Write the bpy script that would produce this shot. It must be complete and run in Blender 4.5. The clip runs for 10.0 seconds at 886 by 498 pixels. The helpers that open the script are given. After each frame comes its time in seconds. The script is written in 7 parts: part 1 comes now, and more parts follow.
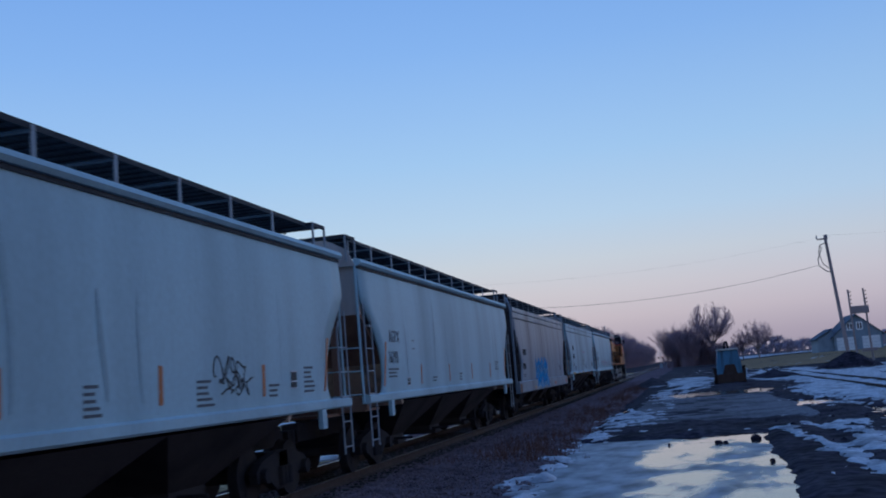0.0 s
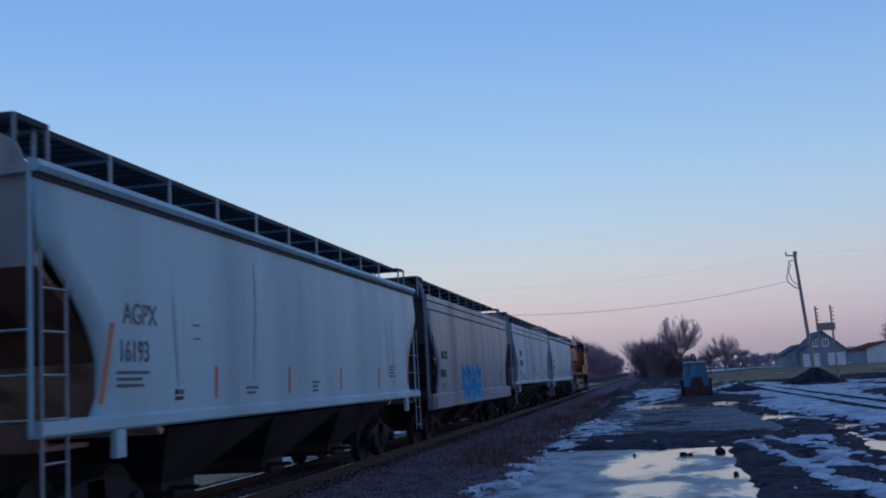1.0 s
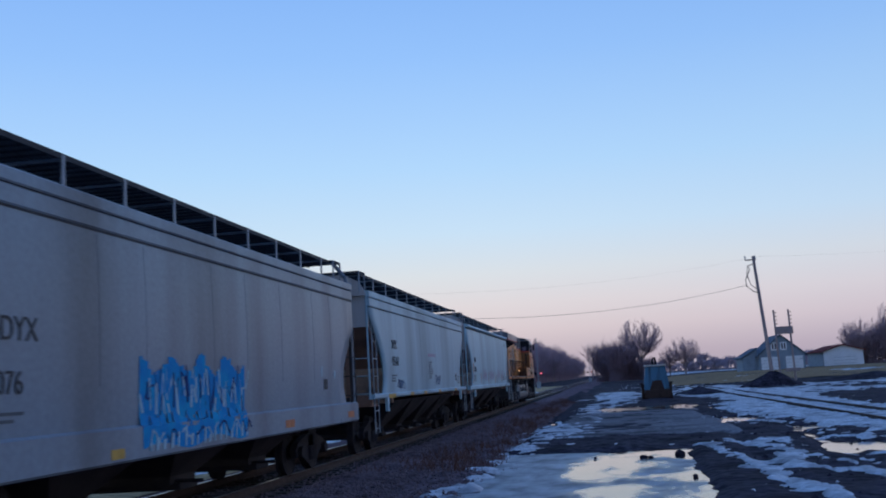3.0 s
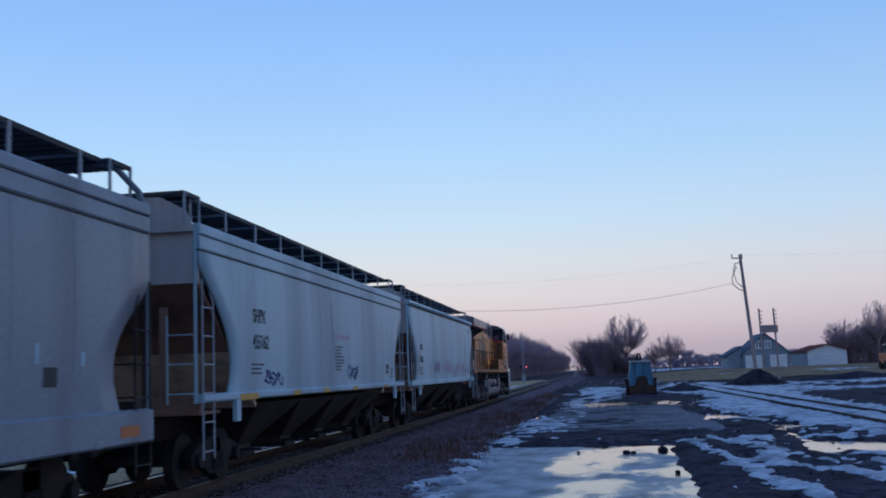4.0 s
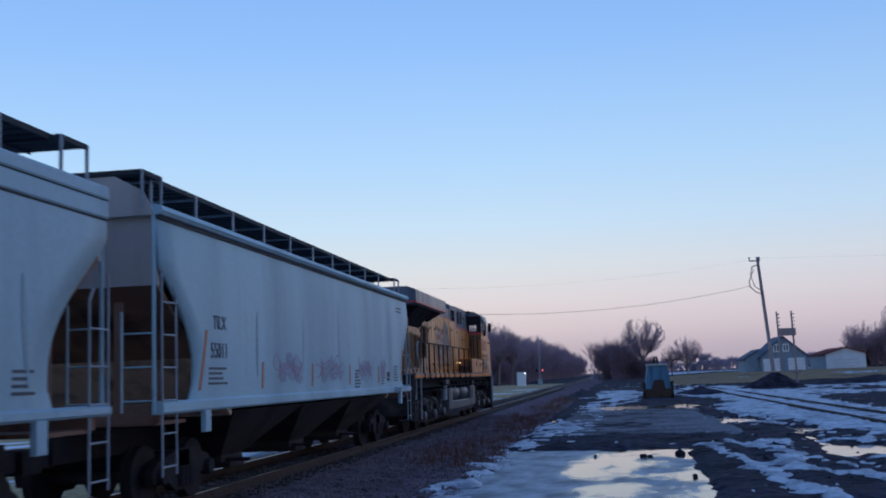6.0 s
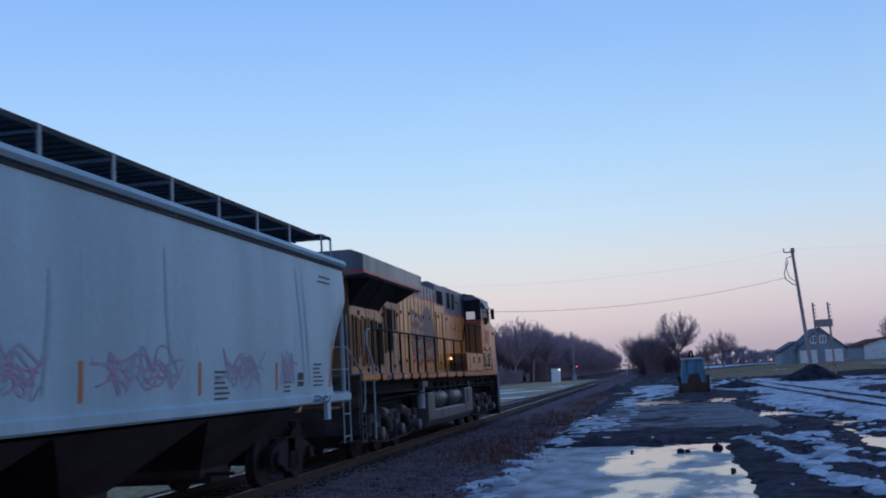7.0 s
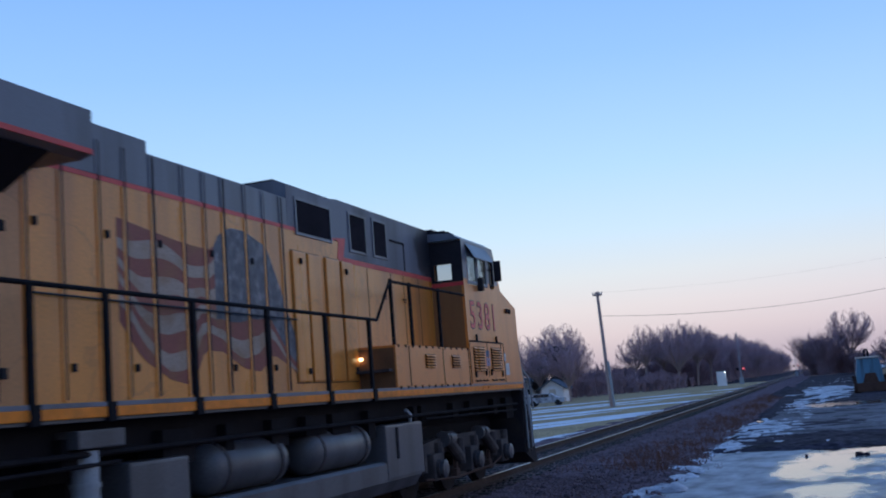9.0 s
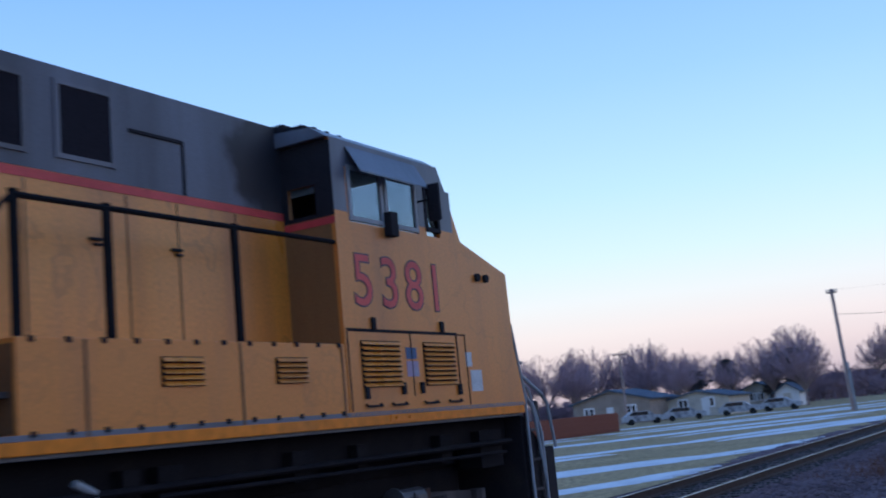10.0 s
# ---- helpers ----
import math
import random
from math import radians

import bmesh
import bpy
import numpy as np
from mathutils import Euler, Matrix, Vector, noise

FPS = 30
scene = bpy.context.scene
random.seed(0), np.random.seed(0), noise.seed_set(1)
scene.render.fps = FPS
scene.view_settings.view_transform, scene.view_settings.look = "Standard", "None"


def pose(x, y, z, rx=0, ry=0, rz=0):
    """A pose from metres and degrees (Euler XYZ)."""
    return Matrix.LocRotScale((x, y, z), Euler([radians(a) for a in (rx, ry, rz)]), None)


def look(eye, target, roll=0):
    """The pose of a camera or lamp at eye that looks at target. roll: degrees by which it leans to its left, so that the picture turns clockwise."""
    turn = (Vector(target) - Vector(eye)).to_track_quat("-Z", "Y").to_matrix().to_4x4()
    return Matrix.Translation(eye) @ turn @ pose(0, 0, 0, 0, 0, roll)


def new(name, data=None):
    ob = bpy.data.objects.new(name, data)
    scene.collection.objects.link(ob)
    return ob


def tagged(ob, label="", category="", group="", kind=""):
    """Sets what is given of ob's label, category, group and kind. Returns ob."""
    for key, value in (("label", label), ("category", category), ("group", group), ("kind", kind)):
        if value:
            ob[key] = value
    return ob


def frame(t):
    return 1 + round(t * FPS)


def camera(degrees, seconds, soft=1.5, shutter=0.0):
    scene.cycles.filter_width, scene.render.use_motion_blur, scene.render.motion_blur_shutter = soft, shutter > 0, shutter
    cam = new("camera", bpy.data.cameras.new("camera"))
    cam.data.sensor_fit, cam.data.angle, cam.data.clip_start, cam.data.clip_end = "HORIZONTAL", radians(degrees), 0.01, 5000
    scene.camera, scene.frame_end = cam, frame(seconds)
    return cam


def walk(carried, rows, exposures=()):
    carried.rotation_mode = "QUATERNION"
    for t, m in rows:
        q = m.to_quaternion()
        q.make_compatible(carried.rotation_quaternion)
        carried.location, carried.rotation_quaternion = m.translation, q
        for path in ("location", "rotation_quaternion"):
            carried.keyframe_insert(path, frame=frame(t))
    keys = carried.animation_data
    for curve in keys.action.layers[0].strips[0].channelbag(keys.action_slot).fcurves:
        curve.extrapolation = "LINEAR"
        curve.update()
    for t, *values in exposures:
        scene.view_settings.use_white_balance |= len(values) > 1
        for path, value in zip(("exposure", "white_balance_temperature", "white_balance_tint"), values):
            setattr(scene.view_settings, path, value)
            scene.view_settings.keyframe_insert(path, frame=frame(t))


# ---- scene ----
EYE = (0.0, 0.0, 1.7)
# seconds, yaw, pitch, roll of the hand-held camera
VIEW = [
    (0, 12.62, 7.01, 4.83),
    (0.5, 12.11, 7.22, 3.63),
    (1, 10.92, 7.14, 3.16),
    (1.5, 10.15, 6.92, 3.48),
    (2, 9.22, 7.02, 3.58),
    (2.5, 9.11, 7.35, 3.58),
    (4, 8.10, 6.74, 2.11),
    (4.5, 7.81, 6.69, 1.96),
    (5, 8.06, 6.73, 1.68),
    (5.5, 8.53, 6.97, 1.80),
    (7, 10.80, 6.94, 3.13),
    (7.5, 12.76, 7.34, 3.74),
    (8, 14.20, 8.05, 3.99),
    (8.5, 16.75, 8.20, 3.70),
    (9, 19.39, 7.94, 4.51),
    (9.5, 23.95, 8.36, 5.48),
    (10, 31.41, 9.43, 5.49),
]
# seconds, distance of the backing train along the track
RUN = [(0, 94.42), (0.5, 89.33), (1, 84.24), (1.5, 79.10), (2, 73.89), (2.5, 68.54), (4, 52.20), (4.5, 46.90), (5, 41.75), (5.5, 36.52), (7, 21.00), (7.5, 15.76), (8, 10.49), (8.5, 5.25), (9, -0.00), (9.5, -5.31), (10, -10.49)]
cam = camera(45.20, 10.0, soft=1.9, shutter=0.22)
walk(cam, [(t, pose(*EYE, 90 + p, r, y)) for t, y, p, r in VIEW],
     exposures=[(0.0, -0.20, 6150, 10), (0.5, -0.30, 6150, 10), (1.0, -0.21, 6300, 10), (1.5, 0.03, 6500, 10), (2.0, 0.05, 6500, 10), (2.5, 0.06, 6500, 10), (8.0, 0.06, 6500, 10), (9.0, 0.20, 6500, 10), (9.5, 0.27, 6500, 10), (10.0, 0.39, 6500, 10)])

XC = -7.52        # track centre line
GROUND = -0.2     # yard level; the rail tops are at 0

# ---- dusk sky ----
world = bpy.data.worlds.new("dusk")
scene.world = world
world.use_nodes = True
wn, wl = world.node_tree.nodes, world.node_tree.links
wn.clear()
w_out, w_bg = wn.new("ShaderNodeOutputWorld"), wn.new("ShaderNodeBackground")
w_co, w_sep = wn.new("ShaderNodeTexCoord"), wn.new("ShaderNodeSeparateXYZ")
w_ramp = wn.new("ShaderNodeValToRGB")
SKY = [(0.0, (0.41, 0.355, 0.44)), (0.018, (0.47, 0.40, 0.485)), (0.045, (0.62, 0.545, 0.605)), (0.07, (0.665, 0.63, 0.685)), (0.10, (0.635, 0.69, 0.765)),
       (0.14, (0.53, 0.70, 0.885)), (0.20, (0.415, 0.645, 0.93)), (0.30, (0.285, 0.515, 0.92)), (0.40, (0.20, 0.41, 0.86)), (1.0, (0.08, 0.22, 0.60))]
el = w_ramp.color_ramp.elements
while len(el) < len(SKY):
    el.new(0.5)
for e, (p, c) in zip(el, SKY):
    e.position, e.color = p, (*c, 1)
wl.new(w_co.outputs["Generated"], w_sep.inputs[0])
wl.new(w_sep.outputs["Z"], w_ramp.inputs[0])
# the sky is brighter over the sunset, ahead, than behind
w_map = wn.new("ShaderNodeMapRange")
w_map.inputs["From Min"].default_value, w_map.inputs["From Max"].default_value = -0.6, 1.06
w_mix = wn.new("ShaderNodeMix")
w_mix.data_type, w_mix.blend_type = "RGBA", "MULTIPLY"
w_mix.inputs["Factor"].default_value = 1.0
w_side = wn.new("ShaderNodeMath")
w_side.operation = "MULTIPLY_ADD"
w_side.inputs[1].default_value = -0.70
wl.new(w_sep.outputs["X"], w_side.inputs[0])
wl.new(w_sep.outputs["Y"], w_side.inputs[2])
wl.new(w_side.outputs[0], w_map.inputs["Value"])
wl.new(w_ramp.outputs[0], w_mix.inputs["A"])
w_tint = wn.new("ShaderNodeMix")
w_tint.data_type = "RGBA"
w_tint.inputs["A"].default_value, w_tint.inputs["B"].default_value = (0.64, 0.645, 0.69, 1), (1, 1, 1, 1)
wl.new(w_map.outputs[0], w_tint.inputs["Factor"])
wl.new(w_tint.outputs["Result"], w_mix.inputs["B"])
# the afterglow warms the low sky toward the sunset, left of the track
w_dot = wn.new("ShaderNodeVectorMath")
w_dot.operation = "DOT_PRODUCT"
w_dot.inputs[1].default_value = (-0.55, 0.83, 0.0)
w_az, w_low, w_fac = wn.new("ShaderNodeMapRange"), wn.new("ShaderNodeMapRange"), wn.new("ShaderNodeMath")
w_az.inputs["From Min"].default_value, w_az.inputs["From Max"].default_value = 0.70, 1.0
w_low.inputs["From Min"].default_value, w_low.inputs["From Max"].default_value = 0.24, 0.04
w_fac.operation = "MULTIPLY"
w_glow = wn.new("ShaderNodeMix")
w_glow.data_type, w_glow.blend_type = "RGBA", "MULTIPLY"
w_glow.inputs["B"].default_value = (1.10, 1.06, 0.96, 1)
wl.new(w_co.outputs["Generated"], w_dot.inputs[0])
wl.new(w_dot.outputs["Value"], w_az.inputs["Value"])
wl.new(w_sep.outputs["Z"], w_low.inputs["Value"])
wl.new(w_az.outputs[0], w_fac.inputs[0])
wl.new(w_low.outputs[0], w_fac.inputs[1])
wl.new(w_fac.outputs[0], w_glow.inputs["Factor"])
wl.new(w_mix.outputs["Result"], w_glow.inputs["A"])
wl.new(w_glow.outputs["Result"], w_bg.inputs[0])
wl.new(w_bg.outputs[0], w_out.inputs[0])
w_bg.inputs[1].default_value = 1.02
sun = new("sun", bpy.data.lights.new("sun", "SUN"))
sun.data.energy, sun.data.angle, sun.data.color = 0.12, radians(40), (1.0, 0.72, 0.55)
sun.matrix_world = look((40, 60, 12), (0, 40, 0))


# ---- materials ----
def mat(name, base, rough=0.7, metal=0.0, vary=0.25, size=2.0, dirt=None, dirt_amount=0.35, streak=False, bump=0.1, grain=60.0, spec=0.4, tide=0.0):
    m = bpy.data.materials.new(name)
    m.use_nodes = True
    n, l = m.node_tree.nodes, m.node_tree.links
    b = n["Principled BSDF"]
    b.inputs["Metallic"].default_value = metal
    b.inputs["Specular IOR Level"].default_value = spec
    co = n.new("ShaderNodeTexCoord")
    mp = n.new("ShaderNodeMapping")
    mp.inputs["Scale"].default_value = (1.0, 1.0, 0.12) if streak else (1, 1, 1)
    l.new(co.outputs["Object"], mp.inputs[0])
    big, fine = n.new("ShaderNodeTexNoise"), n.new("ShaderNodeTexNoise")
    big.inputs["Scale"].default_value, big.inputs["Detail"].default_value = size, 6
    fine.inputs["Scale"].default_value, fine.inputs["Detail"].default_value = grain, 3
    l.new(mp.outputs[0], big.inputs["Vector"])
    l.new(co.outputs["Object"], fine.inputs["Vector"])
    dirt = dirt or tuple(c * 0.35 for c in base)
    r1 = n.new("ShaderNodeMapRange")
    r1.inputs["From Min"].default_value, r1.inputs["From Max"].default_value = 0.45, 0.72
    r1.inputs["To Max"].default_value = dirt_amount
    l.new(big.outputs[0], r1.inputs["Value"])
    mix = n.new("ShaderNodeMix")
    mix.data_type = "RGBA"
    mix.inputs["A"].default_value, mix.inputs["B"].default_value = (*base, 1), (*dirt, 1)
    l.new(r1.outputs[0], mix.inputs["Factor"])
    r2 = n.new("ShaderNodeMapRange")
    r2.inputs["From Min"].default_value, r2.inputs["From Max"].default_value = 0.3, 0.7
    r2.inputs["To Min"].default_value, r2.inputs["To Max"].default_value = 1 - vary, 1 + vary
    l.new(fine.outputs[0], r2.inputs["Value"])
    mul = n.new("ShaderNodeMix")
    mul.data_type, mul.blend_type = "RGBA", "MULTIPLY"
    mul.inputs["Factor"].default_value = 1.0
    l.new(mix.outputs["Result"], mul.inputs["A"])
    l.new(r2.outputs[0], mul.inputs["B"])
    colour = mul.outputs["Result"]
    if tide:
        # wandering brown tide lines left by dried water
        wet, near, edge = n.new("ShaderNodeTexNoise"), n.new("ShaderNodeMath"), n.new("ShaderNodeMapRange")
        wet.inputs["Scale"].default_value, wet.inputs["Detail"].default_value = 0.75, 4
        l.new(co.outputs["Object"], wet.inputs["Vector"])
        near.operation, near.inputs[1].default_value, near.inputs[2].default_value = "COMPARE", 0.5, 0.007
        l.new(wet.outputs[0], near.inputs[0])
        edge.inputs["To Max"].default_value = tide
        l.new(near.outputs[0], edge.inputs["Value"])
        line = n.new("ShaderNodeMix")
        line.data_type = "RGBA"
        line.inputs["B"].default_value = (*(c * 0.45 for c in dirt), 1)
        l.new(edge.outputs[0], line.inputs["Factor"])
        l.new(colour, line.inputs["A"])
        colour = line.outputs["Result"]
    l.new(colour, b.inputs["Base Color"])
    r3 = n.new("ShaderNodeMapRange")
    r3.inputs["To Min"].default_value, r3.inputs["To Max"].default_value = max(0.02, rough - 0.12), min(1, rough + 0.12)
    l.new(big.outputs[0], r3.inputs["Value"])
    l.new(r3.outputs[0], b.inputs["Roughness"])
    if bump:
        bp = n.new("ShaderNodeBump")
        bp.inputs["Strength"].default_value, bp.inputs["Distance"].default_value = bump, 0.02
        l.new(fine.outputs[0], bp.inputs["Height"])
        l.new(bp.outputs[0], b.inputs["Normal"])
    return m


HOPPER_GREY = mat("hopper_grey_paint", (0.435, 0.615, 0.67), 0.48, dirt=(0.26, 0.355, 0.39), dirt_amount=0.55, streak=True, size=0.7, vary=0.05, bump=0.03, grain=14, spec=0.28)
HOPPER_BROWNED = mat("rust_stained_grey_paint", (0.235, 0.288, 0.345), 0.42, dirt=(0.118, 0.112, 0.122), dirt_amount=0.9, streak=True, size=0.55, vary=0.1, bump=0.03, grain=15, spec=0.35)
HOPPER_PALE = mat("pale_hopper_paint", (0.40, 0.56, 0.62), 0.48, dirt=(0.21, 0.27, 0.305), dirt_amount=0.65, streak=True, size=0.8, vary=0.05, bump=0.03, grain=14, spec=0.28)
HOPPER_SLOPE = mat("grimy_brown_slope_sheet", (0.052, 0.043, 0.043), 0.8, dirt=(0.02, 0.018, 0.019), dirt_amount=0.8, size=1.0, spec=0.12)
END_TAN = mat("dusty_tan_end_wall", (0.54, 0.475, 0.44), 0.6, dirt=(0.16, 0.125, 0.11), dirt_amount=0.7, streak=True, size=1.3, vary=0.08, bump=0.03, spec=0.25)
END_LIT_DUST = mat("lit_dusty_lower_end_sheet", (0.78, 0.58, 0.44), 0.85, dirt=(0.20, 0.13, 0.10), dirt_amount=0.8, size=2.0, spec=0.1)
END_DARK = mat("dark_grimy_end_sheet", (0.075, 0.062, 0.058), 0.8, dirt=(0.03, 0.026, 0.026), dirt_amount=0.8, size=1.3, spec=0.15)
STREAK_GREY = mat("dark_run_stain", (0.32, 0.45, 0.495), 0.5, dirt=(0.36, 0.50, 0.55), dirt_amount=0.8, size=1.4, bump=0.0, spec=0.25)
END_SLOPE = mat("rust_brown_end_sheet", (0.28, 0.16, 0.115), 0.75, dirt=(0.07, 0.045, 0.037), dirt_amount=0.9, size=1.2, spec=0.2)
GRIME = mat("black_running_gear_grime", (0.028, 0.025, 0.030), 0.8, dirt=(0.055, 0.045, 0.04), dirt_amount=0.8, size=2.5, spec=0.12)
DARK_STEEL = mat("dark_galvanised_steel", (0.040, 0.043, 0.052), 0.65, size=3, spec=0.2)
PALE_STEEL = mat("pale_painted_steel", (0.34, 0.37, 0.40), 0.55, size=3, vary=0.1)
RAIL_STEEL = mat("polished_rail_steel", (0.30, 0.29, 0.30), 0.32, metal=0.9, size=5, dirt=(0.10, 0.06, 0.05), dirt_amount=0.4)
RAIL_RUST = mat("rusty_rail_web", (0.06, 0.035, 0.028), 0.85, size=5)
TIE_WOOD = mat("creosoted_tie_wood", (0.045, 0.035, 0.03), 0.9, size=6)
BALLAST = mat("ballast_gravel", (0.205, 0.142, 0.152), 1.0, dirt=(0.07, 0.052, 0.056), dirt_amount=0.8, size=3, grain=16, vary=0.5, bump=0.6, spec=0.0)
STONE = mat("ballast_stone", (0.22, 0.158, 0.168), 1.0, dirt=(0.07, 0.053, 0.057), dirt_amount=0.9, size=3, grain=20, bump=0.2, spec=0.03)
MUD = mat("wet_dark_mud", (0.046, 0.037, 0.052), 0.95, dirt=(0.013, 0.0105, 0.0135), dirt_amount=1.0, size=0.9, grain=5, vary=0.7, bump=0.8, spec=0.06)
SLAB = mat("worn_asphalt", (0.185, 0.175, 0.19), 0.9, dirt=(0.04, 0.035, 0.04), dirt_amount=1.0, size=0.45, grain=6, vary=0.5, bump=0.3, spec=0.1)
SNOW = mat("old_blue_snow", (0.60, 0.595, 0.62), 0.75, dirt=(0.19, 0.18, 0.19), dirt_amount=1.0, size=1.1, grain=7, vary=0.3, bump=0.5, spec=0.1)
CLEAN_SNOW = mat("clean_wind_drifted_snow", (0.82, 0.81, 0.82), 0.75, dirt=(0.55, 0.53, 0.52), dirt_amount=0.6, size=0.6, grain=6, vary=0.1, bump=0.3, spec=0.1)
GRASS = mat("dormant_grass", (0.47, 0.325, 0.175), 0.95, dirt=(0.32, 0.22, 0.12), dirt_amount=0.7, size=0.35, grain=5, vary=0.45, bump=0.5, spec=0.05)
WATER = mat("still_meltwater", (0.012, 0.014, 0.018), 0.06, vary=0.1, bump=0.012, grain=3.0, size=0.6, spec=1.0)
DRY_WEED = mat("dry_red_brown_weeds", (0.17, 0.085, 0.062), 0.95, size=0.6, vary=0.3, spec=0.03)
UP_YELLOW = mat("weathered_yellow_paint", (0.80, 0.295, 0.050), 0.30, dirt=(0.46, 0.18, 0.065), dirt_amount=0.9, streak=True, size=1.5, vary=0.10, bump=0.008, grain=30, spec=0.55, tide=0.22)
UP_ORANGE = mat("bright_orange_yellow_sill_paint", (0.88, 0.25, 0.02), 0.5, dirt=(0.40, 0.17, 0.05), dirt_amount=0.6, size=1.1, vary=0.15, bump=0.02, spec=0.25, grain=9)
UP_GREY = mat("weathered_locomotive_grey", (0.16, 0.178, 0.22), 0.36, dirt=(0.06, 0.062, 0.07), dirt_amount=0.7, streak=True, size=1.6, vary=0.10, bump=0.02)
UP_RED = mat("faded_red_paint", (0.74, 0.085, 0.085), 0.42, size=3, vary=0.1, bump=0.0, spec=0.3)
SOOT = mat("sooty_black_paint", (0.030, 0.029, 0.035), 0.8, size=3, spec=0.12)
SCREEN = mat("black_radiator_screen", (0.028, 0.026, 0.033), 0.9, grain=120, bump=0.3, spec=0.03)
FLAG_WHITE = mat("faded_flag_white", (0.40, 0.30, 0.24), 0.5, dirt=(0.30, 0.16, 0.08), dirt_amount=0.8, size=3, bump=0.0, spec=0.35)
FLAG_RED = mat("faded_flag_red", (0.28, 0.075, 0.06), 0.5, dirt=(0.32, 0.14, 0.06), dirt_amount=0.7, size=3, bump=0.0, spec=0.35)
FLAG_BLUE = mat("faded_flag_blue", (0.09, 0.098, 0.125), 0.5, dirt=(0.27, 0.26, 0.27), dirt_amount=0.9, size=7, vary=0.3, grain=9, bump=0.0, spec=0.35)
BLACK = mat("black_lettering", (0.03, 0.03, 0.035), 0.6, size=6, dirt=(0.12, 0.13, 0.14), dirt_amount=0.2, bump=0.0)
GREY_INK = mat("faded_stencil", (0.10, 0.115, 0.135), 0.6, size=6, bump=0.0)
ORANGE_TAPE = mat("orange_reflective_strip", (0.55, 0.17, 0.05), 0.45, size=6, bump=0.0)
YELLOW_TAPE = mat("yellow_reflective_strip", (0.62, 0.36, 0.06), 0.45, size=6, bump=0.0)
WHITE_TAPE = mat("white_sticker", (0.62, 0.64, 0.66), 0.5, size=6, bump=0.0)
SPRAY_BLUE = mat("bright_blue_spray_paint", (0.02, 0.26, 0.60), 0.8, size=3, dirt=(0.03, 0.40, 0.66), dirt_amount=0.9, bump=0.0, spec=0.08)
SPRAY_PALE = mat("pale_blue_spray_paint", (0.40, 0.58, 0.66), 0.8, size=5, bump=0.0, spec=0.08)
SPRAY_NAVY = mat("navy_spray_paint", (0.03, 0.055, 0.17), 0.8, size=5, bump=0.0, spec=0.08)
SPRAY_PINK = mat("faded_pink_spray_paint", (0.42, 0.31, 0.42), 0.6, size=3, dirt=(0.33, 0.45, 0.50), dirt_amount=0.8, bump=0.0)
POLE_WOOD = mat("weathered_pole_wood", (0.44, 0.335, 0.31), 0.9, streak=True, size=6, spec=0.1)
# bark, twig and brush colours are raised to include the haze of distance
BARK = mat("winter_bark", (0.40, 0.30, 0.28), 0.95, size=3, spec=0.05)
TWIG = mat("bare_twigs", (0.48, 0.345, 0.385), 0.95, size=0.8, spec=0.03)
BRUSH = mat("bare_thicket", (0.36, 0.25, 0.28), 0.98, size=0.5, spec=0.03)
EVERGREEN = mat("dark_evergreen", (0.13, 0.115, 0.115), 0.95, size=0.8, spec=0.05)
HOUSE_BLUE = mat("grey_blue_siding", (0.27, 0.33, 0.39), 0.8, size=1.0, vary=0.1)
WHITE_PAINT = mat("white_painted_door", (0.86, 0.86, 0.87), 0.6, size=1.0, vary=0.04, dirt=(0.6, 0.6, 0.62))
CREAM_WALL = mat("cream_siding", (0.64, 0.58, 0.50), 0.8, size=1.0, vary=0.1)
BROWN_WALL = mat("tan_brick_wall", (0.40, 0.32, 0.27), 0.85, size=1.0, vary=0.15)
RED_FENCE = mat("rust_red_fence_boards", (0.26, 0.085, 0.055), 0.85, size=1.0)
ROOF_GREY = mat("blue_grey_shingles", (0.13, 0.16, 0.20), 0.95, spec=0.05, size=1.0, vary=0.2)
ROOF_RED = mat("dull_red_roof", (0.24, 0.085, 0.075), 0.95, size=1.0, spec=0.0)
TRACTOR_BLUE = mat("faded_tractor_blue", (0.09, 0.235, 0.35), 0.6, size=3, dirt=(0.05, 0.07, 0.085), dirt_amount=0.9, streak=True)
RUBBER = mat("black_rubber", (0.018, 0.018, 0.019), 0.85, size=6)
MACHINE_ORANGE = mat("machine_orange", (0.5, 0.13, 0.04), 0.55, size=3)
CAR_PAINT = mat("frosty_car_paint", (0.46, 0.49, 0.54), 0.5, size=2, dirt=(0.12, 0.13, 0.16), dirt_amount=0.9)
WIRE = mat("dark_wire", (0.17, 0.155, 0.17), 0.7, bump=0.0)
RAIL_DARK = mat("black_handrail_paint", (0.010, 0.010, 0.014), 0.7, size=5, bump=0.0, spec=0.10)
TANK = mat("grimy_grey_tank_paint", (0.105, 0.105, 0.115), 0.42, size=1.4, dirt=(0.035, 0.031, 0.032), dirt_amount=0.8, bump=0.02, streak=True)
# darker yellows: shade painted on rear-facing walls, plus grimy gaps and brown frames
SHADE_AND_GRIME_YELLOW = mat("shade_and_grime_browned_yellow_paint", (0.22, 0.105, 0.045), 0.6, dirt=(0.05, 0.03, 0.02), dirt_amount=0.8, size=1.5, vary=0.15, bump=0.02)
BROWNED_YELLOW = mat("shaded_wall_and_brown_frame_paint", (0.30, 0.145, 0.055), 0.5, dirt=(0.10, 0.055, 0.035), dirt_amount=0.8, streak=True, size=1.5, vary=0.12, bump=0.02)
REAR_YELLOW = mat("soot_browned_rear_hood_paint", (0.55, 0.24, 0.085), 0.4, dirt=(0.16, 0.085, 0.05), dirt_amount=0.85, streak=True, size=1.2, vary=0.12, bump=0.02, grain=30, spec=0.5, tide=0.15)
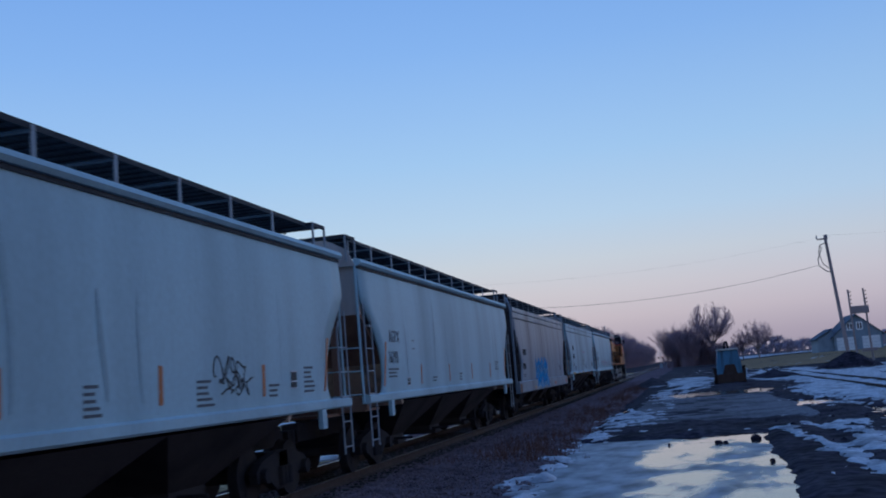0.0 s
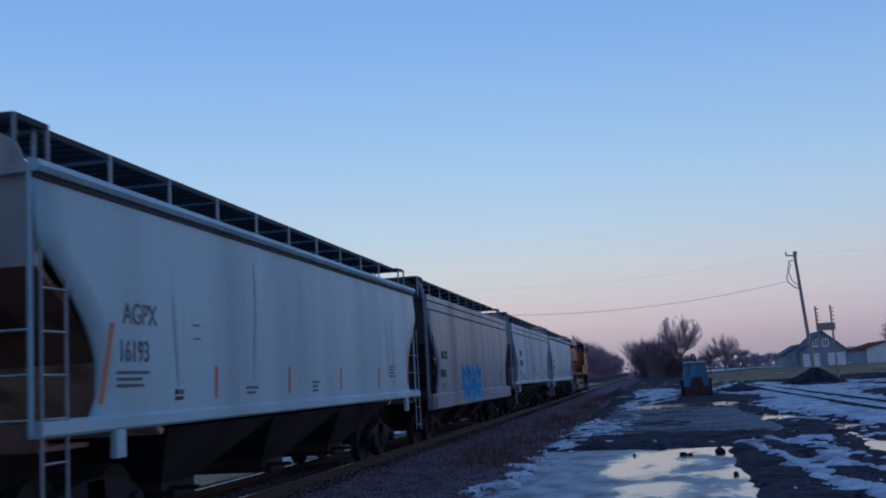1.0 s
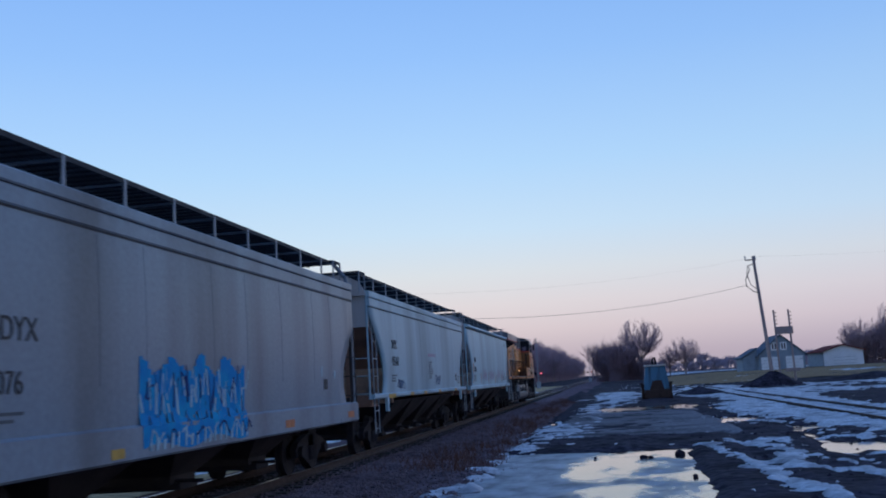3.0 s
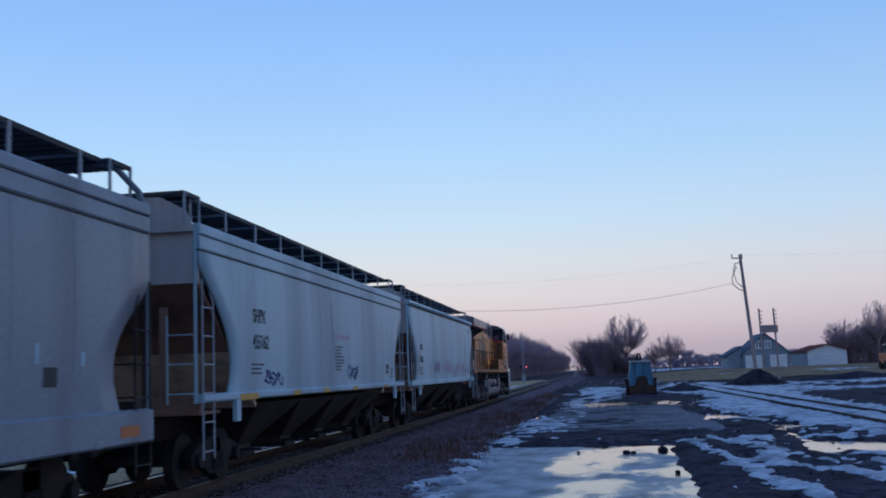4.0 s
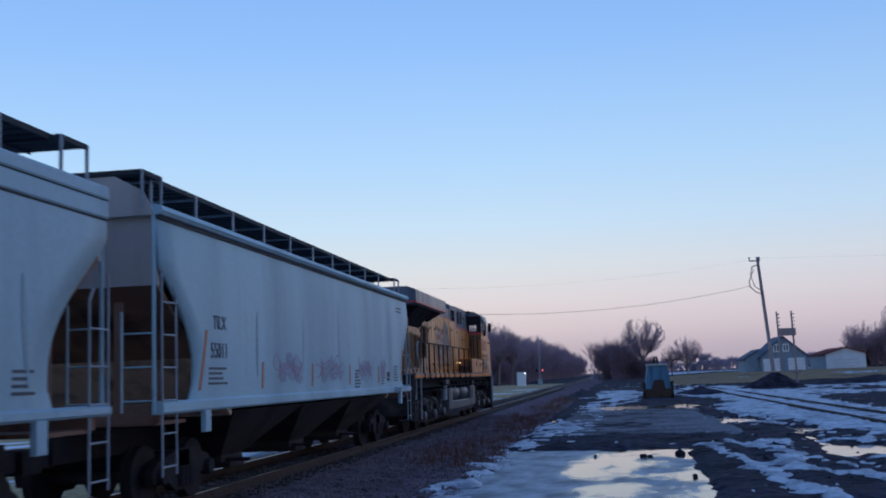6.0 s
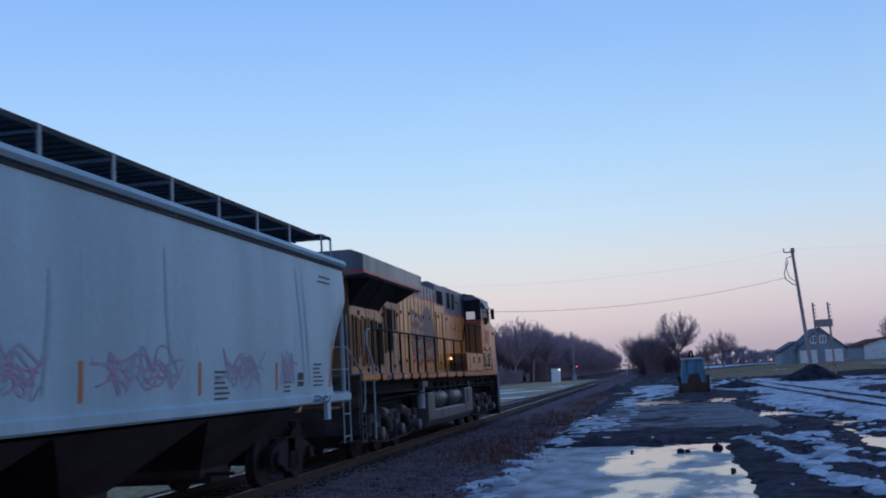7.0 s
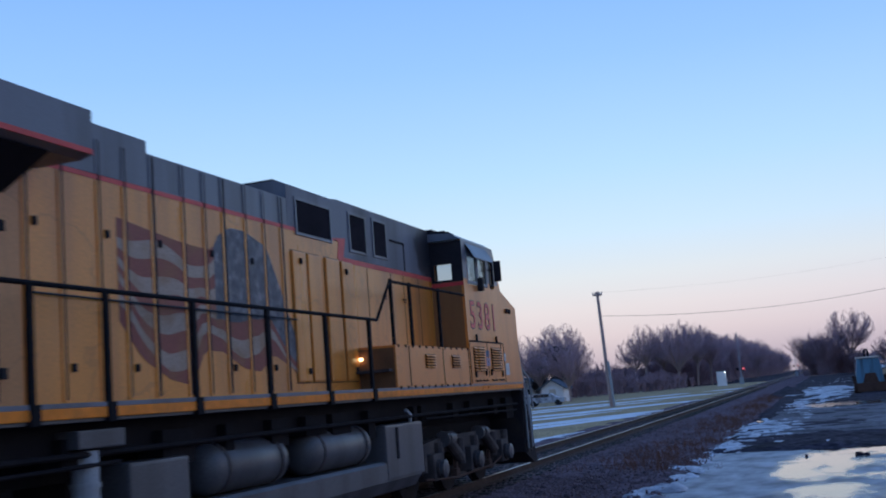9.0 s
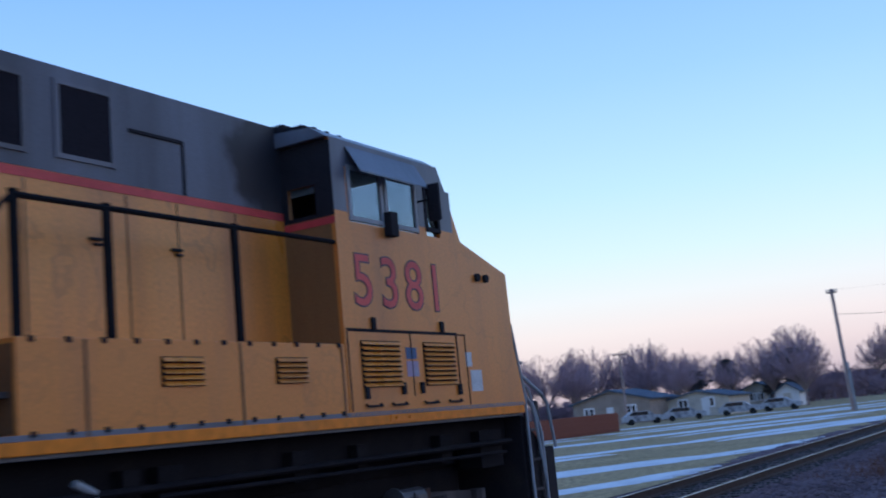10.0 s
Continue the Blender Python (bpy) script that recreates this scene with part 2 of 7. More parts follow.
INK_BLUE = mat("dark_blue_outline_paint", (0.075, 0.06, 0.085), 0.5, size=4, bump=0.0)
PLACARD_BLUE = mat("dull_blue_placard", (0.045, 0.11, 0.24), 0.5, size=4, bump=0.0)
DUSTY_YELLOW = mat("dust_browned_yellow_paint", (0.78, 0.262, 0.050), 0.34, dirt=(0.46, 0.18, 0.075), dirt_amount=0.8, streak=True, size=1.4, vary=0.08, bump=0.008, grain=40, spec=0.45, tide=0.1)
LOCO_GRIME = mat("dusty_running_gear_grime", (0.058, 0.050, 0.052), 0.75, dirt=(0.15, 0.125, 0.115), dirt_amount=0.8, size=2.2, spec=0.2)
OIL_BLACK = mat("oily_black_underframe", (0.013, 0.012, 0.015), 0.8, dirt=(0.03, 0.026, 0.027), dirt_amount=0.6, size=2.0, spec=0.08)
MUDDY_BROWN = mat("mud_caked_steel", (0.09, 0.055, 0.045), 0.9, size=3, spec=0.1)
# twig colour lightened to paint in distance haze
HAZE_TINTED_TWIG = mat("haze_tinted_twigs", (0.44, 0.35, 0.40), 0.98, size=0.5, spec=0.03)
FIELD = mat("dull_field_grass", (0.31, 0.195, 0.105), 0.95, dirt=(0.20, 0.135, 0.085), dirt_amount=0.8, size=0.35, grain=5, vary=0.4, bump=0.4, spec=0.05)
WINDOW = mat("dark_window_pane", (0.02, 0.025, 0.03), 0.08, spec=0.8, bump=0.0, vary=0.0)


def glass_material():
    m = bpy.data.materials.new("cab_glass")
    m.use_nodes = True
    b = m.node_tree.nodes["Principled BSDF"]
    b.inputs["Base Color"].default_value = (0.42, 0.47, 0.52, 1)
    b.inputs["Transmission Weight"].default_value = 1.0
    b.inputs["Roughness"].default_value, b.inputs["IOR"].default_value = 0.03, 1.1
    return m


def glow_material(name, colour, strength):
    m = bpy.data.materials.new(name)
    m.use_nodes = True
    b = m.node_tree.nodes["Principled BSDF"]
    b.inputs["Emission Color"].default_value, b.inputs["Emission Strength"].default_value = (*colour, 1), strength
    return m


def slush_material():
    """Meltwater with drifting skins of grey-blue slush, thick along the ballast and open in the middle."""
    m = bpy.data.materials.new("meltwater_and_slush")
    m.use_nodes = True
    n, l = m.node_tree.nodes, m.node_tree.links
    b = n["Principled BSDF"]
    co, mp, sep = n.new("ShaderNodeTexCoord"), n.new("ShaderNodeMapping"), n.new("ShaderNodeSeparateXYZ")
    mp.inputs["Scale"].default_value = (0.62, 0.27, 1)
    skin, fine = n.new("ShaderNodeTexNoise"), n.new("ShaderNodeTexNoise")
    skin.inputs["Scale"].default_value, skin.inputs["Detail"].default_value, skin.inputs["Distortion"].default_value = 1.7, 10, 0.25
    fine.inputs["Scale"].default_value, fine.inputs["Detail"].default_value = 3.2, 7
    l.new(co.outputs["Object"], mp.inputs[0])
    l.new(co.outputs["Object"], sep.inputs[0])
    l.new(mp.outputs[0], skin.inputs["Vector"])
    l.new(mp.outputs[0], fine.inputs["Vector"])
    side = n.new("ShaderNodeMapRange")
    side.inputs["From Min"].default_value, side.inputs["From Max"].default_value = -0.3, -2.0
    side.inputs["To Min"].default_value, side.inputs["To Max"].default_value = 0.0, 0.30
    l.new(sep.outputs["X"], side.inputs["Value"])
    add = n.new("ShaderNodeMath")
    l.new(skin.outputs[0], add.inputs[0])
    l.new(side.outputs[0], add.inputs[1])
    cover = n.new("ShaderNodeMapRange")
    cover.interpolation_type = "SMOOTHSTEP"
    cover.inputs["From Min"].default_value, cover.inputs["From Max"].default_value = 0.45, 0.66
    l.new(add.outputs[0], cover.inputs["Value"])
    tone = n.new("ShaderNodeMix")
    tone.data_type = "RGBA"
    tone.inputs["A"].default_value, tone.inputs["B"].default_value = (0.06, 0.067, 0.085, 1), (0.40, 0.42, 0.465, 1)
    spread = n.new("ShaderNodeMapRange")
    spread.inputs["From Min"].default_value, spread.inputs["From Max"].default_value = 0.33, 0.68
    l.new(fine.outputs[0], spread.inputs["Value"])
    l.new(spread.outputs[0], tone.inputs["Factor"])
    mix = n.new("ShaderNodeMix")
    mix.data_type = "RGBA"
    mix.inputs["A"].default_value = (0.03, 0.032, 0.036, 1)
    l.new(cover.outputs[0], mix.inputs["Factor"])
    l.new(tone.outputs["Result"], mix.inputs["B"])
    l.new(mix.outputs["Result"], b.inputs["Base Color"])
    rough = n.new("ShaderNodeMapRange")
    rough.inputs["To Min"].default_value, rough.inputs["To Max"].default_value = 0.05, 0.55
    l.new(cover.outputs[0], rough.inputs["Value"])
    l.new(rough.outputs[0], b.inputs["Roughness"])
    bp = n.new("ShaderNodeBump")
    bp.inputs["Strength"].default_value, bp.inputs["Distance"].default_value = 0.35, 0.02
    l.new(cover.outputs[0], bp.inputs["Height"])
    l.new(bp.outputs[0], b.inputs["Normal"])
    return m


def soot_material():
    """Grey locomotive paint with a ragged black soot bloom beside the cab."""
    m = mat("sooted_locomotive_grey", (0.16, 0.178, 0.22), 0.5, dirt=(0.06, 0.062, 0.07), dirt_amount=0.7, streak=True, size=1.6, vary=0.10, bump=0.02)
    n, l = m.node_tree.nodes, m.node_tree.links
    b = n["Principled BSDF"]
    base = b.inputs["Base Color"].links[0].from_socket
    co, mp, ln = n.new("ShaderNodeTexCoord"), n.new("ShaderNodeMapping"), n.new("ShaderNodeVectorMath")
    mp.inputs["Location"].default_value, mp.inputs["Scale"].default_value = (0, -18.95 / 1.16, -4.40 / 0.78), (0, 1 / 1.16, 1 / 0.78)
    l.new(co.outputs["Object"], mp.inputs[0])
    ln.operation = "LENGTH"
    l.new(mp.outputs[0], ln.inputs[0])
    rag = n.new("ShaderNodeTexNoise")
    rag.inputs["Scale"].default_value, rag.inputs["Detail"].default_value = 4.0, 5
    l.new(co.outputs["Object"], rag.inputs["Vector"])
    add = n.new("ShaderNodeMath")
    add.operation, add.inputs[1].default_value = "MULTIPLY_ADD", 0.45
    l.new(rag.outputs[0], add.inputs[0])
    l.new(ln.outputs["Value"], add.inputs[2])
    fac = n.new("ShaderNodeMapRange")
    fac.interpolation_type = "SMOOTHSTEP"
    fac.inputs["From Min"].default_value, fac.inputs["From Max"].default_value = 1.22, 1.02
    fac.inputs["To Max"].default_value = 0.92
    l.new(add.outputs[0], fac.inputs["Value"])
    mix = n.new("ShaderNodeMix")
    mix.data_type = "RGBA"
    mix.inputs["B"].default_value = (0.022, 0.022, 0.027, 1)
    l.new(fac.outputs[0], mix.inputs["Factor"])
    l.new(base, mix.inputs["A"])
    l.new(mix.outputs["Result"], b.inputs["Base Color"])
    return m


GLASS = glass_material()
SLUSH = slush_material()
SOOTED_GREY = soot_material()
LAMP_GLOW = glow_material("lit_step_lamp", (1.0, 0.66, 0.32), 4.0)
RED_GLOW = glow_material("lit_red_signal_lamp", (1.0, 0.06, 0.05), 1.3)
WHITE_GLOW = glow_material("lit_white_lamp", (0.9, 0.95, 1.0), 3.0)


# ---- mesh helpers ----
def box(bm, x0, x1, y0, y1, z0, z1, bevel=0.0):
    v = [bm.verts.new((x, y, z)) for x in (x0, x1) for y in (y0, y1) for z in (z0, z1)]
    f = [bm.faces.new([v[i] for i in q]) for q in ((0, 1, 3, 2), (4, 6, 7, 5), (0, 4, 5, 1), (2, 3, 7, 6), (0, 2, 6, 4), (1, 5, 7, 3))]
    if bevel:
        bmesh.ops.bevel(bm, geom=list({e for q in f for e in q.edges}), offset=bevel, segments=2, affect="EDGES", profile=0.7)
    return bm


def prism(bm, outline, a0, a1, axis="y"):
    """An outline of (p, q) drawn out along an axis: y has (x, z), x has (y, z), z has (x, y)."""
    put = {"y": lambda p, q, a: (p, a, q), "x": lambda p, q, a: (a, p, q), "z": lambda p, q, a: (p, q, a)}[axis]
    u = [bm.verts.new(put(p, q, a0)) for p, q in outline]
    w = [bm.verts.new(put(p, q, a1)) for p, q in outline]
    n = len(outline)
    for i in range(n):
        bm.faces.new((u[i], u[(i + 1) % n], w[(i + 1) % n], w[i]))
    bm.faces.new(u[::-1])
    bm.faces.new(w)
    return bm


def rod(bm, a, b, r, n=6, r2=None):
    a, b = Vector(a), Vector(b)
    d = (b - a).normalized()
    s = d.orthogonal().normalized()
    t = d.cross(s)
    r2 = r if r2 is None else r2
    ring = [[bm.verts.new(p + q * (s * math.cos(k * math.tau / n) + t * math.sin(k * math.tau / n))) for k in range(n)] for p, q in ((a, r), (b, r2))]
    for k in range(n):
        bm.faces.new((ring[0][k], ring[0][(k + 1) % n], ring[1][(k + 1) % n], ring[1][k]))
    if n > 3:
        bm.faces.new(ring[0][::-1])
        bm.faces.new(ring[1])
    return bm


def pipe(bm, points, r, n=6):
    """One bent tube through the points."""
    pts = [Vector(p) for p in points]
    side = (pts[1] - pts[0]).orthogonal().normalized()
    rings = []
    for i, p in enumerate(pts):
        d = (pts[min(i + 1, len(pts) - 1)] - pts[max(i - 1, 0)]).normalized()
        s = (side - d * side.dot(d)).normalized()
        side, t = s, d.cross(s)
        rings.append([bm.verts.new(p + r * (s * math.cos(k * math.tau / n) + t * math.sin(k * math.tau / n))) for k in range(n)])
    for u, w in zip(rings, rings[1:]):
        for k in range(n):
            bm.faces.new((u[k], u[(k + 1) % n], w[(k + 1) % n], w[k]))
    bm.faces.new(rings[0][::-1])
    bm.faces.new(rings[-1])
    return bm


def B():
    return bmesh.new()


def lathe(bm, x, z, rows, n=20):
    """A round body about a line along y; rows: (y, radius)."""
    rings = [[bm.verts.new((x + r * math.cos(k * math.tau / n), y, z + r * math.sin(k * math.tau / n))) for k in range(n)] for y, r in rows]
    for u, w in zip(rings, rings[1:]):
        for k in range(n):
            bm.faces.new((u[k], u[(k + 1) % n], w[(k + 1) % n], w[k]))
    bm.faces.new(rings[0][::-1])
    bm.faces.new(rings[-1])
    return bm


def mesh_of(name, bm, material, smooth=False):
    bmesh.ops.recalc_face_normals(bm, faces=bm.faces[:])
    me = bpy.data.meshes.new(name)
    bm.to_mesh(me)
    bm.free()
    me.materials.append(material)
    if smooth:
        for p in me.polygons:
            p.use_smooth = True
    return me


def part(name, bm, material, parent, label="", smooth=False):
    ob = new(name, mesh_of(name, bm, material, smooth))
    ob.parent = parent
    if label:
        ob["label"] = label
    return ob


def thing(name, label, category, m=None, group="", kind=""):
    ob = tagged(new(name), label, category, group, kind)
    if m is not None:
        ob.matrix_world = m
    return ob


def single(name, bm, material, label, category="", group="", kind="", smooth=False, m=None):
    ob = tagged(new(name, mesh_of(name, bm, material, smooth)), label, category, group, kind)
    if m is not None:
        ob.matrix_world = m
    return ob


def sheet_mesh(name, X, Y, Z, material, smooth=True):
    """A grid of heights as one mesh."""
    h, w = X.shape
    co = np.stack([X, Y, Z], -1).reshape(-1, 3)
    i = np.arange(h * w).reshape(h, w)
    f = np.stack([i[:-1, :-1], i[:-1, 1:], i[1:, 1:], i[1:, :-1]], -1).reshape(-1, 4)
    me = bpy.data.meshes.new(name)
    me.vertices.add(len(co))
    me.vertices.foreach_set("co", co.ravel().astype(np.float32))
    me.loops.add(f.size)
    me.loops.foreach_set("vertex_index", f.ravel().astype(np.int32))
    me.polygons.add(len(f))
    me.polygons.foreach_set("loop_start", np.arange(0, f.size, 4, dtype=np.int32))
    me.polygons.foreach_set("use_smooth", np.full(len(f), smooth))
    me.update(calc_edges=True)
    me.validate()
    me.materials.append(material)
    return me


def text_part(name, words, size, m, material, parent, depth=0.004, squash=1.0, swell=0.0):
    cu = bpy.data.curves.new(name, "FONT")
    cu.body, cu.size, cu.extrude, cu.offset = words, size, depth, swell
    tmp = bpy.data.objects.new(name, cu)
    scene.collection.objects.link(tmp)
    me = bpy.data.meshes.new_from_object(tmp)
    bpy.data.objects.remove(tmp)
    me.transform(m @ Matrix.Diagonal((squash, 1, 1, 1)))
    me.materials.clear()
    me.materials.append(material)
    ob = new(name, me)
    ob.parent = parent
    return ob


def side_text(x, y, z):
    """Lettering on a face that looks along +x; it reads along +y."""
    return Matrix.Translation((x, y, z)) @ Matrix(((0, 0, 1, 0), (1, 0, 0, 0), (0, 1, 0, 0), (0, 0, 0, 1)))


# ---- noise on arrays ----
def value_noise(x, y, seed):
    xi, yi = np.floor(x).astype(np.int64), np.floor(y).astype(np.int64)
    u, v = x - xi, y - yi
    u, v = u * u * (3 - 2 * u), v * v * (3 - 2 * v)

    def h(a, b):
        k = (a * 374761393 + b * 668265263 + seed * 974711) & 0xFFFFFFFF
        k = ((k ^ (k >> 13)) * 1274126177) & 0xFFFFFFFF
        return ((k ^ (k >> 16)) & 0xFFFF) / 65535.0
    return (h(xi, yi) * (1 - u) + h(xi + 1, yi) * u) * (1 - v) + (h(xi, yi + 1) * (1 - u) + h(xi + 1, yi + 1) * u) * v


def fbm(x, y, seed, octaves=4):
    s, a, t = 0, 1.0, 0
    for k in range(octaves):
        s = s + a * value_noise(x * 2 ** k, y * 2 ** k, seed + k)
        t += a
        a *= 0.5
    return s / t


def blob(x, y, cx, cy, rx, ry, turn=0.0):
    """1 in the middle of an ellipse, 0 at its rim, below 0 outside."""
    c, s = math.cos(turn), math.sin(turn)
    dx, dy = x - cx, y - cy
    return 1 - np.sqrt(((dx * c + dy * s) / rx) ** 2 + ((-dx * s + dy * c) / ry) ** 2)


# ---- ground ----
def relief(x, y):
    """Height of the bare ground."""
    z = GROUND + 0.0 * x
    z = z + 0.10 * (fbm(x * 0.35, y * 0.35, 3, 3) - 0.5) + 0.09 * (fbm(x * 1.7, y * 1.7, 9, 3) - 0.5)
    z = z + 0.5 * np.clip(fbm(x * 0.28, y * 0.16, 14, 4) - 0.58, 0, 1) * np.clip((y - 55) / 15, 0, 1)
    # wheel ruts that run beside the track
    z = z - 0.05 * np.exp(-((x - 3.1 - 0.02 * (y - 20) + 0.3 * np.sin(y * 0.11)) / 0.25) ** 2)
    z = z - 0.05 * np.exp(-((x - 5.0 - 0.02 * (y - 20) + 0.3 * np.sin(y * 0.11)) / 0.25) ** 2)
    # hollow that holds the large puddle and its slush
    d = np.minimum.reduce([x + 2.62 + 0.03 * (y - 17), 1.75 + 0.035 * (y - 17) - x, (28.7 - y) * 0.4, (y - 9.0) * 0.4])
    d = d + 0.5 * (fbm(x * 0.8, y * 0.4, 21, 5) - 0.5) * np.clip(1.5 - d, 0, 1)
    z = z - 0.17 * np.clip(d * 2.2, 0, 1)
    # thin pools farther on
    for cx, cy, rx, ry in ((1.5, 59.4, 3.6, 3.8), (-2.0, 44.7, 0.8, 1.3), (4.5, 42.3, 1.0, 2.6), (6.0, 34.8, 0.6, 1.6), (6.0, 26.0, 1.6, 2.2)):
        d = blob(x, y, cx, cy, rx, ry) + 0.5 * (fbm(x * 0.9, y * 0.4, 31, 4) - 0.5)
        z = z - 0.15 * np.clip(d * 2, 0, 1)
    # the ground climbs a little toward the houses on the right
    z = z + 1.0 * np.clip((y - 118) / 75, 0, 1) * np.clip((x - 4) / 20, 0, 1)
    # the low ridge of ballast along the track
    z = z - 0.14 * np.clip((-2.55 - x + 0.8 * (fbm(x * 1.1, y * 0.7, 17, 4) - 0.5)) / 0.35, 0, 1)
    return z


def ballast_level(x, y):
    """Height of the ballast bed without its stones."""
    d = np.abs(x - XC)
    z = np.where(d < 1.55, -0.20, -0.20 - (d - 1.55) * 0.022)
    return np.where(x > -2.9, z - (x + 2.9) * 0.22, z)


def snow_depth(x, y):
    n = fbm(x * 0.55, y * 0.25, 51, 5) - 0.5
    fine = 0.9 * (fbm(x * 1.5, y * 1.1, 57, 6) - 0.5) + 0.85 * (fbm(x * 3.4, y * 3.2, 59, 4) - 0.5)
    streaks = fbm(x * 5.5, y * 0.30, 61, 3) - 0.5
    s = np.full(x.shape, -1.0)
    # (centre x, centre y, half width, half length, turn, thickness)
    for cx, cy, rx, ry, turn, k in ((-2.6, 27.5, 0.40, 3.6, 0.05, 0.5), (-2.45, 36.0, 0.45, 8.0, -0.02, 0.6), (-2.9, 20.6, 0.35, 2.2, 0.0, 0.4),
                                    (2.66, 22.4, 0.24, 7.2, 0.075, 0.9), (2.35, 28.2, 0.40, 0.7, 0.0, 1.0), (3.9, 24.2, 0.17, 5.6, 0.126, 0.55), (3.5, 22.5, 0.36, 1.8, 0.0, 0.5),
                                    (4.5, 19.0, 0.20, 2.2, 0.1, 0.5), (4.5, 29.2, 1.9, 0.5, 0.0, 0.35), (5.4, 20.5, 0.30, 4.0, 0.1, 0.25), (6.8, 21.5, 0.4, 4.5, 0.08, 0.3),
                                    (4.5, 41.0, 0.55, 3.6, 0.15, 0.6), (5.9, 34.5, 0.5, 2.2, 0.05, 0.7),
                                    (0.4, 92.0, 1.9, 22.0, 0.0, 0.9), (-1.7, 38.5, 0.5, 4.5, 0.0, 0.6), (-1.0, 60, 0.5, 9, 0, 0.5),
                                    (8.9, 36.0, 2.6, 9.5, 0.03, 3.0), (8.2, 50.0, 3.2, 14.0, 0.0, 3.0), (9.6, 74.0, 3.2, 26.0, -0.02, 3.0), (9.4, 110.0, 3.2, 16.0, 0.0, 1.1),
                                    (14.5, 84.0, 3.0, 9.0, 0.0, 0.9), (18.0, 78.0, 4.0, 5.0, 0.0, 0.9), (24, 100, 7, 7, 0, 0.7), (5.6, 76.0, 1.0, 9.0, 0.0, 0.6), (4.4, 97.0, 1.8, 7.0, 0, 0.7),
                                    (12, 140, 7, 6, 0, 0.7), (38, 166, 25, 5, 0, 0.8)):
        s = np.maximum(s, k * np.minimum(blob(x, y, cx, cy, rx, ry, turn), 0.55))
    heaps = np.maximum.reduce([blob(x, y, 5.2, 70.0, 1.4, 9.0), blob(x, y, 13.2, 60.0, 2.2, 9.0), blob(x, y, 7.3, 93.0, 2.0, 4.0)])
    s = s - 1.5 * np.clip(heaps, 0, 1)
    return np.clip(0.17 * s + 0.10 * n + 0.36 * fine + 0.10 * streaks * (x > 2.2) - 0.028, -0.14, 0.04)


def build_ground():
    near_x, near_y = np.meshgrid(np.arange(-6.0, 16.01, 0.065), np.arange(4.0, 62.01, 0.11))
    border = np.clip(1 - np.minimum(near_y - 4.0, 16.0 - near_x) / 0.8, 0, 1)
    far_x, far_y = np.meshgrid(np.concatenate([np.arange(-6.0, 60.1, 0.5)]), np.arange(62.0, 190.1, 0.55))
    xs = np.concatenate([-np.geomspace(2600, 6.5, 26), np.arange(-6.0, 16.1, 1.0), np.geomspace(18, 2600, 24)])
    ys = np.concatenate([-np.geomspace(1500, 5, 14), np.arange(0, 190, 4.0), np.geomspace(195, 4500, 22)])
    gx, gy = np.meshgrid(xs, ys)
    gz = relief(gx, gy) - 0.14
    gz = np.where((gx > -6.3) & (gx < 16.3) & (gy > 3.5) & (gy < 62), gz - 0.25, gz)
    tagged(new("ground", sheet_mesh("ground", gx, gy, gz, MUD)), "dark wet muddy yard ground reaching the horizon", "ground", kind="structure")
    tagged(new("ground_yard", sheet_mesh("ground_yard", near_x, near_y, relief(near_x, near_y) - 0.45 * border, MUD)), "rutted wet mud of the rail yard", "ground", kind="structure")
    tagged(new("ground_yard_far", sheet_mesh("ground_yard_far", far_x, far_y, relief(far_x, far_y), MUD)), "dark thawing mud beyond the asphalt patch", "ground", kind="structure")
    for nm, X, Y in (("snow_near", near_x, near_y), ("snow_far", far_x, far_y)):
        Z = np.maximum(relief(X, Y), ballast_level(X, Y) - 0.2 * (X > -2.4)) + snow_depth(X, Y)
        tagged(new(nm, sheet_mesh(nm, X, Y, Z, SNOW)), "patchy old blue-white snow melting on the mud", "snow", kind="stuff")
    # meltwater: level sheets that show where the ground lies lower
    for name, x0, x1, y0, y1, lab in (("puddle", -3.2, 2.4, 8.0, 30.5, "large meltwater puddle with blue-grey slush mirroring the dusk sky"),
                                      ("puddle_thin", -2.0, 5.0, 54.6, 63.0, "thin pale pool of meltwater on the asphalt edge"),
                                      ("puddle_side", 3.6, 7.4, 21.0, 44.0, "small pools of meltwater in the ruts"),
                                      ("puddle_edge", -2.6, -0.8, 39.0, 46.0, "narrow pool of meltwater by the ballast")):
        b = B()
        lvl = {"puddle": -0.285, "puddle_thin": -0.222, "puddle_side": -0.275, "puddle_edge": -0.265}[name]
        v = [b.verts.new(p) for p in ((x0, y0, lvl), (x1, y0, lvl), (x1, y1, lvl), (x0, y1, lvl))]
        b.faces.new(v)
        tagged(new(name, mesh_of(name, b, SLUSH if name == "puddle" else WATER)), lab, "puddle", kind="structure")
    # worn asphalt patch, a little proud of the mud
    ax, ay = np.meshgrid(np.arange(-2.4, 4.3, 0.1), np.arange(33.0, 54.6, 0.14))
    edge = np.minimum.reduce([ax + 2.1, 3.9 - ax, (ay - 33.6) * 0.5, (54.0 - ay) * 0.5]) + 0.9 * (fbm(ax * 0.7, ay * 0.35, 71, 4) - 0.5)
    az = GROUND + 0.03 + 0.03 * (fbm(ax * 1.2, ay * 1.2, 77, 4) - 0.5) - 0.35 * np.clip(0.22 - edge, 0, 1)
    tagged(new("asphalt_patch", sheet_mesh("asphalt_patch", ax, ay, az, SLAB)), "worn grey asphalt patch with crumbling edges", "pavement", kind="structure")
    fx, fy = np.meshgrid(np.arange(6, 90, 1.0), np.arange(132, 250, 1.5))
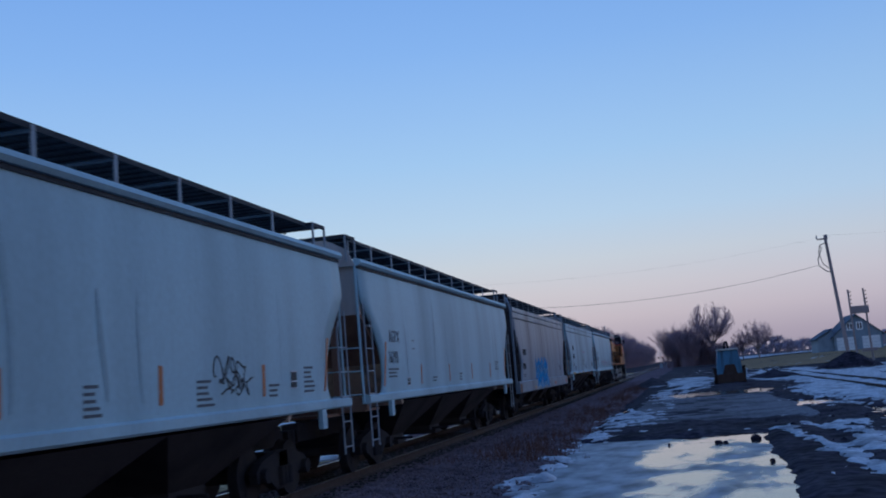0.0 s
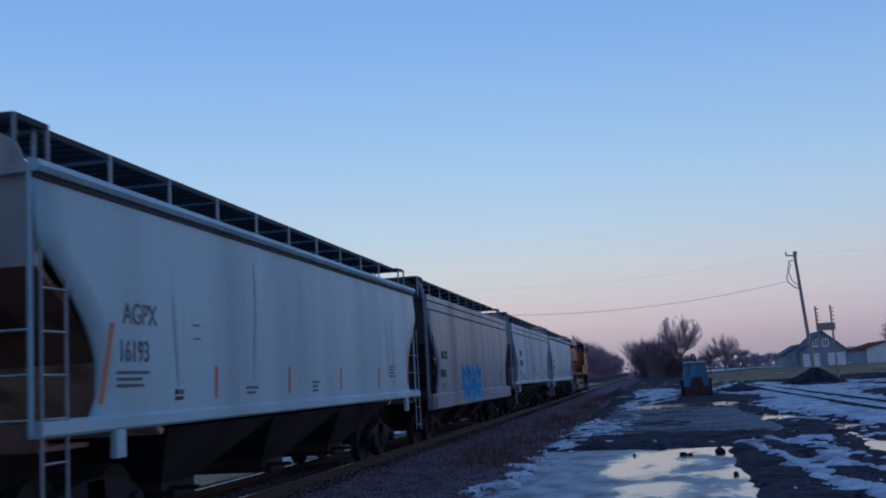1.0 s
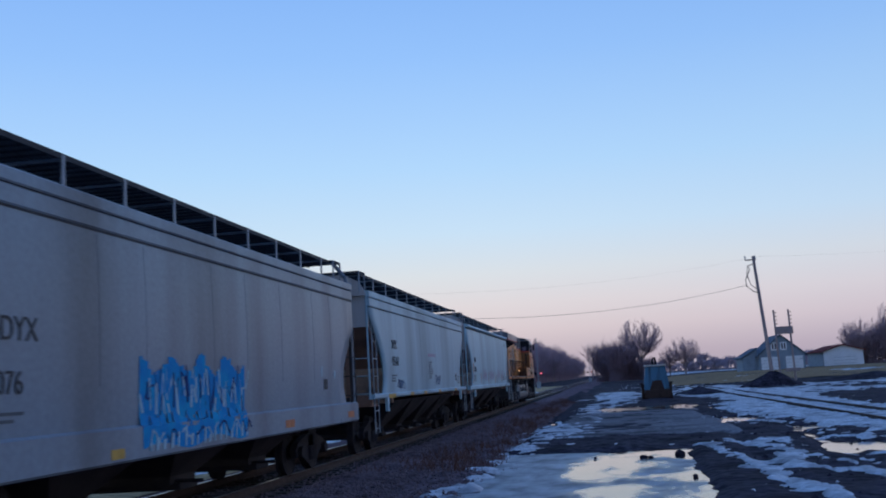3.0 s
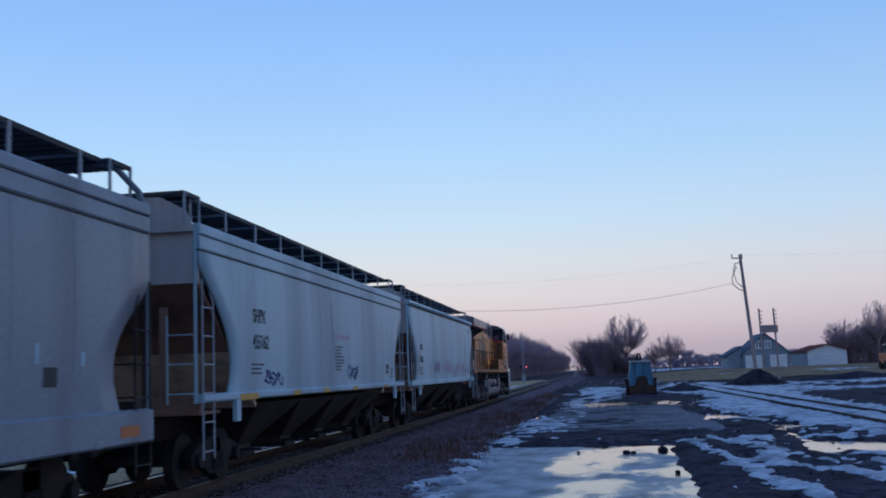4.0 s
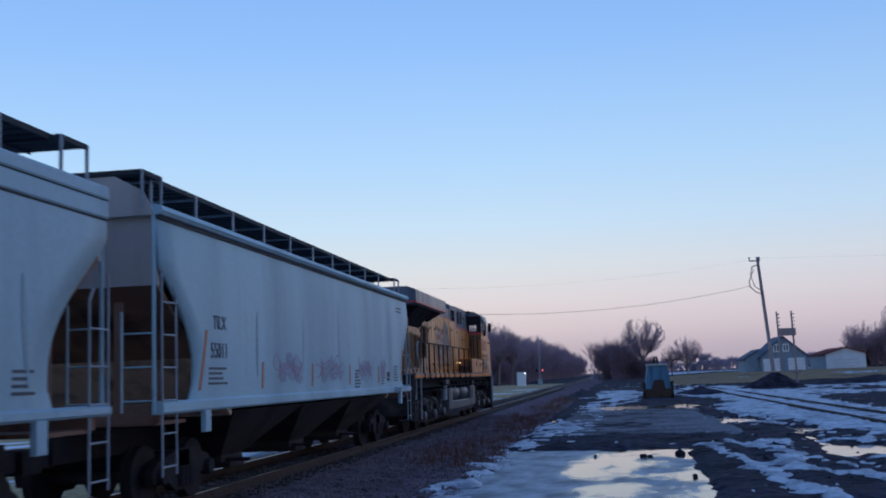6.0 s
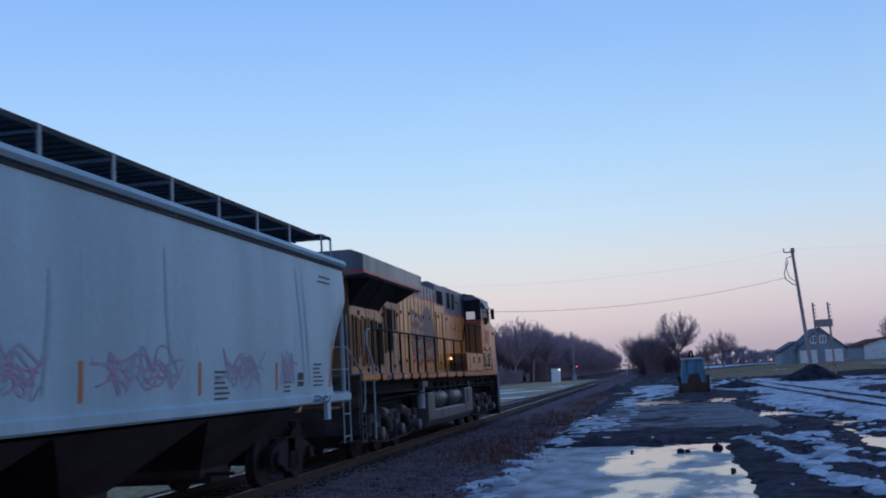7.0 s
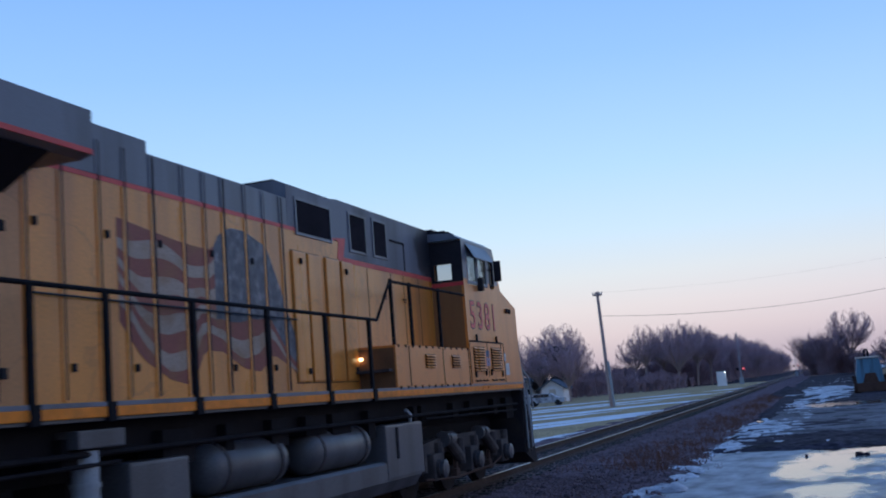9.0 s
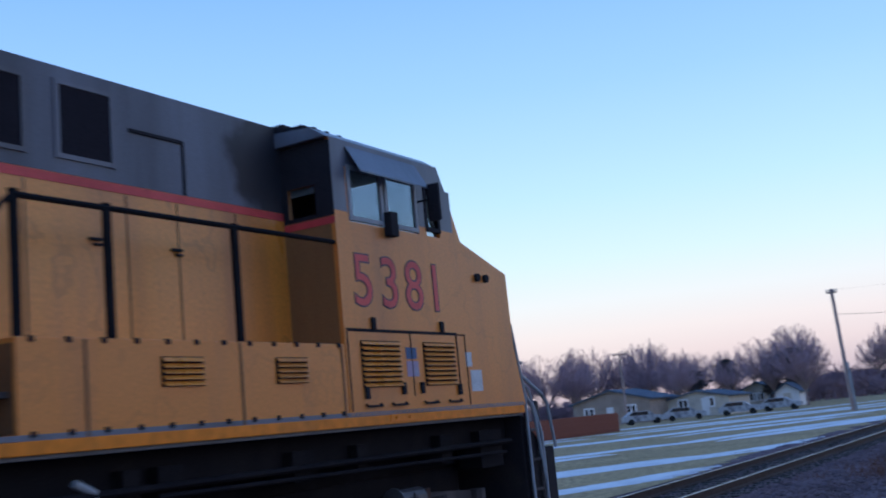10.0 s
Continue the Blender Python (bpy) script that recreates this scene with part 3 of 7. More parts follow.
    fz = relief(fx, fy) + 0.05 + 0.22 * (fbm(fx * 0.2, fy * 0.1, 151, 4) - 0.5) - 0.3 * (fx < 8)
    tagged(new("dry_field", sheet_mesh("dry_field", fx, fy, fz, FIELD)), "strip of dry tan grass before the houses", "grass", kind="structure")
    wx, wy = np.meshgrid(np.arange(10, 160, 4.0), np.arange(285, 420, 5.0))
    tagged(new("snow_field", sheet_mesh("snow_field", wx, wy, relief(wx, wy) + 0.10, SNOW)), "far field under thin snow", "snow", kind="structure")
    # grass beyond the track, with drifted snow lines along it
    lx, ly = np.meshgrid(np.concatenate([np.arange(-60, -30, 1.5), np.arange(-30, -9.3, 0.25)]), np.arange(-20, 230, 0.7))
    lz = GROUND - 0.02 + 0.10 * (fbm(lx * 0.3, ly * 0.08, 81, 4) - 0.5)
    tagged(new("grass_verge", sheet_mesh("grass_verge", lx, ly, lz, GRASS)), "dormant yellow-green grass beyond the track", "grass", kind="structure")
    # drifts run slantwise over the near lawn
    du, dv = np.meshgrid(np.arange(-95, -17, 0.22), np.arange(-10, 150, 1.2))
    dx = du + 0.5 * dv
    dz = GROUND - 0.02 + 0.10 * (fbm(dx * 0.3, dv * 0.08, 81, 4) - 0.5)
    d = np.full(du.shape, -1.0)
    bend = 2.4 * (fbm(dv * 0.05, du * 0.03, 87, 3) - 0.5)
    for cu, w in ((-24.2, 1.2), (-31.2, 1.9), (-40.2, 0.8), (-43.0, 1.5), (-51.0, 1.0), (-56.0, 1.8), (-67.0, 1.2), (-72.0, 1.7), (-84.0, 1.8)):
        d = np.maximum(d, 1 - np.abs(du + bend - cu) / w)
    sn = np.clip(0.17 * np.clip(d, -0.5, 0.6) + 0.36 * (fbm(du * 0.45, dv * 0.13, 91, 5) - 0.56) - 0.04 - 0.03 * np.clip((dv - 70) / 40, 0, 1), -0.12, 0.05)
    sn = np.where((dx > -9.5) | (dx < -58), -0.5, sn)
    tagged(new("snow_drift", sheet_mesh("snow_drift", dx, dv, dz + sn, CLEAN_SNOW)), "thin drifts of snow lying in lines on the grass", "snow", kind="stuff")


def build_ballast():
    by = np.concatenate([np.arange(-30, 0, 1.0), np.arange(0, 60, 0.12), np.arange(60, 200, 1.0), np.geomspace(200, 2500, 30)])
    bx = np.concatenate([np.arange(-11.0, -9.4, 0.2), np.arange(-9.4, -2.0, 0.11)])
    X, Y = np.meshgrid(bx, by)
    d = np.abs(X - XC)
    z = ballast_level(X, Y)
    z = z + 0.05 * (fbm(X * 5, Y * 5, 101, 3) - 0.5) + 0.10 * (fbm(X * 0.9, Y * 0.6, 103, 3) - 0.5) * np.clip((d - 1.5), 0, 1)
    z = np.where(X < -10.3, z - 0.3, z)
    tagged(new("ballast_bed", sheet_mesh("ballast_bed", X, Y, z, BALLAST)), "dark purple-grey ballast shoulder of the railway", "ballast", kind="structure")
    # loose stones on the near shoulder
    rng = np.random.default_rng(5)
    n = 26000
    px, py = rng.uniform(-8.9, -2.3, n), 7 + 45 * rng.random(n) ** 1.4
    pz = ballast_level(px, py)
    keep = (px < -4.2) | (rng.random(n) < 0.5)
    px, py, pz = px[keep], py[keep], pz[keep]
    n = len(px)
    base = np.array([[1, 0, 0], [-1, 0, 0], [0, 1, 0], [0, -1, 0], [0, 0, 0.8], [0, 0, -0.8]], float)
    tri = np.array([[0, 2, 4], [2, 1, 4], [1, 3, 4], [3, 0, 4], [2, 0, 5], [1, 2, 5], [3, 1, 5], [0, 3, 5]])
    r = rng.uniform(0.018, 0.042, n)
    co = base[None] * r[:, None, None] * rng.uniform(0.6, 1.3, (n, 6, 1))
    a = rng.uniform(0, math.tau, n)
    c, s = np.cos(a)[:, None], np.sin(a)[:, None]
    co = np.stack([co[..., 0] * c - co[..., 1] * s, co[..., 0] * s + co[..., 1] * c, co[..., 2]], -1)
    co += np.stack([px, py, pz + r * 0.35], -1)[:, None]
    me = bpy.data.meshes.new("ballast_stones")
    me.from_pydata(co.reshape(-1, 3).tolist(), [], (tri[None] + 6 * np.arange(n)[:, None, None]).reshape(-1, 3).tolist())
    me.materials.append(STONE)
    tagged(new("ballast_stones", me), "loose dark ballast stones beside the rails", "gravel", kind="stuff")
    # dry weeds along the foot of the ballast
    rw = random.Random(19)
    co, fa = [], []
    for _ in range(260):
        y = 24 + 70 * rw.random() ** 1.3
        x = -3.6 + rw.gauss(0, 0.75)
        zb = float(ballast_level(np.array(x), np.array(y)))
        for _ in range(14):
            p = Vector((x + rw.gauss(0, 0.16), y + rw.gauss(0, 0.3), zb - 0.05))
            spike(co, fa, p, p + Vector((rw.uniform(-0.14, 0.14), rw.uniform(-0.14, 0.14), rw.uniform(0.10, 0.34))), 0.012)
    me = bpy.data.meshes.new("dry_weeds")
    me.from_pydata(co, [], fa)
    me.materials.append(DRY_WEED)
    tagged(new("dry_weeds", me), "sparse dry red-brown weeds along the ballast", "weeds", kind="stuff")


def build_track(name, xc, y0, y1, top, label, ties):
    tr = thing(name, label, "railway track", kind="structure")
    for k in (-1, 1):
        b = B()
        x = xc + k * 0.7525
        prism(b, [(x - 0.07, top - 0.17), (x + 0.07, top - 0.17), (x + 0.07, top - 0.155), (x + 0.012, top - 0.13), (x + 0.012, top - 0.045),
                  (x + 0.034, top - 0.035), (x + 0.034, top - 0.006), (x - 0.034, top - 0.006), (x - 0.034, top - 0.035), (x - 0.012, top - 0.045), (x - 0.012, top - 0.13), (x - 0.07, top - 0.155)], y0, y1)
        rail = part("rail", b, RAIL_RUST, tr, "rusty steel rail")
        if ties < 100:
            continue
        b = B()
        box(b, x - 0.03, x + 0.03, y0, y1, top - 0.0055, top)
        part("running_surface", b, RAIL_STEEL, rail, "polished rail head")
    b = B()
    box(b, -1.3, 1.3, -0.115, 0.115, -0.18, 0.0)
    me = mesh_of("tie", b, TIE_WOOD)
    for i in range(ties):
        t = new("tie", me)
        t.parent = tr
        t.location = (xc + random.uniform(-0.04, 0.04), max(y0, 4.0) + 0.55 * i, top - 0.172)
        t.rotation_euler = (0, 0, random.uniform(-0.02, 0.02))


# ---- railway cars ----
def wheelset(parent, y, r, gauge=0.7525):
    b = B()
    rod(b, (-0.9, 0, 0), (0.9, 0, 0), 0.085, 8)
    for k in (-1, 1):
        rod(b, (k * (gauge - 0.07), 0, 0), (k * (gauge + 0.065), 0, 0), r, 24)
        rod(b, (k * (gauge - 0.09), 0, 0), (k * (gauge - 0.055), 0, 0), r + 0.026, 24)
        rod(b, (k * (gauge + 0.06), 0, 0), (k * (gauge + 0.09), 0, 0), 0.16, 12)
        for j in range(3):
            a = j * math.tau / 3
            rod(b, (k * (gauge + 0.06), 0.28 * math.cos(a), 0.28 * math.sin(a)), (k * (gauge + 0.075), 0.28 * math.cos(a), 0.28 * math.sin(a)), 0.05, 6)
    ob = part("wheelset", b, GRIME, parent)
    ob.location = (0, y, r)
    ROLLING.append((ob, y, r))
    return ob


ROLLING, TRAIN = [], []


def freight_truck(car, yc):
    b = B()
    for k in (-1, 1):
        x = k * 0.98
        prism(b, [(yc - 1.15, 0.52), (yc - 0.95, 0.66), (yc - 0.3, 0.80), (yc + 0.3, 0.80), (yc + 0.95, 0.66), (yc + 1.15, 0.52), (yc + 1.1, 0.36), (yc + 0.7, 0.42),
                  (yc + 0.32, 0.20), (yc - 0.32, 0.20), (yc - 0.7, 0.42), (yc - 1.1, 0.36)], x - 0.07, x + 0.07, "x")
        for q in (-0.89, 0.89):
            rod(b, (x - 0.1, yc + q, 0.46), (x + 0.16, yc + q, 0.46), 0.12, 10)
        for q in (-0.16, 0, 0.16):
            rod(b, (x + 0.08, yc + q, 0.26), (x + 0.08, yc + q, 0.55), 0.07, 8)
    box(b, -1.05, 1.05, yc - 0.2, yc + 0.2, 0.45, 0.78)
    tr = part("truck", b, GRIME, car, "grimy cast steel freight truck")
    for q in (-0.89, 0.89):
        wheelset(tr, yc + q, 0.457)


def ladder(b, x, y0, y1, z0, z1, step=0.44, r=0.018):
    pipe(b, [(x, y0, z0), (x, y0, z1)], r)
    pipe(b, [(x, y1, z0), (x, y1, z1 - 0.35), (x * 0.995, y1 + (y0 - y1) * 0.25, z1 - 0.2)], r)
    z = z0 + 0.12
    while z < z1 - 0.4:
        rod(b, (x, y0, z), (x, y1, z), r * 0.75)
        z += step


def hopper(name, label, y0, y1, paint, style):
    """A covered hopper from y0 to y1. style: 'round' has smooth bulging sides and a pipe-like eave, 'banded' a ribbed top band."""
    car = thing(name, label, "covered hopper car", group="train of covered hopper cars")
    L, c = (y1 - y0) / 2, (y0 + y1) / 2
    TRAIN.append((car, c))
    low, high = (1.50, 4.05) if style != "deep" else (1.36, 4.05)
    top_flat = {"round": 3.35, "banded": 3.50, "deep": 3.05}[style]
    cut = {"round": 1.14, "banded": 1.36, "deep": 1.08}[style]

    def half(z):
        k = (z - 2.6) / 1.5
        return 1.60 - 0.05 * k * k - (0.03 * max(0, z - 3.6) if style == "round" else 0)

    def end(z):
        if z >= top_flat:
            return L - 0.03 - 0.10 * max(0.0, (3.6 - z))
        k = min(1.0, (top_flat - z) / (top_flat - 1.95))
        back = 0.16 * max(0.0, (1.75 - z) / 0.25) if z < 1.75 else 0.0
        return L - 0.06 - cut * math.sin(k * math.pi / 2) ** 1.1 + back
    # side sheets, with thickness
    for k in (-1, 1):
        b = B()
        zs = [low + (high - low) * i / 22 for i in range(23)]
        us = [-1 + 2 * i / 30 for i in range(31)]
        for inset in (0.0, 0.05):
            g = [[b.verts.new((k * (half(z) - inset + 0.004 * math.sin(u * 47)), u * end(z), z)) for u in us] for z in zs]
            for i in range(22):
                for j in range(30):
                    b.faces.new((g[i][j], g[i][j + 1], g[i + 1][j + 1], g[i + 1][j]))
            if inset == 0.0:
                outer = g
            else:
                for i in range(22):
                    for j in (0, 30):
                        b.faces.new((outer[i][j], outer[i + 1][j], g[i + 1][j], g[i][j]))
        part("side_sheet", b, paint, car, "", True)
    # welded seams down the sides
    n = 9 if style == "deep" else 5
    for i in range(1, n):
        b = B()
        y = -L + 2 * L * i / n
        for z0_, z1_ in zip([1.9, 2.5, 3.1], [2.5, 3.1, 3.7]):
            rod(b, (half(z0_) - 0.002, y + 0.3 * math.sin(i * 3.7), z0_), (half(z1_) - 0.002, y + 0.3 * math.sin(i * 3.7), z1_), 0.009 if style == "deep" else 0.007, 4)
        part("seam", b, paint, car)
    rs = random.Random(int(abs(c) * 7))
    if style != "deep":
        for _ in range(5):
            y, w_, top = rs.uniform(-L + 1.6, L - 1.6), rs.uniform(0.02, 0.055), rs.uniform(2.9, 3.95)
            b = B()
            rows_ = []
            for i in range(9):
                z = top - (top - rs.uniform(1.7, 1.9)) * i / 8
                yy = y + 0.12 * math.sin(z * 1.3 + y) + rs.uniform(-0.01, 0.01)
                w2 = w_ * (0.35 + 0.65 * math.sin((i + 0.4) / 9 * math.pi))
                rows_.append([b.verts.new((half(z) + 0.007, yy + k * w2, z)) for k in (-1, 1)])
            for (p, q), (u, v) in zip(rows_, rows_[1:]):
                b.faces.new((p, q, v, u))
            part("run_stain", b, STREAK_GREY, car, "dark run stain down the side")
    # roof and its eaves
    b = B()
    prof = [(-1.53, high), (-1.42, high + 0.14), (-1.0, high + 0.25), (-0.4, high + 0.32), (0.4, high + 0.32), (1.0, high + 0.25), (1.42, high + 0.14), (1.53, high)]
    prism(b, prof, -L + 0.02, L - 0.02)
    part("roof", b, paint, car)
    for k in (-1, 1):
        if style == "round":
            b = B()
            prism(b, [(k * 1.50, high), (k * 1.60, high + 0.01), (k * 1.64, high + 0.06), (k * 1.61, high + 0.13), (k * 1.48, high + 0.16)], -L + 0.01, L - 0.01)
            part("eave", b, paint, car)
            # dark strip stands in for the shade beneath the eave
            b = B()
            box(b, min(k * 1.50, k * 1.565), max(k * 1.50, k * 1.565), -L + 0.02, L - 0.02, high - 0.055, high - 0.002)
            part("eave_shade", b, DARK_STEEL, car, "dark strip painting the shade under the eave")
        else:
            for za, zb, xo in ((3.772, 3.992, 1.588), (4.004, 4.17, 1.596)):
                b = B()
                prism(b, [(k * 1.48, za), (k * (xo - 0.012), za), (k * xo, za + 0.02), (k * (xo - 0.008), zb - 0.02), (k * (xo - 0.02), zb), (k * 1.48, zb)], -L + 0.01, L - 0.01)
                part("eave_band", b, paint, car)
            # thin dark strips paint the shade line beneath each band
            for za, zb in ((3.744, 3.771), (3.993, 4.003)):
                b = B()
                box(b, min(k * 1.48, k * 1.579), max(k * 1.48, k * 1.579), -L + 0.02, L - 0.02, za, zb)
                part("band_shade", b, DARK_STEEL, car, "dark strip painting the shade under the band")
    b = B()
    box(b, -0.35, 0.35, -L + 1.0, L - 1.0, high + 0.3, high + 0.42, 0.02)
    part("hatch_cover", b, paint, car)
    # ends: upright wall above, sloping sheet below
    for k in (-1, 1):
        b = B()
        box(b, -1.52, 1.52, k * (L - 0.12) - 0.04, k * (L - 0.12) + 0.04, top_flat - 0.25, high + 0.02)
        part("end_wall", b, END_TAN if style != "deep" else END_DARK, car, "dusty tan end wall" if style != "deep" else "dark grimy end wall")
        if k < 0:
            b = B()
            prism(b, [(-1.52, high), (-1.36, high + 0.34), (-0.95, high + 0.56), (0.95, high + 0.56), (1.36, high + 0.34), (1.52, high)], -L - 0.01, -L + 0.015)
            part("end_plate", b, END_TAN if style != "deep" else END_DARK, car)
        # sloping end sheet: rusty above, dusty lower third painted lighter as if lit
        zm = top_flat - 0.25 - 0.52 * (top_flat - 1.5)
        ym = L - 0.10 - 2.8 * (top_flat - 0.25 - zm) / (top_flat - 1.5)
        b = B()
        prism(b, [(k * (L - 0.16), top_flat - 0.2), (k * (L - 0.10), top_flat - 0.25), (k * ym, zm), (k * (ym - 0.06), zm + 0.06)], -1.5, 1.5, "x")
        part("slope_sheet", b, END_SLOPE if style != "deep" else END_DARK, car, "rust-brown sloping end sheet" if style != "deep" else "dark grimy sloping end sheet")
        b = B()
        prism(b, [(k * (ym - 0.06), zm + 0.06), (k * ym, zm), (k * (L - 2.9), 1.25), (k * (L - 2.96), 1.32)], -1.5, 1.5, "x")
        part("lower_slope_sheet", b, END_LIT_DUST if style != "deep" or k > 0 else END_DARK, car, "lower end sheet, dusty and painted as if lit")
        b = B()
        for x in (-0.9, 0.9):
            prism(b, [(k * (L - 0.25), 1.3), (k * (L - 0.2), 1.3), (k * (L - 0.2), 2.9), (k * (L - 0.25), 2.9)], x - 0.06, x + 0.06, "x")
        box(b, -1.5, 1.5, k * (L - 0.24) - 0.06, k * (L - 0.24) + 0.06, 1.25, 1.5)
        box(b, -1.45, 1.45, k * (L - 0.7) - 0.5, k * (L - 0.7) + 0.5, 1.22, 1.27)
        part("end_platform", b, END_SLOPE if style != "deep" else END_DARK, car)
    # side sill
    for k in (-1, 1):
        b = B()
        z1 = low + 0.04
        z0 = {"round": 1.365, "banded": 1.41, "deep": 0.96}[style]
        prism(b, [(k * 1.46, z0), (k * 1.60, z0), (k * 1.63, z0 + 0.03), (k * 1.63, z1 - 0.03), (k * 1.58, z1), (k * 1.46, z1)], -L + 0.02, L - 0.02)
        part("side_sill", b, paint, car)
        for q in (-1, 1):
            b = B()
            y = q * (L - 1.6)
            box(b, k * 1.60 - 0.04, k * 1.60 + 0.04, y - 0.11, y + 0.11, 1.06, z0 + 0.01, 0.015)
            part("jacking_pad", b, paint, car)
    # discharge hoppers
    bays = 3 if style != "banded" else 4
    span = 2 * (L - 3.0)
    for i in range(bays):
        yc = -span / 2 + span * (i + 0.5) / bays
        w = span / bays
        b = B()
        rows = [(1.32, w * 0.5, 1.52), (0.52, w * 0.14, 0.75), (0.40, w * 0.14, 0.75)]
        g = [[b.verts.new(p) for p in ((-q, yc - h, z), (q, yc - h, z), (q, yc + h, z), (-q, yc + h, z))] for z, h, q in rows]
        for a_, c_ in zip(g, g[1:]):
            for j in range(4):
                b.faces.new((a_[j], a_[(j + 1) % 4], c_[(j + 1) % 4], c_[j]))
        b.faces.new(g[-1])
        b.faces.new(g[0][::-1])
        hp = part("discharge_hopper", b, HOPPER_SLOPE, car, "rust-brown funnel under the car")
        b = B()
        box(b, -0.85, 0.85, yc - 0.36, yc + 0.36, 0.30, 0.42, 0.02)
        rod(b, (-1.2, yc - 0.3, 0.44), (1.2, yc - 0.3, 0.44), 0.03)
        part("outlet_gate", b, GRIME, hp)
    b = B()
    box(b, -0.16, 0.16, -L - 0.15, L + 0.15, 0.75, 1.1)
    part("centre_sill", b, GRIME, car)
    for q in (-1, 1):
        freight_truck(car, q * (L - 2.1))
        b = B()
        box(b, -0.1, 0.1, q * (L + 0.35) - 0.4, q * (L + 0.35) + 0.4, 0.72, 0.98, 0.03)
        box(b, -0.2, 0.2, q * (L + 0.62) - 0.13, q * (L + 0.62) + 0.13, 0.68, 1.0, 0.04)
        part("coupler", b, GRIME, car)
    # ladders and grab irons at the near corners
    for q in (-1, 1):
        for k in (-1, 1):
            b = B()
            ladder(b, k * 1.60, q * (L - 0.05), q * (L - 0.52), 0.55, 3.3 if q < 0 else 3.1)
            part("ladder", b, PALE_STEEL if style != "deep" else END_DARK, car, "pale steel corner ladder" if style != "deep" else "dark grimy corner ladder")
            if k < 0:
                continue
            b = B()
            pipe(b, [(k * 1.50, q * (L - 0.02), 1.4), (k * 1.50, q * (L - 0.02), high + 0.05)], 0.03)
            pipe(b, [(k * 1.05, q * (L + 0.0), 1.4), (k * 1.05, q * (L + 0.0), 2.75)], 0.018)
            for j in range(3):
                z = 1.55 + 0.45 * j
                rod(b, (k * 1.05, q * (L + 0.0), z), (k * 1.50, q * (L + 0.0), z), 0.013)
            part("end_ladder", b, paint if style != "deep" else END_DARK, car)
    if style == "deep":
        for q in (-1, 1):
            b = B()
            pipe(b, [(1.05, q * (L - 0.62), 4.67), (1.25, q * (L - 0.42), 4.66), (1.45, q * (L - 0.06), 4.34), (1.52, q * (L + 0.02), 4.0), (1.52, q * (L + 0.02), 1.3)], 0.045, 8)
            part("bent_corner_rail", b, HOPPER_BROWNED, car, "bent steel rail from the roof walkway down the corner")
    # running boards: open gratings on posts, and the crossover boards at the ends
    zr = 4.685
    for k in (-1, 1):
        b = B()
        y = -L + 0.4
        while y < L - 0.75:
            box(b, min(k * 0.32, k * 1.22), max(k * 0.32, k * 1.22), y - 0.015, y + 0.015, zr - 0.05, zr - 0.012)
            y += 0.27
        box(b, k * 1.22 - 0.012, k * 1.22 + 0.012, -L + 0.35, L - 0.75, zr - 0.06, zr + 0.01)
        rb = part("running_board", b, DARK_STEEL, car, "dark open-grating roof walkway")
        b = B()
        box(b, -0.021, 0.021, -L + 0.35, L - 0.75, zr - 0.03, zr)
        me = mesh_of("slat", b, DARK_STEEL)
        for j in range(13):
            o = new("slat", me)
            o.parent, o.location = rb, (k * (0.34 + 0.072 * j), 0, 0)
        y = -L + 0.55
        while y < L - 0.7:
            b = B()
            box(b, k * 1.225 - 0.012, k * 1.225 + 0.012, y - 0.035, y + 0.035, high + 0.12, zr - 0.005)
            rod(b, (k * 0.35, y, zr - 0.06), (k * 1.22, y, zr - 0.06), 0.02)
            part("board_post", b, PALE_STEEL, rb, "pale steel support post")
            y += 1.66
    for q in (-1, 1):
        b = B()
        yc = q * (L - 0.30) - (0.12 if q > 0 else 0)
        for x in (-1.35, -0.6, 0.6, 1.35):
            box(b, x - 0.012, x + 0.012, yc - 0.32, yc + 0.32, zr - 0.06, zr + 0.005)
        box(b, -1.35, 1.35, yc - 0.33, yc - 0.30, zr - 0.06, zr + 0.005)
        cb = part("crossover_board", b, DARK_STEEL, car)
        b = B()
        box(b, -1.35, 1.35, -0.024, 0.024, zr - 0.03, zr)
        me = mesh_of("slat", b, DARK_STEEL)
        for j in range(8):
            o = new("slat", me)
            o.parent, o.location = cb, (0, yc - 0.27 + 0.085 * j, 0)
        for x in (-1.35, 1.35):
            for s_ in (-1, 1):
                b = B()
                pipe(b, [(x, yc + 0.31 * s_, zr), (x, yc + 0.31 * s_, high + 0.1)], 0.024)
                part("handhold", b, PALE_STEEL, cb)
    return car, L, c, half


def strip(car, name, material, half, y, z0, z1, w, lean=0.0, label="", out=0.006):
    b = B()
    for s_ in range(4):
        za, zb = z0 + (z1 - z0) * s_ / 4, z0 + (z1 - z0) * (s_ + 1) / 4
        ya, yb = y + lean * s_ / 4, y + lean * (s_ + 1) / 4
        v = [b.verts.new(p) for p in ((half(za) + out, ya - w / 2, za), (half(za) + out, ya + w / 2, za), (half(zb) + out, yb + w / 2, zb), (half(zb) + out, yb - w / 2, zb))]
        b.faces.new(v)
        u = [b.verts.new((q.co.x - out + 0.001, q.co.y, q.co.z)) for q in v]
        for j in range(4):
            b.faces.new((v[j], v[(j + 1) % 4], u[(j + 1) % 4], u[j]))
    return part(name, b, material, car, label)


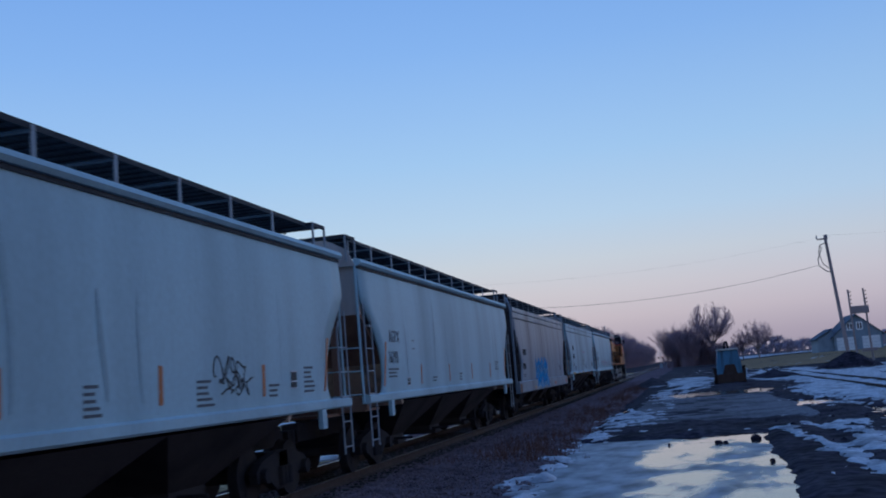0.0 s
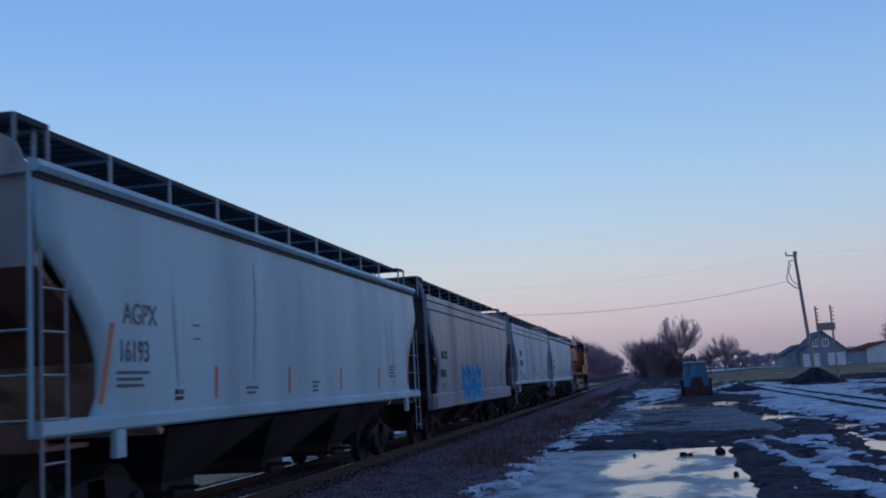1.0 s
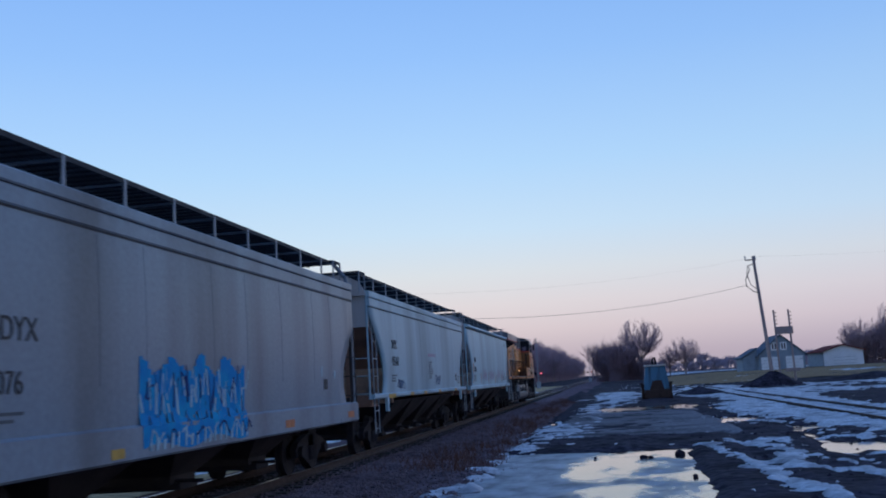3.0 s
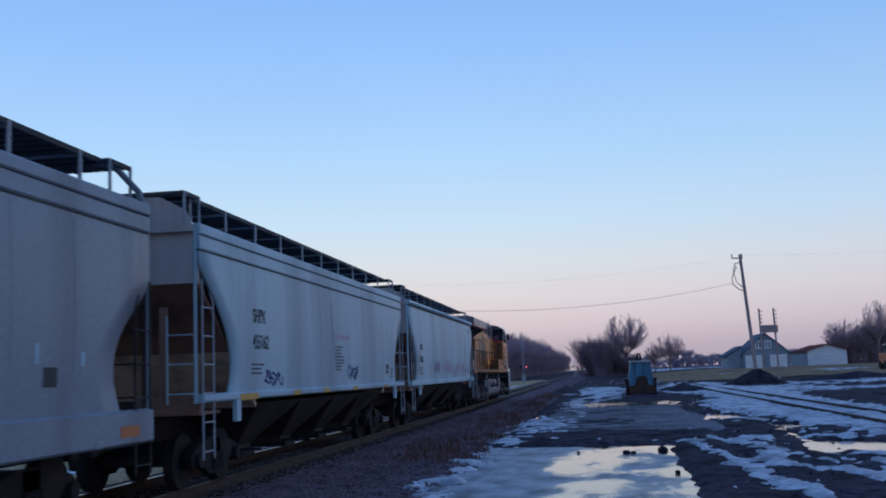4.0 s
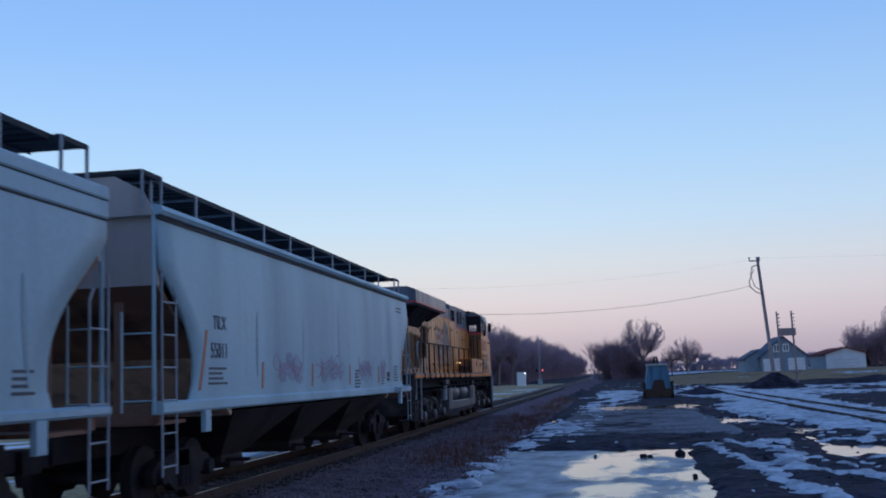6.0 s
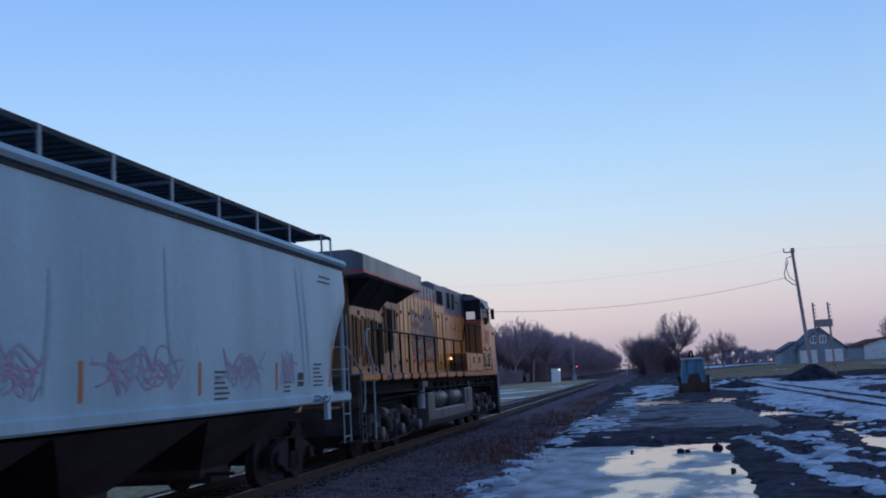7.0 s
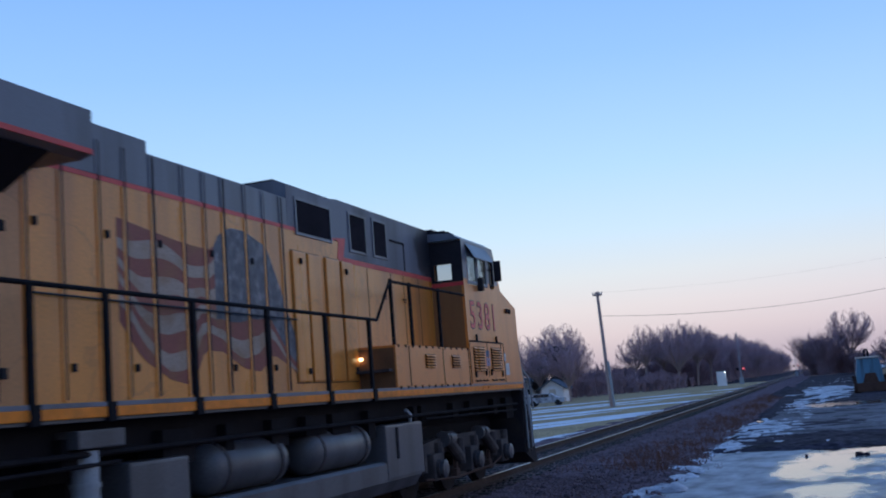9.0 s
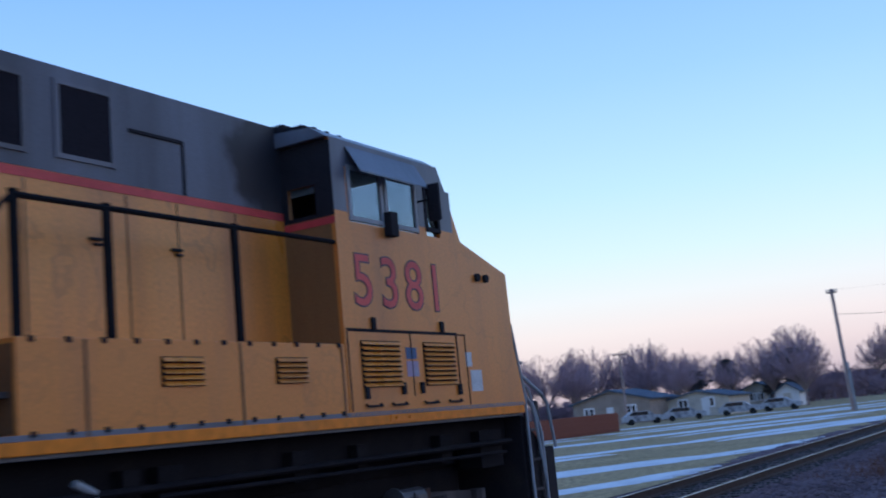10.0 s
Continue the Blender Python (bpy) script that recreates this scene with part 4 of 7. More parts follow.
def panel_frame(car, half, y, z0, z1, w):
    """Pale painted edge and dividing line of a black stencil panel."""
    for za, zb in ((z0 - 0.02, z0), (z1, z1 + 0.02), (z0 + (z1 - z0) * 0.36, z0 + (z1 - z0) * 0.36 + 0.02)):
        strip(car, "panel_line", WHITE_TAPE, half, y, za, zb, w + 0.03, out=0.009)


def lines_of_print(car, half, y, z, rows, w, h=0.035, gap=0.075):
    """Small print too small to read: bars."""
    for i in range(rows):
        strip(car, "small_print", GREY_INK, half, y + w * 0.5 * (0.8 + 0.2 * math.sin(i * 5.1)), z - i * gap - h, z - i * gap, w * (0.8 + 0.2 * math.sin(i * 5.1)))


def scrawl(car, half, material, y0, y1, z0, z1, seed, n=80, r=0.018, name="graffiti_tag", label=""):
    """A looping spray-can line over the side sheet."""
    rng = random.Random(seed)
    b = B()
    pts, drift = [], 0.0
    for i in range(n):
        t = i / (n - 1)
        drift += rng.uniform(-6.0, 6.0) / n
        pts.append((y0 + (y1 - y0) * (t + 0.11 * math.sin(t * 34 + seed)), z0 + (z1 - z0) * (0.5 + 0.34 * math.sin(t * 24 + seed * 2 + drift) + 0.16 * math.sin(t * 53 + seed + drift))))
    sides = []
    for i, (y, z) in enumerate(pts):
        (ya, za), (yb, zb) = pts[max(0, i - 1)], pts[min(n - 1, i + 1)]
        s_ = Vector((za - zb, yb - ya)).normalized() * r
        sides.append([b.verts.new((half(z) + 0.007, y + k * s_.x, z + k * s_.y)) for k in (1, -1)])
    for (p, q), (u, w) in zip(sides, sides[1:]):
        b.faces.new((p, u, w, q))
    return part(name, b, material, car, label)


def build_hoppers():
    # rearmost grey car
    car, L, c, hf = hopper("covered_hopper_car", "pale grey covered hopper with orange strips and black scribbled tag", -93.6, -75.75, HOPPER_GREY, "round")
    for y in (-89.1, -86.0, -82.95, -79.8):
        strip(car, "reflective_strip", ORANGE_TAPE, hf, y - c, 1.68, 2.14, 0.10, 0.0)
    strip(car, "reflective_strip", ORANGE_TAPE, hf, -77.1 - c, 1.68, 2.58, 0.09, 0.25)
    scrawl(car, hf, BLACK, -81.45 - c, -80.45 - c, 1.80, 2.26, 3, 120, 0.014)
    scrawl(car, hf, BLACK, -81.2 - c, -80.3 - c, 1.72, 2.0, 5, 80, 0.012)
    lines_of_print(car, hf, -84.6 - c, 1.95, 5, 0.35)
    lines_of_print(car, hf, -82.0 - c, 1.95, 5, 0.5)
    lines_of_print(car, hf, -79.6 - c, 1.85, 3, 0.5)
    lines_of_print(car, hf, -78.1 - c, 2.1, 6, 0.5)
    strip(car, "black_panel", BLACK, hf, -78.57 - c, 1.78, 2.02, 0.24)
    panel_frame(car, hf, -78.57 - c, 1.78, 2.02, 0.24)
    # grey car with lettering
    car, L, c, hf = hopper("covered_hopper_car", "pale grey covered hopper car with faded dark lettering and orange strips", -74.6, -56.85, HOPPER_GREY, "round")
    text_part("lettering", "AGPX", 0.36, side_text(hf(2.8) + 0.004, -72.85 - c, 2.58), GREY_INK, car, squash=0.92)
    text_part("lettering", "16193", 0.36, side_text(hf(2.3) + 0.006, -72.97 - c, 2.14), GREY_INK, car, squash=0.86)
    lines_of_print(car, hf, -73.0 - c, 2.03, 3, 1.0)
    strip(car, "reflective_strip", ORANGE_TAPE, hf, -73.36 - c, 1.67, 2.58, 0.10, 0.26)
    for y in (-70.15, -67.05, -64.0, -61.0):
        strip(car, "reflective_strip", ORANGE_TAPE, hf, y - c, 1.66, 2.10, 0.09, 0.0)
    strip(car, "reflective_strip", ORANGE_TAPE, hf, -58.2 - c, 1.67, 2.62, 0.10, 0.27)
    strip(car, "black_panel", BLACK, hf, -71.35 - c, 1.66, 1.80, 0.24)
    panel_frame(car, hf, -71.35 - c, 1.66, 1.80, 0.24)
    for z in (2.45, 2.63):
        strip(car, "stencil_frame", GREY_INK, hf, -70.8 - c, z, z + 0.02, 0.22)
    lines_of_print(car, hf, -69.0 - c, 1.8, 2, 0.6)
    lines_of_print(car, hf, -65.8 - c, 1.85, 3, 0.5)
    lines_of_print(car, hf, -60.0 - c, 2.15, 4, 0.7)
    # brown-stained car with blue graffiti
    car, L, c, hf = hopper("covered_hopper_car", "rust-stained dull grey covered hopper car with bright blue graffiti", -55.25, -38.45, HOPPER_BROWNED, "deep")
    text_part("lettering", "NDYX", 0.36, side_text(hf(2.5) + 0.006, -53.65 - c, 2.38), BLACK, car, squash=0.98)
    text_part("lettering", "84076", 0.34, side_text(hf(2.0) + 0.006, -53.78 - c, 1.84), BLACK, car, squash=1.0)
    lines_of_print(car, hf, -53.7 - c, 1.66, 2, 1.0)
    b = B()
    rng = random.Random(4)
    ys = [-50.2 + 0.09 * i for i in range(45)]
    for ya, yb in zip(ys, ys[1:]):
        t0 = 2.16 + 0.13 * math.sin(ya * 6.1) + rng.uniform(-0.05, 0.07)
        z0 = 1.08 + 0.06 * math.sin(ya * 3.0)
        zs = [z0 + (t0 - z0) * i / 8 for i in range(9)]
        for za, zb in zip(zs, zs[1:]):
            o = 0.008 if za > 1.38 else 0.036
            xa, xb = (max(hf(za), 1.60 if za < 1.42 else 0)), (max(hf(zb), 1.60 if zb < 1.42 else 0))
            v = [b.verts.new(p) for p in ((xa + o, ya - c, za), (xa + o, yb - c, za), (xb + o, yb - c, zb), (xb + o, ya - c, zb))]
            b.faces.new(v)
    part("graffiti", b, SPRAY_BLUE, car, "bright blue spray-painted letters")
    rg = random.Random(9)
    for i in range(34):
        y = -50.1 + 3.9 * i / 34 + rg.uniform(-0.04, 0.04) - c
        z0 = rg.uniform(1.42, 1.75)
        strip(car, "graffiti_stroke", (SPRAY_PALE, SPRAY_NAVY, SPRAY_PALE, SPRAY_BLUE)[i % 4], hf, y, z0, min(2.12, z0 + rg.uniform(0.2, 0.5)), rg.uniform(0.03, 0.08), rg.uniform(-0.1, 0.1), out=0.011)
        if i % 2:
            strip(car, "graffiti_stroke", SPRAY_PALE, lambda z: 1.632, y, 1.05, rg.uniform(1.15, 1.32), rg.uniform(0.04, 0.1), 0.03, out=0.011)
    for y, z0, z1, w_, m_, nm in ((-41.15, 1.72, 1.94, 0.30, BLACK, "black_panel"), (-41.45, 1.98, 2.2, 0.09, SPRAY_PALE, "sticker"), (-40.4, 1.95, 2.12, 0.1, SPRAY_PALE, "sticker")):
        strip(car, nm, m_, hf, y - c, z0, z1, w_)
    for y in (-43.9, -39.2):
        strip(car, "reflective_strip", ORANGE_TAPE, lambda z: 1.63, y - c, 1.06, 1.20, 0.55)
    strip(car, "rust_patch", END_SLOPE, lambda z: 1.63, -54.9 - c, 1.0, 1.3, 0.5)
    for i in range(8):
        y = -50.0 + 0.5 * i - c
        scrawl(car, lambda z: max(hf(z), 1.6 if z < 1.42 else 0) + (0.004 if z > 1.42 else 0.034), SPRAY_PALE if i % 2 else SPRAY_NAVY, y, y + 0.42, 1.5, 2.2, 11 + i, 9, 0.02, "graffiti_outline")
        scrawl(car, lambda z: 1.637, SPRAY_NAVY if i % 2 else SPRAY_PALE, y, y + 0.4, 1.1, 1.34, 31 + i, 6, 0.018, "graffiti_outline")
    strip(car, "reflective_strip", YELLOW_TAPE, lambda z: 1.63, -50.9 - c, 1.02, 1.14, 0.35)
    # pale car with ribbed top band
    car, L, c, hf = hopper("covered_hopper_car", "pale grey covered hopper car with black lettering and navy scribbled tags", -36.6, -19.3, HOPPER_PALE, "banded")
    text_part("lettering", "SHPX", 0.36, side_text(hf(2.9) + 0.006, -34.1 - c, 2.74), BLACK, car, squash=0.84)
    text_part("lettering", "455162", 0.36, side_text(hf(2.4) + 0.006, -34.12 - c, 2.28), BLACK, car, squash=0.86)
    lines_of_print(car, hf, -34.2 - c, 2.02, 3, 0.9)
    strip(car, "reflective_strip", YELLOW_TAPE, lambda z: 1.63, -34.42 - c, 1.40, 1.51, 0.96)
    for y in (-31.43, -29.1, -26.2, -22.3):
        strip(car, "reflective_strip", YELLOW_TAPE, lambda z: 1.63, y - c, 1.41, 1.51, 0.5)
    scrawl(car, hf, SPRAY_NAVY, -33.45 - c, -32.35 - c, 1.62, 1.90, 7, 110, 0.018)
    scrawl(car, hf, SPRAY_NAVY, -26.8 - c, -25.75 - c, 1.66, 2.02, 9, 80, 0.02)
    lines_of_print(car, hf, -28.1 - c, 2.45, 8, 0.9)
    strip(car, "faded_red_stencil", SPRAY_PINK, hf, -27.4 - c, 2.62, 2.72, 1.5)
    strip(car, "black_panel", BLACK, hf, -21.9 - c, 1.80, 2.06, 0.32)
    panel_frame(car, hf, -21.9 - c, 1.80, 2.06, 0.32)
    lines_of_print(car, hf, -21.4 - c, 1.95, 4, 0.5)
    text_part("lettering", "455162", 0.24, Matrix.Translation((-0.4, -L - 0.17, 3.62)) @ Matrix.Rotation(radians(90), 4, "X"), BLACK, car)
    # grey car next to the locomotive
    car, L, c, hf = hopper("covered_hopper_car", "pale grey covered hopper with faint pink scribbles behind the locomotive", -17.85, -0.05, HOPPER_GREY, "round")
    text_part("lettering", "TILX", 0.30, side_text(hf(2.7) + 0.006, -15.95 - c, 2.58), GREY_INK, car, squash=0.9)
    text_part("lettering", "55011", 0.34, side_text(hf(2.3) + 0.006, -16.05 - c, 2.14), GREY_INK, car, squash=0.86)
    lines_of_print(car, hf, -16.1 - c, 2.0, 4, 0.9)
    strip(car, "reflective_strip", ORANGE_TAPE, hf, -16.45 - c, 1.66, 2.55, 0.09, 0.25)
    for y in (-13.6, -10.5, -7.4, -4.35):
        strip(car, "reflective_strip", ORANGE_TAPE, hf, y - c, 1.65, 2.10, 0.09, 0.0)
    strip(car, "reflective_strip", ORANGE_TAPE, hf, -1.4 - c, 1.66, 2.55, 0.09, 0.25)
    for k, (ya, yb) in enumerate(((-12.9, -11.2), (-10.1, -8.0), (-6.7, -5.0), (-4.15, -3.4))):
        for i in range(3):
            scrawl(car, hf, SPRAY_PINK, ya + 0.1 * i - c, yb - 0.12 * i - c, 1.70 + 0.06 * i, 2.3 - 0.1 * i, 41 + 7 * k + i, 110, 0.016)
    scrawl(car, lambda z: 1.63, SPRAY_NAVY, -2.6 - c, -1.6 - c, 1.38, 1.52, 51, 80, 0.012)
    lines_of_print(car, hf, -6.9 - c, 1.98, 6, 0.55)
    lines_of_print(car, hf, -4.0 - c, 1.8, 3, 0.5)
    lines_of_print(car, hf, -2.4 - c, 2.1, 6, 0.6)
    strip(car, "black_panel", BLACK, hf, -3.13 - c, 1.70, 1.94, 0.30)
    panel_frame(car, hf, -3.13 - c, 1.70, 1.94, 0.30)
    strip(car, "stencil_frame", GREY_INK, hf, -1.5 - c, 3.62, 3.66, 0.8)
    strip(car, "stencil_frame", GREY_INK, hf, -1.4 - c, 3.72, 3.76, 0.7)


# ---- locomotive ----
def louvre(parent, x, y0, y1, z0, z1, n):
    b = B()
    box(b, x, x + 0.006, y0, y1, z0, z1)
    lv = part("louvre", b, SCREEN, parent, "black louvred vent")
    for i in range(n):
        z = z0 + (z1 - z0) * (i + 0.5) / n
        b = B()
        prism(b, [(x + 0.004, z + 0.018), (x + 0.035, z - 0.012), (x + 0.035, z - 0.018), (x + 0.004, z + 0.006)], y0 + 0.01, y1 - 0.01)
        part("slat", b, UP_YELLOW, lv)


def locomotive():
    car = thing("locomotive", "weathered yellow and grey diesel locomotive with a faded flag", "locomotive", group="train of covered hopper cars")
    TRAIN.append((car, 0.0))
    W, HW = 1.53, 0.90
    # frame and sill
    b = B()
    box(b, -W, W, 1.25, 22.25, 1.86, 1.90)
    part("deck", b, UP_GREY, car)
    b = B()
    box(b, -0.9, 0.9, 1.3, 22.2, 1.2, 1.859)
    part("underframe", b, OIL_BLACK, car, "black grimy underframe")
    for k in (-1, 1):
        b = B()
        box(b, min(k * 1.45, k * W), max(k * 1.45, k * W), 7.0, 22.25, 1.765, 1.858, 0.008)
        part("side_sill", b, UP_ORANGE, car, "orange-yellow deck sill")
        b = B()
        box(b, min(k * 1.45, k * W), max(k * 1.45, k * W), 1.3, 6.995, 1.765, 1.858, 0.008)
        part("rear_sill", b, UP_ORANGE, car, "grimy orange rear deck sill")
        b = B()
        x0, x1 = sorted((k * (W - 0.002), k * (W + 0.004)))
        box(b, x0, x1, 3.45, 4.05, 1.77, 1.853)
        part("sill_plate", b, TANK, car, "bare grey plate on the deck sill")
        b = B()
        box(b, x0, x1, 5.15, 5.5, 1.79, 1.84)
        part("sticker", b, WHITE_TAPE, car)
        b = B()
        box(b, min(k * 1.05, k * 1.25), max(k * 1.05, k * 1.25), 1.3, 22.2, 1.45, 1.765)
        part("sill_web", b, OIL_BLACK, car)
        b = B()
        box(b, min(k * 1.25, k * 1.50), max(k * 1.25, k * 1.50), 1.3, 22.2, 1.735, 1.764)
        part("sill_flange", b, TANK, car, "grey lower flange of the deck sill")
    # long hood: yellow below, red line, grey above
    b = B()
    box(b, -HW, HW, 7.72, 18.7, 1.9, 4.16)
    hood = part("hood", b, UP_YELLOW, car, "yellow hood with ribbed doors")
    b = B()
    box(b, -HW, HW, 2.65, 7.719, 1.9, 4.159)
    part("rear_hood", b, REAR_YELLOW, car, "soot-browned yellow rear hood")
    b = B()
    prism(b, [(-HW - 0.002, 4.16), (-HW - 0.002, 4.58), (-0.7, 4.67), (0.7, 4.67), (HW + 0.002, 4.58), (HW + 0.002, 4.16)], 2.65, 13.0)
    part("hood_top", b, UP_GREY, car)
    b = B()
    prism(b, [(-HW - 0.004, 3.93), (-HW - 0.004, 4.78), (-0.75, 4.85), (0.75, 4.85), (HW + 0.004, 4.81), (HW + 0.004, 3.93)], 14.62, 18.69)
    prism(b, [(-HW - 0.004, 4.17), (-HW - 0.004, 4.78), (-0.75, 4.85), (0.75, 4.85), (HW + 0.004, 4.78), (HW + 0.004, 4.17)], 12.95, 14.62)
    bl = part("blower_housing", b, SOOTED_GREY, car, "grey blower housing with a black soot bloom")
    b = B()
    prism(b, [(-0.86, 4.76), (-0.7, 4.88), (0.7, 4.88), (0.86, 4.76)], 12.97, 15.0)
    part("housing_roof", b, SOOT, bl)
    b = B()
    prism(b, [(-HW - 0.006, 4.2), (-HW - 0.006, 4.72), (-0.75, 4.77), (0.75, 4.77), (HW + 0.006, 4.72), (HW + 0.006, 4.2)], 7.9, 9.7)
    part("exhaust_housing", b, UP_GREY, car)
    for k in (-1, 1):
        b = B()
        x = k * (HW + 0.006)
        box(b, min(x, x - k * 0.02), max(x, x - k * 0.02), 8.0, 14.45, 4.145, 4.195)
        prism(b, [(14.44, 4.195), (14.84, 4.23), (14.74, 3.925), (14.60, 3.85), (14.52, 3.90), (14.58, 4.145)], min(x, x - k * 0.02), max(x, x - k * 0.02), "x")
        box(b, min(x, x - k * 0.02), max(x, x - k * 0.02), 14.7, 18.66, 3.85, 3.925)
        part("red_stripe", b, UP_RED, car, "faded red stripe")
    # hood doors: upright ribs, latches and hinges
    door_edges = [7.75, 8.25, 8.82, 9.25, 9.74, 10.35, 10.8, 11.22, 11.76, 12.24, 12.72]
    for y in door_edges:
        b = B()
        box(b, HW, HW + 0.014, y - 0.02, y + 0.02, 1.93, 4.13, 0.005)
        part("door_rib", b, UP_YELLOW, hood)
        b = B()
        wide = 0.055 if y in (9.74, 11.22, 12.72) else 0.034
        box(b, HW - 0.01, HW + 0.009, y + 0.021, y + 0.021 + wide, 1.95, 4.56 if 8 < y < 13 else 4.12)
        part("door_gap", b, SOOT, hood, "dark gap between hood doors")
        if y > 8 and y < 13:
            b = B()
            box(b, HW, HW + 0.016, y - 0.02, y + 0.02, 4.2, 4.56)
            part("door_rib", b, UP_GREY, hood)
    b = B()
    box(b, 0, 0.03, -0.022, 0.022, -0.04, 0.04)
    me = mesh_of("door_latch", b, SOOT)
    for i, y in enumerate(door_edges[:-1]):
        for z in (2.25, 3.60):
            if (i + int(z * 2)) % 2:
                o = new("door_latch", me)
                o.parent, o.location = hood, (HW, y + 0.14, z)
    # raised rounded doors ahead of the flag
    for y0, y1 in ((12.99, 13.40), (13.46, 13.85), (14.04, 14.51), (14.59, 15.0)):
        b = B()
        box(b, HW - 0.01, HW + 0.035, y0, y1, 2.05, 3.86, 0.03)
        part("door_panel", b, UP_YELLOW, hood, "raised hood door with rounded edges")
        b = B()
        box(b, HW - 0.01, HW + 0.003, y0 - 0.012, y1 + 0.012, 2.035, 3.875)
        part("door_gap", b, SHADE_AND_GRIME_YELLOW, hood, "grimy gap round a hood door")
    for y, z in ((13.2, 3.72), (14.72, 3.70), (13.3, 2.20), (14.9, 2.22)):
        o = new("door_latch", me)
        o.parent, o.location = hood, (HW + 0.035, y, z)
    b = B()
    rod(b, (HW + 0.04, 7.8, 2.93), (HW + 0.04, 13.0, 2.90), 0.012)
    part("grab_bar", b, DARK_STEEL, hood)
    # rear screened compartment
    for y0, y1, z0, z1 in ((2.85, 3.15, 2.12, 3.25), (3.30, 3.55, 2.35, 3.20), (3.70, 4.02, 2.12, 3.26), (4.25, 4.70, 2.12, 3.24), (5.05, 5.60, 2.12, 3.2), (5.95, 6.72, 2.47, 3.62), (6.80, 7.08, 3.05, 3.6)):
        b = B()
        box(b, HW, HW + 0.008, y0, y1, z0, z1)
        sc = part("intake_screen", b, SCREEN, hood, "black screened opening")
        b = B()
        for ya in (y0, y1):
            box(b, HW, HW + 0.05, ya - 0.035, ya + 0.035, z0 - 0.03, z1 + 0.03)
        for za in (z0, z1):
            box(b, HW, HW + 0.045, y0 - 0.03, y1 + 0.03, za - 0.02, za + 0.02)
        part("screen_frame", b, BROWNED_YELLOW, sc)
    for y, z in ((3.42, 3.36), (3.42, 1.98), (4.86, 3.12), (4.86, 2.02), (5.75, 3.42), (6.9, 2.85), (6.9, 2.1), (7.45, 3.5), (7.45, 2.2), (4.12, 2.0)):
        b = B()
        box(b, HW, HW + 0.03, y - 0.045, y + 0.045, z - 0.05, z + 0.05, 0.012)
        part("door_catch", b, SOOT, hood, "dark recessed door catch")
    for y in (4.14, 4.95, 6.86, 7.4):
        b = B()
        box(b, HW - 0.01, HW + 0.006, y - 0.012, y + 0.012, 1.95, 3.45 if y < 5 else 3.75)
        part("door_gap", b, SOOT, hood, "dark gap between hood doors")
    # radiator wing
    b = B()
    prism(b, [(-W, 4.14), (-W, 4.55), (-1.25, 4.66), (1.25, 4.66), (W, 4.55), (W, 4.14), (1.40, 4.10), (-1.40, 4.10)], 1.70, 7.95)
    rad = part("radiator_wing", b, UP_GREY, car, "wide grey radiator wing overhanging the hood")
    b = B()
    prism(b, [(-HW - 0.01, 3.50), (-1.42, 4.095), (1.42, 4.095), (HW + 0.01, 3.50)], 2.66, 5.4)
    prism(b, [(-HW - 0.01, 3.80), (-1.42, 4.094), (1.42, 4.094), (HW + 0.01, 3.80)], 5.4, 7.5)
    part("radiator_screen", b, SCREEN, rad, "black sloping radiator screens")
    for y in (2.72, 4.05, 5.36):
        b = B()
        prism(b, [(HW + 0.0, 3.46), (1.43, 4.06), (1.43, 4.10), (HW - 0.02, 3.55)], y - 0.012, y + 0.012)
        part("screen_bar", b, DARK_STEEL, rad)
    for k in (-1, 1):
        b = B()
        box(b, min(k * (W - 0.01), k * (W + 0.004)), max(k * (W - 0.01), k * (W + 0.004)), 1.70, 7.95, 4.135, 4.185)
        part("red_stripe", b, UP_RED, rad)
    b = B()
    box(b, -W, W, 1.694, 1.72, 4.135, 4.185)
    part("red_stripe", b, UP_RED, rad)
    b = B()
    for i in range(9):
        box(b, 1.05, 1.2, 5.4 + 0.27 * i, 5.5 + 0.27 * i, 4.60, 4.69, 0.01)
    box(b, -1.2, 1.24, 4.9, 7.8, 4.62, 4.675)
    part("roof_fitting", b, UP_GREY, rad)
    # windows of the blower section
    for y0, y1, z0, z1 in ((13.19, 14.32, 4.12, 4.62), (15.0, 15.63, 4.06, 4.66), (15.94, 16.50, 4.07, 4.68)):
        b = B()
        box(b, HW, HW + 0.012, y0, y1, z0, z1)
        sc = part("intake_screen", b, SCREEN, car, "black screened opening")
        b = B()
        for ya in (y0, y1):
            box(b, HW, HW + 0.022, ya - 0.022, ya + 0.022, z0 - 0.022, z1 + 0.022)
        for za in (z0, z1):
            box(b, HW, HW + 0.02, y0 - 0.02, y1 + 0.02, za - 0.02, za + 0.02)
        part("screen_frame", b, UP_GREY, sc)
    b = B()
    box(b, HW, HW + 0.02, 16.68, 17.31, 4.40, 4.43)
    box(b, HW, HW + 0.015, 17.29, 17.32, 3.93, 4.4)
    part("door_drip_rail", b, SOOT, car)
    # cab, hollow, with windows
    T = 0.05
    cab = None
    for k in (1, -1):
        b = B()
        x0, x1 = sorted((k * W, k * (W - T)))
        prism(b, [(18.67, 2.6), (22.12, 2.6), (22.10, 3.53), (21.05, 3.84), (18.67, 3.84)], x0, x1, "x")
        if cab is None:
            cab = part("cab", b, DUSTY_YELLOW, car, "yellow cab with grey top")
            cab.location = (0, 0, -0.07)
        else:
            part("cab_far_side", b, DUSTY_YELLOW, cab)
